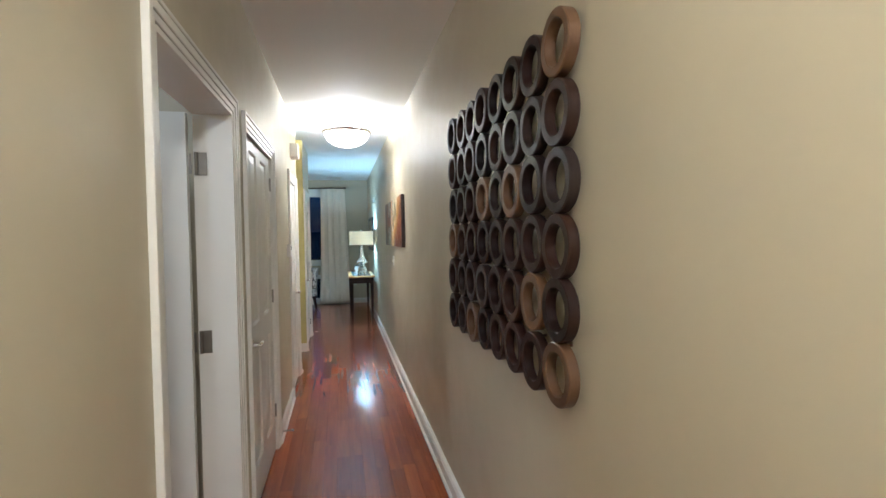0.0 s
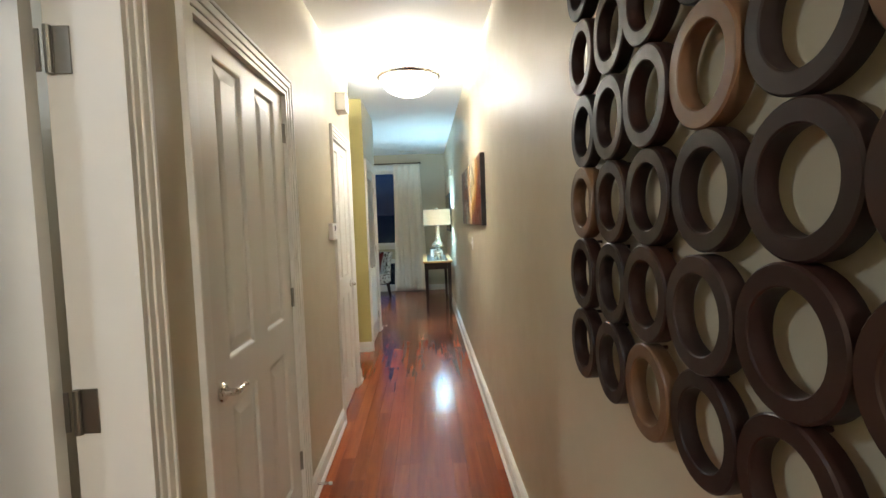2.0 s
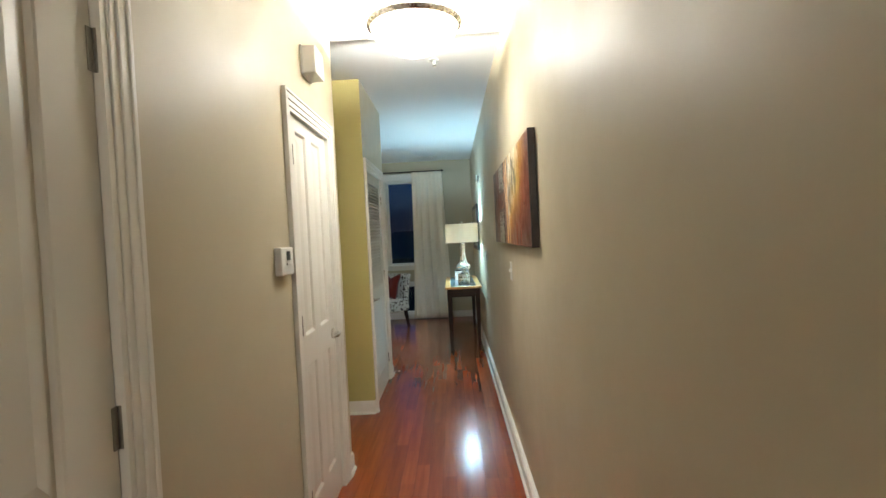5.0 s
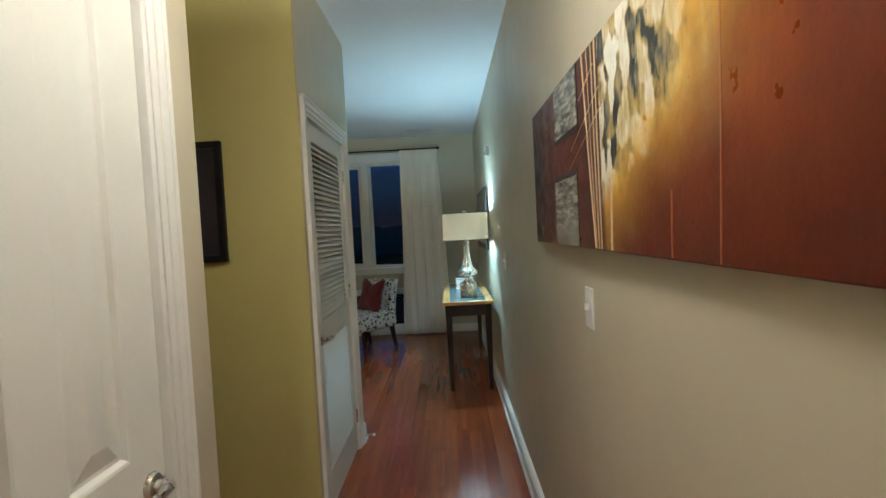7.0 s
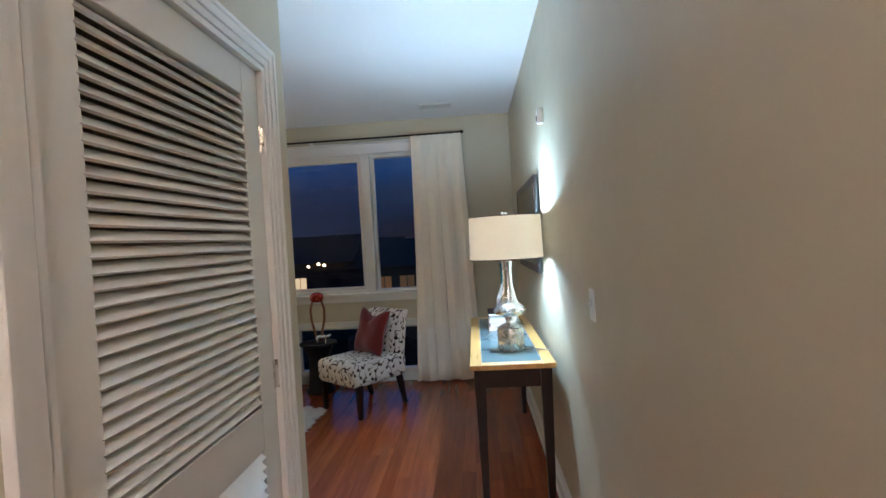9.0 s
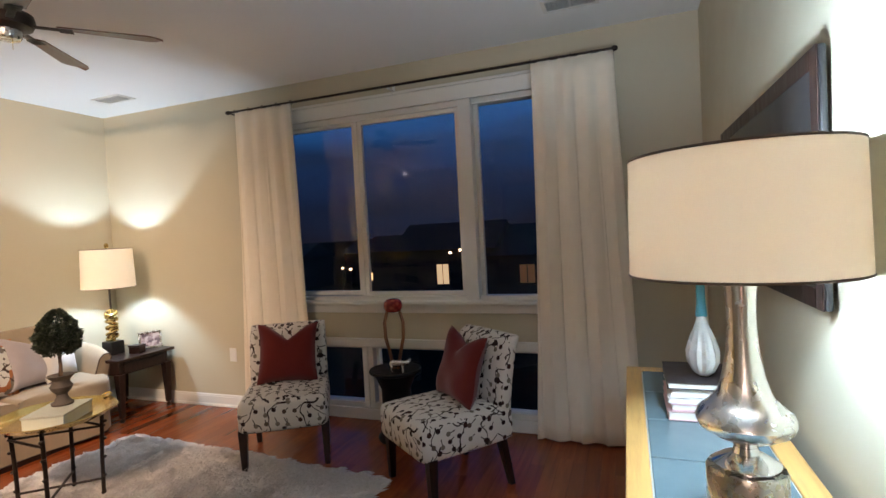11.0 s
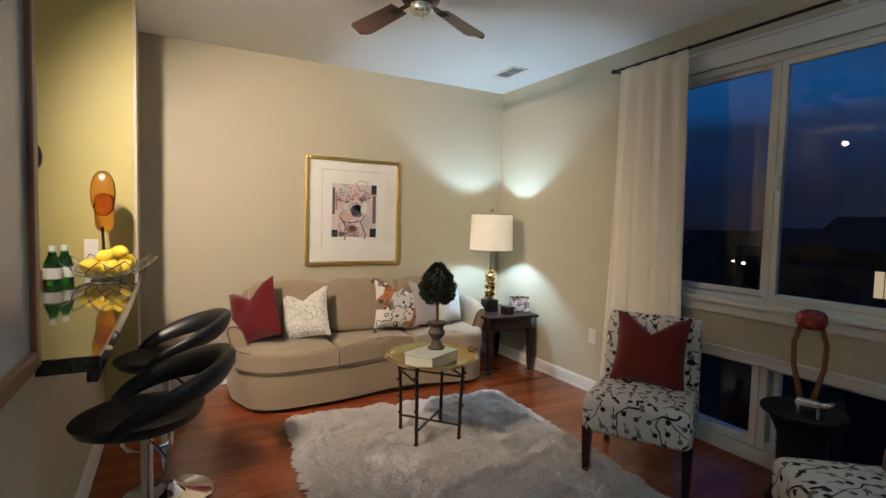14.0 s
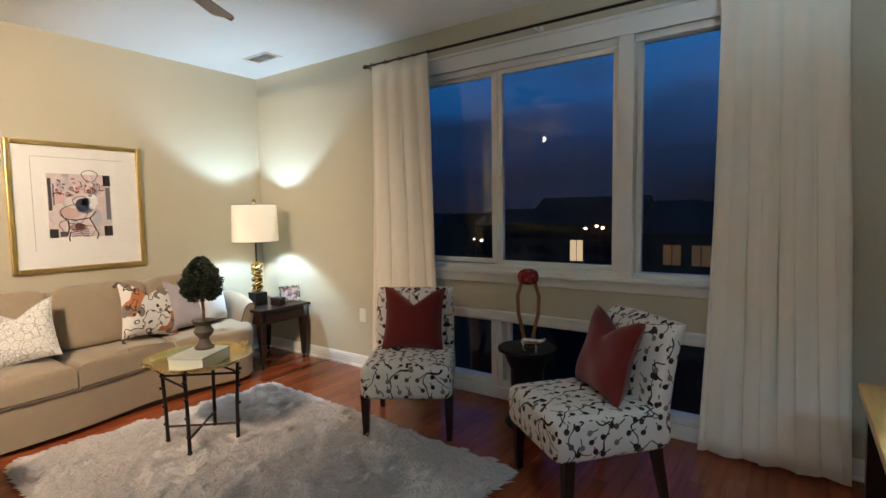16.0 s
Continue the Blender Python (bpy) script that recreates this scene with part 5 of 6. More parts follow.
# pillows: local x across, z up; turned to face the room and leaned back
pillow("crimson silk throw pillow leaning on the sofa arm", M_RED, 0.43, 0.46, 0.15, pose(-4.00, 8.60, 0.468, -20, -24, 48), 0.22, 1)
pillow("ivory throw pillow with grey flower outlines", M_LINEPILLOW, 0.40, 0.40, 0.13, pose(-4.02, 8.95, 0.458, -24, -12, 60), 0.20, 2)
pf = pillow("white throw pillow with rust and brown flowers", M_FLORAL, 0.44, 0.43, 0.14, pose(-4.05, 9.72, 0.462, -18, 8, 96), 0.20, 3)
for x, z in ((-0.215, 0.0), (-0.21, 0.425)):
    bm = bmesh.new()
    lathe(bm, [(0.0, 0.0), (0.008, -0.004), (0.014, -0.045), (0.0, -0.046)], 10, pose(x, 0, z, 0, 40 if z else -20, 0))
    part("tassel", bm, M_PIPING, pf, "small dark tassel")
pillow("lilac grey throw pillow on the sofa", M_GREYCLOTH, 0.42, 0.40, 0.13, pose(-4.08, 10.06, 0.462, -16, 4, 100), 0.14, 4)
pillow("off-white throw pillow in the sofa corner", M_WHITECLOTH, 0.40, 0.38, 0.13, pose(-4.13, 10.27, 0.462, -14, 0, 118), 0.10, 5)

# ---- framed print over the sofa ----
fp = thing("framed_print", "abstract still life print in a gold frame", "framed picture", pose(XW + 0.004, 9.068, 0.968))
FW, FH, fb = 0.890, 0.968, 0.034
part("frame", boxes((0, 0.030, 0, fb, 0, FH), (0, 0.030, FW - fb, FW, 0, FH), (0, 0.030, fb, FW - fb, 0, fb), (0, 0.030, fb, FW - fb, FH - fb, FH), bevel=0.006), M_GOLD, fp, "gold leaf frame")
part("mat", boxes((0.004, 0.012, fb, FW - fb, fb, FH - fb)), plain("white mat board", (0.76, 0.73, 0.68), 0.7, 0, 0.03), fp, "white mat board")
M_INK = plain("dark ink", (0.05, 0.04, 0.045), 0.5, 0, 0.3, 30)
bm = bmesh.new()
for s in ((0.0122, 0.0128, 0.145, 0.147, 0.16, 0.855), (0.0122, 0.0128, 0.147, 0.78, 0.853, 0.855)):
    box(bm, *s)
part("mat_line", bm, M_INK, fp, "thin dark line on the mat")
n = Nodes("print in grey, pink and black", (0.5, 0.4, 0.4), 0.5)
n.color(n.ramp(n.noise(7, 3, n.scaled((1, 1, 0.8))), (0.32, (0.40, 0.36, 0.37)), (0.46, (0.66, 0.56, 0.54)), (0.55, (0.64, 0.50, 0.47)), (0.70, (0.54, 0.51, 0.53))))
part("print", boxes((0.012, 0.0128, 0.235, 0.655, 0.255, 0.735)), n.m, fp, "abstract print in pink and grey")
shapes = ((0.235, 0.290, 0.255, 0.320, 0.03), (0.595, 0.655, 0.255, 0.335, 0.03), (0.240, 0.262, 0.46, 0.70, 0.07), (0.268, 0.280, 0.50, 0.66, 0.20), (0.605, 0.655, 0.650, 0.735, 0.03), (0.618, 0.650, 0.385, 0.64, 0.16), (0.30, 0.345, 0.262, 0.300, 0.12))
for a, b, c, d, v in shapes:
    part("print_block", boxes((0.0128, 0.0132, a, b, c, d)), plain("print block", (v, v * 0.9, v * 0.95), 0.5), fp, "dark printed block")
rr = random.Random(9)
for cy, cz, r, col in ((0.515, 0.725, 0.052, (0.10, 0.06, 0.06)), (0.40, 0.43, 0.085, (0.16, 0.10, 0.10)), (0.45, 0.52, 0.055, (0.05, 0.05, 0.09)), (0.36, 0.34, 0.06, (0.12, 0.06, 0.05)), (0.48, 0.30, 0.05, (0.30, 0.10, 0.09))):
    part("print_outline", bar([(0.0134, cy + r * math.cos(a) * (1 + 0.15 * math.sin(3 * a)), cz + r * 0.85 * math.sin(a)) for a in [2 * math.pi * k / 26 for k in range(26)]], 0.0026, 5, True), plain("print ink", col, 0.5), fp, "drawn outline")
for cy, cz, ry, rz, col in ((0.40, 0.52, 0.06, 0.045, (0.62, 0.56, 0.52)), (0.47, 0.47, 0.055, 0.035, (0.20, 0.21, 0.30)), (0.37, 0.44, 0.075, 0.04, (0.60, 0.40, 0.36)), (0.52, 0.53, 0.04, 0.06, (0.70, 0.68, 0.66)), (0.42, 0.33, 0.06, 0.03, (0.42, 0.22, 0.18)), (0.55, 0.40, 0.035, 0.07, (0.46, 0.44, 0.45)), (0.31, 0.56, 0.03, 0.05, (0.66, 0.42, 0.40))):
    part("print_patch", turned([(0.0, 0.0), (1.0, 0.0)], 22, pose(0.0131, cy, cz, 0, 90, 0) @ Matrix.Diagonal((rz, ry, 1, 1)), False), plain("print colour", col, 0.5), fp, "soft coloured printed patch")
M_PRINTINK = [plain("print ink", c, 0.5) for c in ((0.36, 0.035, 0.03), (0.40, 0.11, 0.10), (0.06, 0.03, 0.035), (0.12, 0.05, 0.045))]
for k in range(64):
    # flower stalks spreading up from the pot
    fan_a, far = rr.uniform(0.25, 2.9), rr.uniform(0.05, 0.20)
    cy, cz = 0.44 + far * math.cos(fan_a) * 0.95, 0.55 + far * math.sin(fan_a) * 0.80
    a = fan_a + rr.uniform(-0.9, 0.9)
    l = rr.uniform(0.016, 0.034)
    part("print_stroke", bar([(0.0134, cy, cz), (0.0134, cy + l * 0.6 * math.cos(a), cz + l * 0.6 * math.sin(a)), (0.0134, cy + l * math.cos(a + 0.7), cz + l * math.sin(a + 0.7))], rr.uniform(0.0028, 0.0050), 5), rr.choice(M_PRINTINK), fp, "red and dark brush stroke")
for cy, cz, ry, rz, ink in ((0.455, 0.500, 0.046, 0.052, (0.05, 0.06, 0.11)), (0.475, 0.525, 0.026, 0.030, (0.012, 0.012, 0.022)), (0.43, 0.335, 0.032, 0.026, (0.10, 0.025, 0.03))):
    part("print_patch", turned([(0.0, 0.0), (1.0, 0.0)], 22, pose(0.0135, cy, cz, 0, 90, 0) @ Matrix.Diagonal((rz, ry, 1, 1)), False), plain("print colour", ink, 0.5), fp, "dark painted pot shape")
for k in range(4):
    part("print_stroke", bar([(0.0135, 0.375, 0.262 + 0.016 * k), (0.0135, 0.43, 0.270 + 0.016 * k), (0.0135, 0.49, 0.264 + 0.016 * k)], 0.0032, 5), M_PRINTINK[2], fp, "dark stripe")
for pts in (((0.31, 0.43), (0.33, 0.40), (0.40, 0.385), (0.50, 0.40), (0.545, 0.45)), ((0.355, 0.385), (0.36, 0.33), (0.345, 0.27)), ((0.50, 0.395), (0.53, 0.33), (0.555, 0.275), (0.54, 0.235)), ((0.37, 0.30), (0.355, 0.25), (0.36, 0.225))):
    part("print_outline", bar([(0.0135, y, z) for y, z in pts], 0.0042, 5), M_PRINTINK[2], fp, "dark drawn outline")
part("glazing", boxes((0.0165, 0.0185, fb, FW - fb, fb, FH - fb)), M_GLASS, fp).visible_shadow = False

# ---- end table with gold lamp ----
et = thing("end_table", "dark wood end table on casters in the corner", "end table", pose(-4.19, 10.80, 0))
part("top", boxes((-0.33, 0.34, -0.28, 0.27, 0.515, 0.540), bevel=0.004), M_DARKWOOD, et)
part("apron", boxes((-0.28, 0.29, -0.24, 0.23, 0.40, 0.514), bevel=0.004), M_DARKWOOD, et)
part("drawer", boxes((0.291, 0.299, -0.20, 0.19, 0.415, 0.50), bevel=0.002), M_DARKWOOD, et)
for x, y in ((-0.27, -0.23), (0.28, -0.23), (-0.27, 0.22), (0.28, 0.22)):
    lg = part("leg", taper(bmesh.new(), x, y, 0.045, 0.41, 0.017, 0.030), M_DARKWOOD, et)
    part("caster", turned([(0.017, -0.009), (0.020, 0.0), (0.017, 0.009)], 14, pose(x, y, 0.021, 90, 0, 30)), M_IRON, lg, "small caster wheel", True)
cl = thing("table_lamp", "twisted gold table lamp with cream drum shade", "table lamp", pose(-4.18, 10.73, 0.5405))
part("base", boxes((-0.060, 0.060, -0.060, 0.060, 0, 0.115), bevel=0.004), M_BLACK, cl, "black block base")
bm = bmesh.new()
for k in range(6):
    z = 0.150 + 0.042 * k
    a0 = k * 1.1
    tube(bm, [(0.040 * math.cos(a), 0.040 * math.sin(a), z + 0.018 * math.sin(a + a0)) for a in [2 * math.pi * q / 26 for q in range(26)]], 0.0135, 8, True)
lathe(bm, [(0.024, 0.115), (0.020, 0.38), (0.012, 0.40)], 16)
part("twist", bm, M_BRASS, cl, "twisted polished gold column", True)
part("rod", turned([(0.008, 0.40), (0.008, 0.93), (0.0, 0.931)], 12), M_IRON, cl)
part("bulb", turned([(0.0, 0.71), (0.016, 0.715), (0.030, 0.75), (0.024, 0.775), (0.0, 0.785)], 16), M_BULB, cl, "lit bulb", True).visible_shadow = False
drum(0.205, 0.195, 0.585, 0.925, cl, "cream linen drum shade")
part("finial", turned([(0.0, 0.931), (0.014, 0.936), (0.018, 0.955), (0.010, 0.975), (0.0, 0.978)], 16), M_BRASS, cl, "", True)
bx = thing("keepsake_box", "small dark lidded box on the end table", "box", pose(-3.98, 10.80, 0.5405, 0, 0, 15))
part("body", boxes((-0.05, 0.05, -0.04, 0.04, 0, 0.055), bevel=0.004), M_DARKWOOD, bx)
part("lid", boxes((-0.054, 0.054, -0.044, 0.044, 0.056, 0.072), bevel=0.005), M_DARKWOOD, bx)
pfm = thing("photo_frame", "small ornate silver photo frame on end table", "photo frame", pose(-4.02, 10.97, 0.5405, -10, 0, 62))
part("frame", boxes((-0.095, -0.075, 0, 0.014, 0, 0.155), (0.075, 0.095, 0, 0.014, 0, 0.155), (-0.075, 0.075, 0, 0.014, 0, 0.020), (-0.075, 0.075, 0, 0.014, 0.135, 0.155), bevel=0.004), M_SILVER, pfm)
n = Nodes("blurred photo", (0.4, 0.35, 0.35), 0.3)
n.color(n.ramp(n.noise(22, 2), (0.40, (0.16, 0.12, 0.14)), (0.48, (0.46, 0.36, 0.38)), (0.58, (0.66, 0.62, 0.62))))
part("photo", boxes((-0.075, 0.075, 0.004, 0.008, 0.020, 0.135)), n.m, pfm, "soft pink and grey photo")
part("strut", boxes((-0.02, 0.02, 0.014, 0.018, 0.0, 0.11)), M_BLACK, pfm)

# ---- tray table ----
tt = thing("tray_table", "round brass tray table on a dark bamboo folding stand", "coffee table", pose(-2.965, 9.490, 0.035, 0, 0, -4) @ Matrix.Diagonal((1.03, 1.03, 0.905, 1)))
lo, hi = 0.138, 0.150
feet = [(-lo, -lo), (lo, -lo), (lo, lo), (-lo, lo)]
for x, y in feet:
    lg = part("leg", bar([(x, y, 0.0), (x * 1.02, y * 1.02, 0.25), (x * hi / lo, y * hi / lo, 0.530)], 0.0105, 10), M_IRON, tt, "", True)
    for z in (0.012, 0.12, 0.24, 0.36, 0.47):
        part("bamboo_joint", turned([(0.0108, z - 0.008), (0.0145, z), (0.0108, z + 0.008)], 10, pose(x * (1 + 0.28 * z), y * (1 + 0.28 * z), 0)), M_IRON, lg, "", True)
for z, k in ((0.10, 0), (0.44, 1)):
    f = 1 + 0.28 * z
    for a, b in (((0, 2), (1, 3)) if k == 0 else ((0, 1), (2, 3), (0, 2))):
        pa, pb = feet[a], feet[b]
        part("stretcher", bar([(pa[0] * f, pa[1] * f, z), (pb[0] * f, pb[1] * f, z)], 0.0075, 8), M_IRON, tt, "", True)
sc = 48
bm = bmesh.new()
rows = []
for r, z in ((0.0, 0.535), (0.20, 0.535), (0.235, 0.537), (0.255, 0.550), (0.268, 0.566), (0.285, 0.572), (0.290, 0.569), (0.286, 0.564), (0.262, 0.556), (0.240, 0.531), (0.0, 0.529)):
    rows.append([bm.verts.new((r * (1 + (0.018 * math.cos(8 * 2 * math.pi * k / sc) if r > 0.26 else 0)) * math.cos(2 * math.pi * k / sc), r * (1 + (0.018 * math.cos(8 * 2 * math.pi * k / sc) if r > 0.26 else 0)) * math.sin(2 * math.pi * k / sc), z)) for k in range(sc)] if r else [bm.verts.new((0, 0, z))] * sc)
for a, b in zip(rows, rows[1:]):
    for k in range(sc):
        q = []
        for v in (a[k], a[(k + 1) % sc], b[(k + 1) % sc], b[k]):
            if v not in q:
                q.append(v)
        bm.faces.new(q)
tray = part("tray", bm, M_BRASS, tt, "polished brass tray with scalloped rim", True)
for s in (-1, 1):
    part("tray_handle", bar([(0.03 * math.cos(a) , s * (0.262 + 0.030 * math.sin(a)), 0.575 + 0.020 * math.sin(a)) for a in [math.pi * q / 10 for q in range(11)]], 0.006, 8), M_BRASS, tray, "", True)
TB = 0.035 + 0.4850
wb = thing("decorative_box", "pale mint and white book-shaped box on tray", "box", pose(-2.895, 9.460, TB, 0, 0, 118))
part("body", boxes((-0.138, 0.138, -0.102, 0.102, 0, 0.058), bevel=0.003), plain("pale mint paper", (0.50, 0.53, 0.46), 0.6, 0, 0.06), wb)
part("lid", boxes((-0.142, 0.142, -0.106, 0.106, 0.0585, 0.072), bevel=0.003), plain("mint paper lid", (0.40, 0.41, 0.35), 0.6, 0, 0.06), wb)
tp = thing("topiary", "dark cone-shaped topiary in an aged bronze urn", "topiary", pose(-2.935, 9.510, TB + 0.0725))
M_URN = plain("aged bronze stone", (0.075, 0.055, 0.042), 0.7, 0.1, 0.35, 25, 0.5)
part("urn", turned([(0.0, 0.0), (0.052, 0.0), (0.055, 0.012), (0.040, 0.022), (0.028, 0.045), (0.026, 0.060), (0.046, 0.082), (0.056, 0.105), (0.044, 0.122), (0.042, 0.140), (0.060, 0.158), (0.066, 0.168), (0.058, 0.170), (0.0, 0.160)], 32), M_URN, tp, "aged bronze footed urn", True)
tr = part("trunk", bar([(0, 0, 0.15), (0.004, 0.002, 0.22), (-0.003, 0.002, 0.30), (0, 0, 0.36)], [0.012, 0.009, 0.009, 0.007], 8), plain("brown stem", (0.10, 0.055, 0.03), 0.7, 0, 0.3, 40), tp, "thin brown stem", True)
M_LEAF = Nodes("dark preserved leaves", (0.02, 0.03, 0.015), 0.7)
M_LEAF.color(M_LEAF.ramp(M_LEAF.island(), (0.0, (0.012, 0.017, 0.010)), (1.0, (0.045, 0.058, 0.028))))
M_LEAF = M_LEAF.m
bm = bmesh.new()
rr = random.Random(12)
puff(bm, 0.070, 0.070, 0.085, 0.95, 1.0, 24, 14, pose(0, 0, 0.375))
for k in range(4200):
    h = rr.random()
    a = rr.uniform(0, 2 * math.pi)
    rad = 0.100 * (max(0.0, math.sin(math.pi * (0.10 + 0.90 * h) ** 0.80))) ** 0.72 * (1 + 0.13 * math.sin(3 * a + 9 * h) * math.cos(5 * a - 14 * h)) + 0.002
    rho = math.sqrt(rr.uniform(0.5, 1.05))
    c = Vector((rad * rho * math.cos(a), rad * rho * math.sin(a), 0.285 + 0.250 * h))
    o = Vector((math.cos(a), math.sin(a), rr.uniform(-0.2, 0.9))).normalized()
    s = o.cross(Vector((rr.uniform(-1, 1), rr.uniform(-1, 1), rr.uniform(-1, 1)))).normalized()
    l, w = rr.uniform(0.014, 0.024), rr.uniform(0.005, 0.008)
    vs4 = [bm.verts.new(p) for p in (c, c + o * l * 0.5 + s * w, c + o * l, c + o * l * 0.5 - s * w)]
    bm.faces.new(vs4)
part("foliage", bm, M_LEAF, tp, "dense dark leaf cone")["kind"] = "stuff"

# ---- shag rug ----
rug = thing("rug", "grey-white shag rug with an uneven shaggy edge", "rug", pose(0, 0, 0.0))
RC, RA, RB = (-2.44, 9.47), 1.13, 0.83


def rug_edge(a):
    """Radius of a rounded rectangle with a ragged edge."""
    c, s = math.cos(a), math.sin(a)
    r = (abs(c / RA) ** 26 + abs(s / RB) ** 26) ** (-1 / 26)
    return r + 0.009 * math.sin(9 * a + 1) + 0.008 * math.sin(23 * a)


RUG_TURN = radians(-4)
ca, sa = math.cos(RUG_TURN), math.sin(RUG_TURN)


def rug_at(x, y):
    return RC[0] + x * ca - y * sa, RC[1] + x * sa + y * ca


def pile_height(x, y):
    """Soft clumps of the wool pile, falling away at the rim."""
    e = rug_edge(math.atan2(y, x)) - math.hypot(x, y)
    rim = min(1.0, max(0.0, e / 0.06)) ** 0.5
    v = Vector((x, y, 0))
    return 0.006 + rim * (0.030 + 0.024 * noise.noise(v * 7.0) + 0.031 * noise.noise(v * 16.0) + 0.010 * noise.noise(v * 44.0))


rs = np.random.RandomState(4)
bm = bmesh.new()
nr, ns = 90, 300
rows = []
for i in range(1, nr + 1):
    row = []
    for k in range(ns):
        a = 2 * math.pi * k / ns
        d = rug_edge(a) * 0.995 * i / nr
        x, y = d * math.cos(a), d * math.sin(a)
        row.append(bm.verts.new((*rug_at(x, y), pile_height(x, y))))
    rows.append(row)
bm.faces.new(rows[0])
for p, q in zip(rows, rows[1:]):
    for k in range(ns):
        bm.faces.new((p[k], p[(k + 1) % ns], q[(k + 1) % ns], q[k]))
skirt = [bm.verts.new((v.co.x, v.co.y, 0.001)) for v in rows[-1]]
for k in range(ns):
    bm.faces.new((rows[-1][k], rows[-1][(k + 1) % ns], skirt[(k + 1) % ns], skirt[k]))
part("backing", bm, M_RUG, rug, "", True)
verts, faces = [], []
count = 0
while count < 42000:
    x, y = rs.uniform(-1.25, 1.25), rs.uniform(-1.0, 1.0)
    e = rug_edge(math.atan2(y, x))
    d = math.hypot(x, y)
    if d > e:
        continue
    px, py = rug_at(x, y)
    lean = 5.0 * noise.noise(Vector((px * 4.2, py * 4.2, 3.0))) + rs.normal(0, 0.6)
    l = rs.uniform(0.020, 0.045)
    ox, oy = l * math.cos(lean), l * math.sin(lean)
    z0 = pile_height(x, y) - 0.003
    h = rs.uniform(0.004, 0.012)
    if d > e - 0.05:
        ox, oy = px - RC[0], py - RC[1]
        q = rs.uniform(0.03, 0.05) / math.hypot(ox, oy)
        ox, oy, h = ox * q, oy * q, h * 0.4
    wx, wy = -oy / l * 0.0055, ox / l * 0.0055
    i = len(verts)
    verts += [(px - wx, py - wy, z0), (px + wx, py + wy, z0), (px + ox * 0.55 + wx * 0.8, py + oy * 0.55 + wy * 0.8, z0 + h), (px + ox * 0.55 - wx * 0.8, py + oy * 0.55 - wy * 0.8, z0 + h), (px + ox, py + oy, max(0.004, z0 + h * 0.5))]
    faces += [(i, i + 1, i + 2, i + 3), (i + 3, i + 2, i + 4)]
    count += 1
me = bpy.data.meshes.new("shag")
me.from_pydata(verts, [], faces)
me.materials.append(M_RUG)
pile = tagged(new("shag", me), "long grey-white wool tufts", "", "", "stuff")
pile.parent = rug


# ---- slipper chairs ----
def slipper_chair(m, label):
    """Local origin on the floor under the seat's middle; it faces -y."""
    c = thing("slipper_chair", label, "chair", m, "slipper chairs")
    for x, y, a1 in ((-0.252, -0.235, 0.026), (0.252, -0.235, 0.026)):
        part("leg", taper(bmesh.new(), x, y, 0.0, 0.285, 0.016, a1), M_DARKWOOD, c)
    for x in (-0.242, 0.242):
        bm = taper(bmesh.new(), 0, 0, 0.0, 0.30, 0.015, 0.024)
        bmesh.ops.transform(bm, matrix=Matrix.Shear("XY", 4, (0.0, -0.22)), verts=bm.verts)
        part("leg", bm, M_DARKWOOD, c, at=pose(x, 0.285, 0))
    bm = bmesh.new()
    puff(bm, 0.278, 0.305, 0.108, 0.30, 0.16, 56, 18, pose(0, 0.005, 0.362))
    print_map(part("seat", bm, M_SPRIG, c, "", True))
    bm = bmesh.new()
    n, mm = 18, 28
    rows = []
    for i in range(n + 1):
        v = i / n
        z = 0.34 + 0.50 * v
        yc = 0.245 + 0.045 * v + 0.055 * v ** 3
        th = 0.055 - 0.008 * v
        if v > 0.9:
            yc += 0.02 * ((v - 0.9) / 0.1) ** 2
        hw = 0.266 + 0.006 * math.sin(math.pi * v)
        row = []
        for k in range(mm):
            a = 2 * math.pi * k / mm
            e = 0.30
            cx = math.copysign(abs(math.cos(a)) ** e, math.cos(a))
            cy = math.copysign(abs(math.sin(a)) ** 0.55, math.sin(a))
            shrink = 1.0 if v < 0.93 else math.sqrt(max(0.0, 1 - ((v - 0.93) / 0.075) ** 2))
            row.append(bm.verts.new((hw * cx * (0.985 + 0.015 * shrink), yc + th * cy * max(0.12, shrink), z)))
        rows.append(row)
    for a, b in zip(rows, rows[1:]):
        for k in range(mm):
            bm.faces.new((a[k], a[(k + 1) % mm], b[(k + 1) % mm], b[k]))
    bm.faces.new(rows[0]), bm.faces.new(rows[-1])
    print_map(part("backrest", bm, M_SPRIG, c, "", True))
    return c


chA = slipper_chair(pose(-2.108, 10.420, 0, 0, 0, 32), "white slipper chair with dark sprig print and dark legs")
chB = slipper_chair(pose(-0.931, 10.319, 0, 0, 0, -39), "white sprig-print slipper chair beside the tall curtain")


def chair_pillow(base, turn, dx, dy, seed, label):
    return pillow(label, M_RUST, 0.415, 0.42, 0.14, base @ pose(dx, dy, 0.462, -17, 2, turn), 0.24, seed)


chair_pillow(pose(-2.108, 10.420, 0, 0, 0, 32), 0, 0.0, 0.075, 11, "rust red throw pillow on the slipper chair")
chair_pillow(pose(-0.931, 10.319, 0, 0, 0, -39), -4, 0.01, 0.055, 12, "rust red throw pillow leaning on chair back")

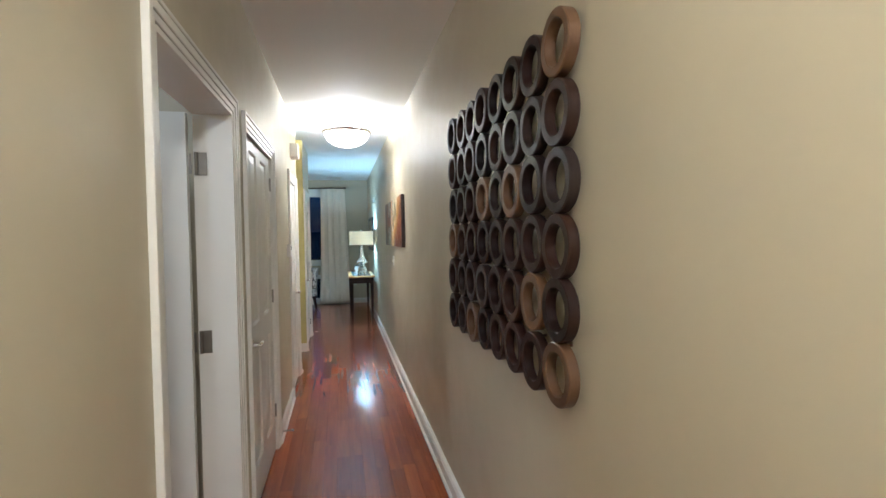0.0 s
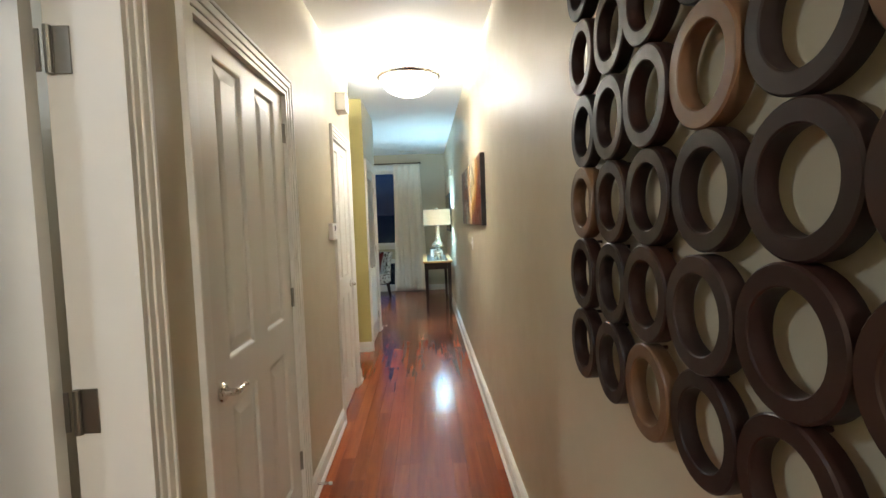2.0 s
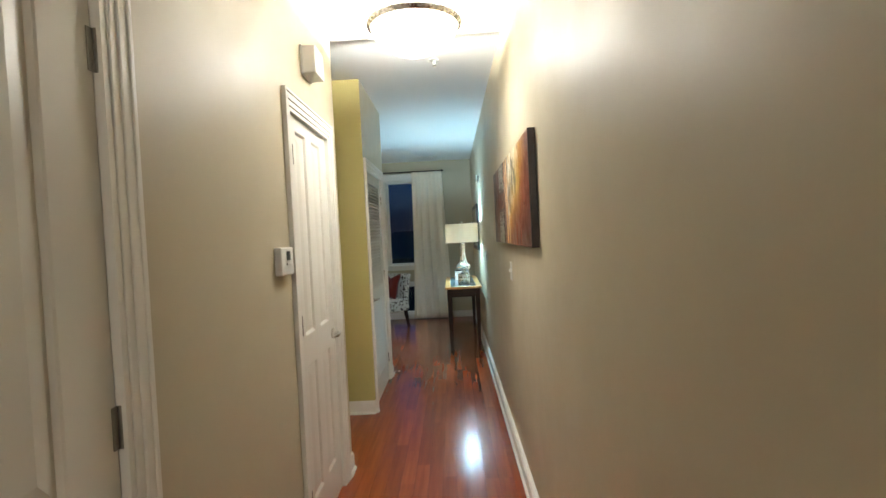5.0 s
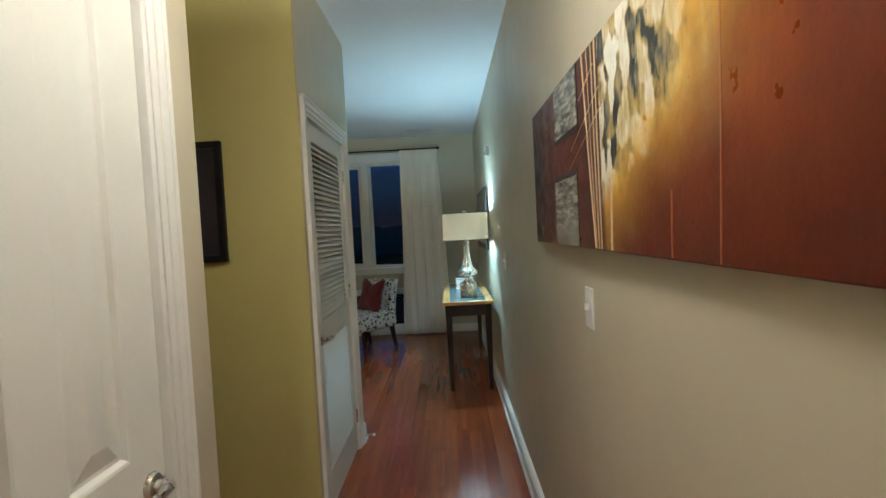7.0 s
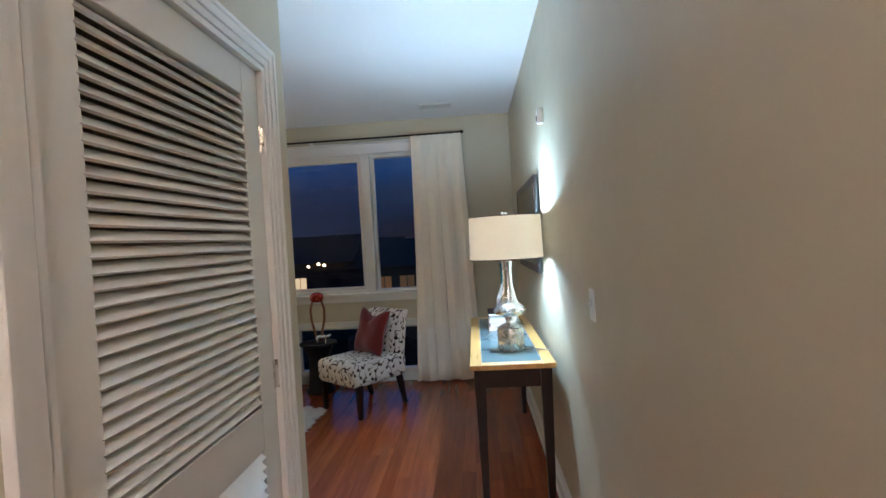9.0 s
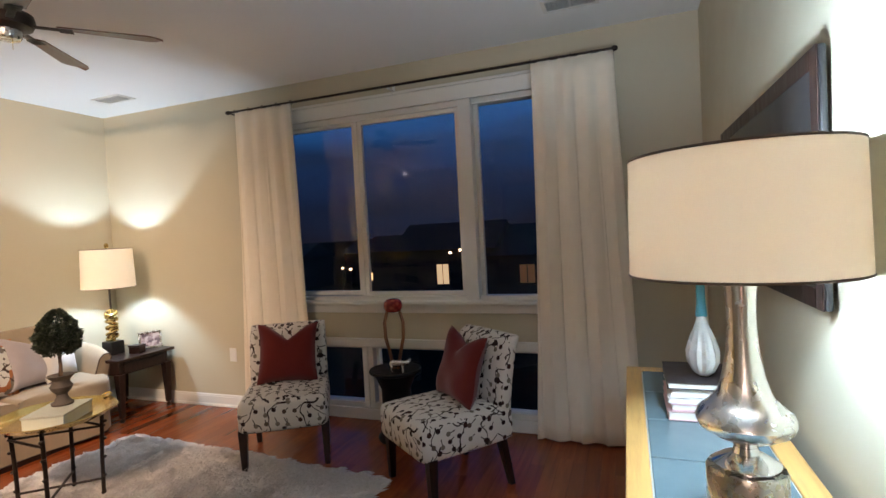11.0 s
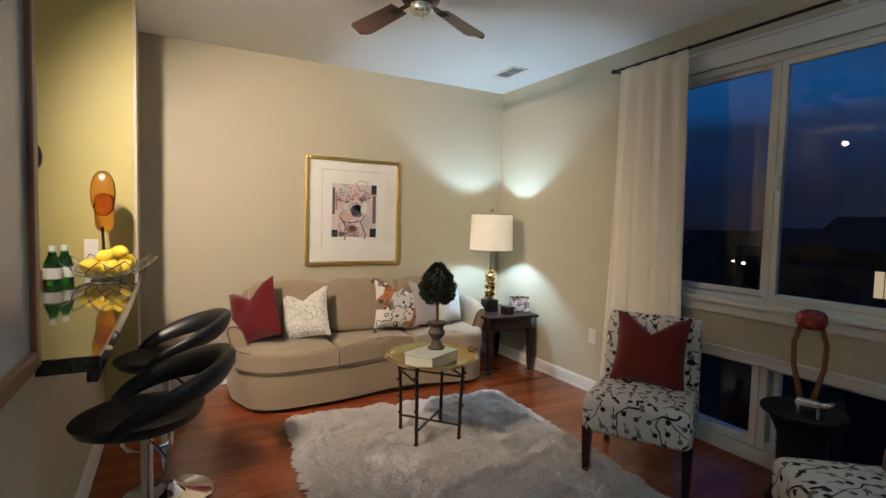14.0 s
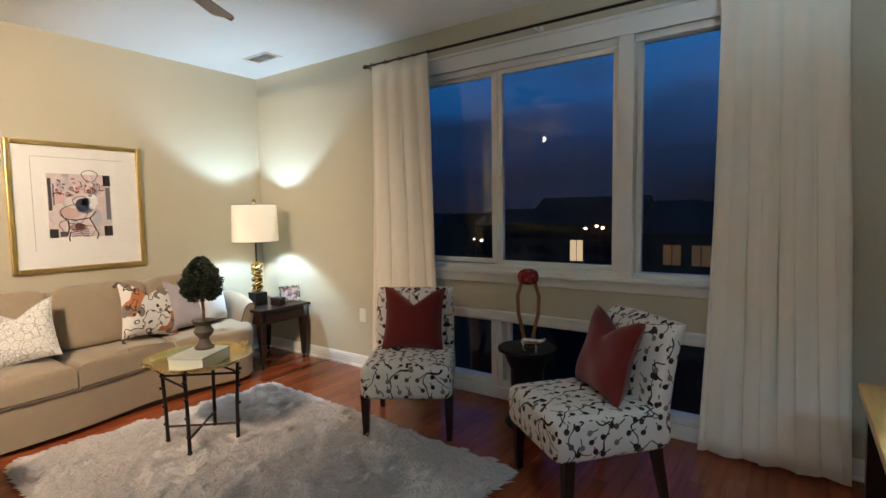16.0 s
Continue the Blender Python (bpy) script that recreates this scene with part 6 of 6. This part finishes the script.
# ---- black pedestal table with sculpture ----
pd = thing("pedestal_table", "round black pedestal table between the chairs", "side table", pose(-1.486, 10.835, 0))
M_JET = plain("matt black lacquer", (0.005, 0.005, 0.006), 0.55, 0, 0.2, 8, 0, 0.3)
part("top", turned([(0.0, 0.475), (0.168, 0.475), (0.184, 0.482), (0.188, 0.492), (0.183, 0.502), (0.0, 0.504)], 40), M_JET, pd, "", True)
part("pedestal", turned([(0.0, 0.0), (0.14, 0.0), (0.145, 0.02), (0.125, 0.05), (0.105, 0.20), (0.105, 0.36), (0.135, 0.43), (0.155, 0.475), (0.0, 0.475)], 36), M_JET, pd, "", True)
sl = thing("sculpture", "wooden loop sculpture topped by a red glass ball", "sculpture", pose(-1.470, 10.82, 0.5045, 0, 0, 20))
M_LOOP = wood("warm brown wood", (0.10, 0.035, 0.015), (0.24, 0.09, 0.04), 0.35, "z")
part("loop", bar([(0.015, 0, 0.0), (0.035, 0, 0.10), (0.062, 0, 0.22), (0.066, 0, 0.33), (0.045, 0, 0.41), (0.0, 0, 0.44), (-0.045, 0, 0.41), (-0.066, 0, 0.33), (-0.062, 0, 0.22), (-0.035, 0, 0.10), (-0.015, 0, 0.0)], 0.0125, 10), M_LOOP, sl, "bent brown wooden loop", True)
n = Nodes("mottled red glass", (0.4, 0.03, 0.02), 0.15)
n.color(n.ramp(n.voronoi(30), (0.0, (0.55, 0.10, 0.05)), (0.5, (0.30, 0.02, 0.015)), (1.0, (0.10, 0.008, 0.008))))
bm = bmesh.new()
puff(bm, 0.066, 0.060, 0.050, 0.8, 0.85, 28, 16, pose(0, 0, 0.452))
part("ball", bm, n.m, sl, "mottled red glass ball", True)
fg = thing("figurine", "small silver bull figurine on the pedestal table", "figurine", pose(-1.42, 10.735, 0.5045, 0, 0, 15))
bm = bmesh.new()
puff(bm, 0.055, 0.022, 0.022, 0.7, 0.7, 20, 12, pose(0, 0, 0.062))
puff(bm, 0.020, 0.015, 0.015, 0.8, 0.8, 14, 10, pose(0.066, 0, 0.066))
for x in (-0.04, 0.04):
    for y in (-0.013, 0.013):
        tube(bm, [(x, y, 0.0), (x, y, 0.05)], 0.006, 6)
for y in (-0.01, 0.01):
    tube(bm, [(0.07, y, 0.075), (0.085, y * 1.9, 0.082), (0.098, y * 2.0, 0.080)], 0.003, 5)
part("bull", bm, M_SILVER, fg, "", True)

# ---- breakfast bar ----
bt = thing("bar_counter", "polished dark granite breakfast bar top", "countertop", pose(0, 0, 0))
part("slab", boxes((-3.995, CX + 0.012, 7.42, 7.905, 1.012, 1.050), bevel=0.004), M_GRANITE, bt)
part("edge_strip", boxes((-3.99, CX + 0.006, 7.875, 7.899, 0.985, 1.0115), bevel=0.003), M_GRANITE, bt)
bw = thing("fruit_bowl", "twisted wire bowl heaped with yellow lemons", "fruit bowl", pose(-3.24, 7.755, 1.0505))
basket = part("basket", bar([(0.075 * math.cos(a), 0.075 * math.sin(a), 0.018) for a in [2 * math.pi * k / 24 for k in range(24)]], 0.004, 6, True), M_CHROME, bw, "twisted chrome wire basket", True)
part("foot_ring", bar([(0.065 * math.cos(a), 0.065 * math.sin(a), 0.004) for a in [2 * math.pi * k / 24 for k in range(24)]], 0.004, 6, True), M_CHROME, basket, "", True)
for k in range(3):
    a = 2 * math.pi * k / 3
    part("foot", bar([(0.065 * math.cos(a), 0.065 * math.sin(a), 0.004), (0.075 * math.cos(a), 0.075 * math.sin(a), 0.018)], 0.003, 5), M_CHROME, basket)
for k in range(14):
    for way in (-1, 1):
        pts = []
        for q in range(10):
            u = q / 9
            a = 2 * math.pi * k / 14 + way * 0.9 * u
            r = 0.075 + 0.225 * u ** 0.9
            pts.append((r * math.cos(a), r * 0.78 * math.sin(a), 0.018 + 0.095 * u ** 1.7))
        part("wire", bar(pts, 0.0028, 5), M_CHROME, basket, "", True)
M_LEMON = plain("lemon peel", (0.72, 0.50, 0.03), 0.45, 0, 0.12, 30, 0.4)
rr = random.Random(3)
lm = None
for k, (x, y, z) in enumerate(((-0.09, 0.0, 0.062), (-0.02, -0.05, 0.058), (0.06, 0.0, 0.06), (0.0, 0.055, 0.06), (0.11, 0.03, 0.07), (-0.10, 0.06, 0.075), (-0.05, 0.01, 0.105), (0.03, 0.0, 0.108), (0.085, -0.04, 0.075), (-0.03, 0.04, 0.125))):
    if lm is None:
        ob = part("lemon", turned([(0.0, -0.050), (0.007, -0.046), (0.012, -0.039), (0.029, -0.024), (0.037, 0.0), (0.029, 0.024), (0.012, 0.039), (0.006, 0.047), (0.0, 0.049)], 18), M_LEMON, None, "", True)
        lm = ob.data
    else:
        ob = new("lemon", lm)
    ob.matrix_basis = pose(-3.24 + x * 1.4, 7.755 + y * 1.4, 1.0505 + z * 1.1, 90 + rr.uniform(-30, 30), 0, rr.uniform(0, 180))
    tagged(ob, "ripe yellow lemon heaped in the wire bowl", "lemon", "lemons in the bowl")
for x, y, lean in ((-3.06, 7.565, 0), (-3.13, 7.60, 0)):
    bo = thing("bottle", "green glass water bottle with pale label", "bottle", pose(x, y, 1.0505), "green bottles")
    part("glass", turned([(0.0, 0.001), (0.034, 0.001), (0.036, 0.008), (0.036, 0.085), (0.030, 0.110), (0.017, 0.140), (0.014, 0.165), (0.0, 0.166)], 24), M_BOTTLE, bo, "green glass bottle", True)
    part("label", turned([(0.0366, 0.030), (0.0366, 0.080)], 24, None, False), M_PLASTIC, bo, "pale oval label")
    part("cap", turned([(0.015, 0.150), (0.0155, 0.182), (0.0, 0.183)], 16), M_PLASTIC, bo, "white foil cap", True)
sf = thing("glass_sculpture", "amber glass face on a dark stand", "sculpture", pose(-3.665, 7.70, 1.0505))
part("stand", bar([(0, 0, 0.008), (0, 0, 0.12), (0.0, -0.004, 0.26)], 0.008, 8), M_IRON, sf, "thin dark stand", True)
part("foot", turned([(0.0, 0.0), (0.06, 0.0), (0.058, 0.010), (0.0, 0.012)], 24), M_IRON, sf, "", True)
bm = bmesh.new()
puff(bm, 0.028, 0.062, 0.13, 0.9, 0.8, 24, 18, pose(0, 0, 0.45))
puff(bm, 0.026, 0.050, 0.11, 0.6, 0.6, 20, 14, pose(0, 0.006, 0.34))
puff(bm, 0.020, 0.012, 0.035, 0.8, 0.8, 12, 10, pose(0.026, 0.004, 0.40))
part("face", bm, M_AMBER, sf, "amber glass face shape", True)
wb2 = thing("wooden_block", "small brown wooden block on the bar", "block", pose(-3.30, 7.47, 1.0505))
part("block", boxes((-0.06, 0.06, -0.035, 0.035, 0, 0.055), bevel=0.005), M_LOOP, wb2)
# melting clock on the kitchen wall
ck = thing("wall_clock", "drooping white wall clock with dark rim", "clock", pose(-3.999, 7.255, 1.80))
out = []
for k in range(56):
    a = 2 * math.pi * k / 56
    swell = 1.0 + 0.42 * math.exp(-((a - 5.6) / 0.62) ** 2) - 0.20 * math.exp(-((a - 0.15) / 0.42) ** 2) - 0.20 * math.exp(-((a - 6.43) / 0.30) ** 2)
    out.append((0.090 * swell * math.cos(a), 0.215 * (0.93 + 0.07 * swell) * math.sin(a)))
bm = bmesh.new()
f0 = [bm.verts.new((0.001, y, z)) for y, z in out]
f1 = [bm.verts.new((0.024, y, z)) for y, z in out]
f2 = [bm.verts.new((0.028, y * 0.86, z * 0.9)) for y, z in out]
f3 = [bm.verts.new((0.020, y * 0.82, z * 0.87)) for y, z in out]
for a, b in ((f0, f1), (f1, f2), (f2, f3)):
    for k in range(56):
        bm.faces.new((a[k], a[(k + 1) % 56], b[(k + 1) % 56], b[k]))
bm.faces.new(f0)
part("rim", bm, M_DARKWOOD, ck, "dark rim", True)
bm = bmesh.new()
bm.faces.new([bm.verts.new((0.0195, y * 0.84, z * 0.885)) for y, z in out])
part("dial", bm, plain("white dial", (0.66, 0.62, 0.58), 0.35, 0, 0.1), ck, "white dial")
bm = bmesh.new()
for k in range(12):
    a = 2 * math.pi * k / 12
    y, z = out[int(56 * k / 12)]
    tube(bm, [(0.021, y * 0.66, z * 0.70), (0.021, y * 0.76, z * 0.80)], 0.004, 5)
part("marks", bm, M_INK, ck, "dark hour marks")
part("hour_pointer", bar([(0.0225, 0, -0.03), (0.0225, 0.035, 0.01)], 0.004, 5), M_INK, ck)
part("minute_pointer", bar([(0.0235, 0, -0.03), (0.0235, -0.02, 0.06)], 0.003, 5), M_INK, ck)
# framed picture on the pier
pp = thing("framed_print", "pale print in a brown wooden frame", "framed picture", pose(-1.53, 7.78, 1.06))
part("frame", boxes((0, 0.04, 0, 0.028, 0, 1.05), (0.60, 0.64, 0, 0.028, 0, 1.05), (0.04, 0.60, 0, 0.028, 0, 0.04), (0.04, 0.60, 0, 0.028, 1.01, 1.05), bevel=0.004), M_LOOP, pp, "brown wooden frame")
part("print", boxes((0.04, 0.60, 0.006, 0.016, 0.04, 1.01)), plain("pale blue grey print", (0.34, 0.38, 0.40), 0.2, 0, 0.25, 5), pp, "pale blue-grey print")


# ---- bar stools ----
def bar_stool(m):
    """Origin on the floor; the back rises on the local +y side."""
    s = thing("bar_stool", "black leather swivel bar stool with chrome base", "bar stool", m, "bar stools")
    part("base", turned([(0.0, 0.0), (0.205, 0.0), (0.205, 0.006), (0.19, 0.012), (0.10, 0.028), (0.045, 0.055), (0.030, 0.075), (0.0, 0.076)], 48), M_CHROME, s, "round chrome base", True)
    part("column", turned([(0.029, 0.07), (0.029, 0.36), (0.024, 0.365), (0.019, 0.37), (0.019, 0.640), (0.0, 0.641)], 24), M_CHROME, s, "chrome gas-lift column", True)
    part("foot_rest", bar([(0.029 * math.cos(0), 0.0, 0.30), (0.10, -0.02, 0.30), (0.13, -0.10, 0.30), (0.09, -0.17, 0.30), (0.0, -0.19, 0.30), (-0.09, -0.17, 0.30), (-0.13, -0.10, 0.30), (-0.10, -0.02, 0.30), (-0.029, 0, 0.30)], 0.010, 8), M_CHROME, s, "chrome foot rest", True)
    part("lift_lever", bar([(0.02, 0, 0.615), (0.10, 0.03, 0.61), (0.16, 0.05, 0.595)], 0.005, 6), M_CHROME, s, "", True)
    bm = bmesh.new()
    nr, ns = 10, 44
    rows = []
    for side in (1, -1):
        for i in range(nr + 1):
            u = (i if side == 1 else nr - i) / nr
            row = []
            for k in range(ns):
                a = 2 * math.pi * k / ns
                x, y = 0.188 * u * math.cos(a), 0.205 * u * math.sin(a) - 0.02
                z = 0.678 + 0.035 * u ** 2 + 0.10 * max(0, y) ** 1.3
                z += (0.012 if side == 1 else -0.040) * (1 - u ** 6) ** 0.5
                z -= 0.12 * max(0.0, -y - 0.10)
                row.append(bm.verts.new((x, y, z)))
            rows.append(row)
    for a, b in zip(rows, rows[1:]):
        for k in range(ns):
            bm.faces.new((a[k], a[(k + 1) % ns], b[(k + 1) % ns], b[k]))
    bmesh.ops.remove_doubles(bm, verts=bm.verts, dist=1e-5)
    part("seat", bm, M_LEATHER, s, "black leather seat", True)
    bm = bmesh.new()
    n, mm = 36, 16
    rows = []
    for i in range(n + 1):
        v = i / n
        a = math.pi * (-0.16 + 1.32 * v)
        w = math.sin(math.pi * v)
        cx, cy = 0.190 * math.cos(a), 0.190 * math.sin(a) * 1.05
        cz = 0.700 + 0.152 * w ** 0.75
        cy += 0.05 * w
        hh, th = 0.026 + 0.036 * w, 0.022 + 0.010 * w
        rad = Vector((math.cos(a), math.sin(a), 0))
        upv = (Vector((0, 0, 1)) + rad * 0.35).normalized()
        rows.append([bm.verts.new(Vector((cx, cy, cz)) + rad * th * math.cos(2 * math.pi * k / mm) + upv * hh * math.sin(2 * math.pi * k / mm)) for k in range(mm)])
    for a, b in zip(rows, rows[1:]):
        for k in range(mm):
            bm.faces.new((a[k], a[(k + 1) % mm], b[(k + 1) % mm], b[k]))
    bm.faces.new(rows[0]), bm.faces.new(rows[-1])
    part("backrest", bm, M_LEATHER, s, "curved black leather backrest", True)
    return s


st1 = bar_stool(pose(-2.93, 8.03, 0, 0, 0, 8))
st2 = copy_thing(st1, pose(-2.16, 7.975, 0, 0, 0, 4))

# ---- kitchen and entry ceiling lights, track light ----
for x, y, z in ((-3.62, 6.45, TOP), (0.05, -0.9, HALL_TOP)):
    kl = thing("flush_light", "round white flush ceiling light", "ceiling lamp", pose(x, y, z))
    part("plate", turned([(0.0, -0.001), (0.11, -0.001), (0.11, -0.02), (0.10, -0.03), (0.0, -0.03)], 32), M_NICKEL, kl, "", True)

# track light over the breakfast bar, two heads turned to the sofa
tk = thing("track_light", "white ceiling track with two small spot heads", "track light", pose(-2.04, 7.38, TOP))
part("track", boxes((-0.35, 0.35, -0.018, 0.018, -0.022, -0.001), bevel=0.003), M_PLASTIC, tk)
for x in (-2.18, -1.90):
    head = look((x, 7.38, 2.600), (x - 2.35, 9.45, 1.00))
    hd = part("head", turned([(0.0, 0.075), (0.020, 0.072), (0.026, 0.05), (0.034, -0.020), (0.036, -0.03), (0.032, -0.03), (0.030, -0.018), (0.0, -0.016)], 24, pose(2.04, -7.38, -TOP) @ head), M_PLASTIC, tk, "", True)
    part("lens", turned([(0.0, -0.020), (0.028, -0.020)], 20, pose(2.04, -7.38, -TOP) @ head, False), glowing("lit spot lens", (1.0, 0.9, 0.7), 6.0), hd, "lit glass lens")
    part("stem", bar([(x + 2.04, 0.0, -0.02), (x + 2.04, 0.0, 2.615 - TOP)], 0.007, 8), M_PLASTIC, tk)

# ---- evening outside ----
# Evening darkness is put into the near-black colours of ground and houses.
M_NIGHT = plain("ground darkened for evening", (0.016, 0.014, 0.011), 0.95, 0, 0.3, 0.2, 0, 0.0)
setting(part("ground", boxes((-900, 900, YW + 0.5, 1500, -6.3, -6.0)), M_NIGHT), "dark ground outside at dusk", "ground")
M_BRICKFAR = plain("dusk-darkened brick house wall", (0.030, 0.022, 0.018), 0.9, 0, 0.3, 1.0)
M_ROOFFAR = plain("dusk-darkened roof", (0.010, 0.010, 0.012), 0.9, 0, 0.3, 1.0)
# Glow standing in for a lamp-lit amber facade, put on two panes.
M_FACADEGLOW = glowing("amber lit facade glow", (1.0, 0.45, 0.12), 0.03)
M_WINDOWBRIGHT = glowing("bright far window", (1.0, 0.78, 0.40), 0.6)


def house(x, y, w, d, h, across, lit, half=0.5, tall=1.2, glow=M_WINDOWLIT, label="dark far house with a gabled roof at dusk"):
    """A gabled house on the far ground with two rows of windows; lit: the (row, column) that glow."""
    hs = thing("house", label, "house", pose(x, y, -6.0), "far houses")
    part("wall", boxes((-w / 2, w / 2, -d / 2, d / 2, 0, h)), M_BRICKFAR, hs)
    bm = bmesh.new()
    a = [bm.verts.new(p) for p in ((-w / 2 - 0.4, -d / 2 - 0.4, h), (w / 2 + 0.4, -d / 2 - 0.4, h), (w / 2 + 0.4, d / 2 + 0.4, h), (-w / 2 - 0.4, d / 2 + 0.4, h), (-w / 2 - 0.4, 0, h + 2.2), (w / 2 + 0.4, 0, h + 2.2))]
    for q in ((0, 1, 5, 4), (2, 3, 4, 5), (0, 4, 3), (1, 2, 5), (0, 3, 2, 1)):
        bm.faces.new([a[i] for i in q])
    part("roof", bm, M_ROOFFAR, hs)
    for j in range(2):
        for q in range(across):
            wx, wz = -w / 2 + w * (q + 0.5) / across, 1.2 + 2.2 * j
            on = (j, q) in lit
            win_far = part("window", boxes((wx - half, wx + half, -d / 2 - 0.03, -d / 2, wz, wz + tall)), M_ROOFFAR, hs, "lit window" if on else "dark window")
            e = 0.06
            part("pane", boxes((wx - half + e, wx - 0.03, -d / 2 - 0.05, -d / 2 - 0.031, wz + e, wz + tall - e), (wx + 0.03, wx + half - e, -d / 2 - 0.05, -d / 2 - 0.031, wz + e, wz + tall - e)), glow if on else M_JET, win_far)
    return hs


rr = random.Random(21)
for k in range(15):
    x, y = -78 + 9.2 * k + rr.uniform(-2, 2), 66 + rr.uniform(0, 26)
    w, d, h = rr.uniform(7, 10), rr.uniform(8, 11), rr.uniform(4.8, 6.4)
    house(x, y, w, d, h, 3, [(j, q) for j in range(2) for q in range(3) if rr.random() < 0.05])
house(-13.8, 49.0, 8.1, 8.0, 6.2, 3, [(1, 1)], 0.55, 1.7, M_WINDOWBRIGHT, "dark far house with one bright window")
house(-6.15, 49.5, 7.2, 9.0, 5.6, 4, [(1, 1), (1, 2)], 0.62, 1.5, M_FACADEGLOW, "dark far house, amber-lit facade shown as two glowing panes")
M_STREETLIGHT = glowing("street lamp glow", (1.0, 0.78, 0.48), 6)
for x, y, h in ((-12.75, 44.0, 5.9), (-11.5, 44.0, 5.95), (-12.1, 44.5, 6.05), (-21.9, 44.5, 4.8), (-31.0, 58.0, 4.0), (3.0, 60.0, 4.2)):
    sl2 = thing("street_lamp", "lit street lamp on a thin dark post", "street lamp", pose(x, y, -6.0), "street lamps")
    part("post", turned([(0.09, 0), (0.06, h)], 8), M_JET, sl2)
    bm = bmesh.new()
    puff(bm, 0.11, 0.11, 0.09, 0.8, 0.8, 12, 8, pose(0, 0, h + 0.08))
    part("lantern", bm, M_STREETLIGHT, sl2, "glowing lantern")

# ---- floorboards ----
BW = 0.0825
rr = random.Random(8)
lengths = (0.45, 0.70, 0.95, 1.20)
board_mesh = {}


def board_data(l):
    if l not in board_mesh:
        bm = boxes((0.0001, BW - 0.0001, 0.0002, l - 0.0002, -0.012, 0.0))
        for v in bm.verts:
            if v.co.z > -0.001:
                v.co.x += 0.0003 if v.co.x < BW / 2 else -0.0003
        me = bpy.data.meshes.new("board")
        bm.to_mesh(me)
        bm.free()
        me.materials.append(M_BOARD)
        board_mesh[l] = me
    return board_mesh[l]


verts, faces = [], []
singles = 0


def lay(x, y, l, single):
    global singles
    if single and singles < 300:
        o = new("board", board_data(l))
        o.parent = floor
        o.location = (x, y, 0)
        singles += 1
        return
    i = len(verts)
    for dx, dz in ((0.0001, -0.012), (BW - 0.0001, -0.012), (BW - 0.0004, 0.0), (0.0004, 0.0)):
        verts.extend(((x + dx, y + 0.0002, dz), (x + dx, y + l - 0.0002, dz)))
    faces.extend(((i, i + 2, i + 3, i + 1), (i + 2, i + 4, i + 5, i + 3), (i + 4, i + 6, i + 7, i + 5), (i + 6, i, i + 1, i + 7), (i, i + 6, i + 4, i + 2), (i + 1, i + 3, i + 5, i + 7)))


ncol = int((RX - XW) / BW) + 2
for c in range(ncol):
    x = RX - (c + 1) * BW
    hall = x > LX - 0.1
    y = Y0 if hall or x > -3.5 else 5.40
    l = rr.uniform(0.2, 1.1)
    first = True
    while y < YW - 0.02 and x + BW > XW:
        if not first:
            l = rr.choice(lengths)
        cut = y + l > YW
        l = min(l, YW - y)
        lay(x, y, l, hall and not first and not cut and -0.5 < y < 9.6)
        first = False
        y += l
me = bpy.data.meshes.new("boards")
me.from_pydata(verts, [], faces)
me.materials.append(M_BOARDS)
bo2 = tagged(new("boards", me), "", "", "", "stuff")
bo2.parent = floor
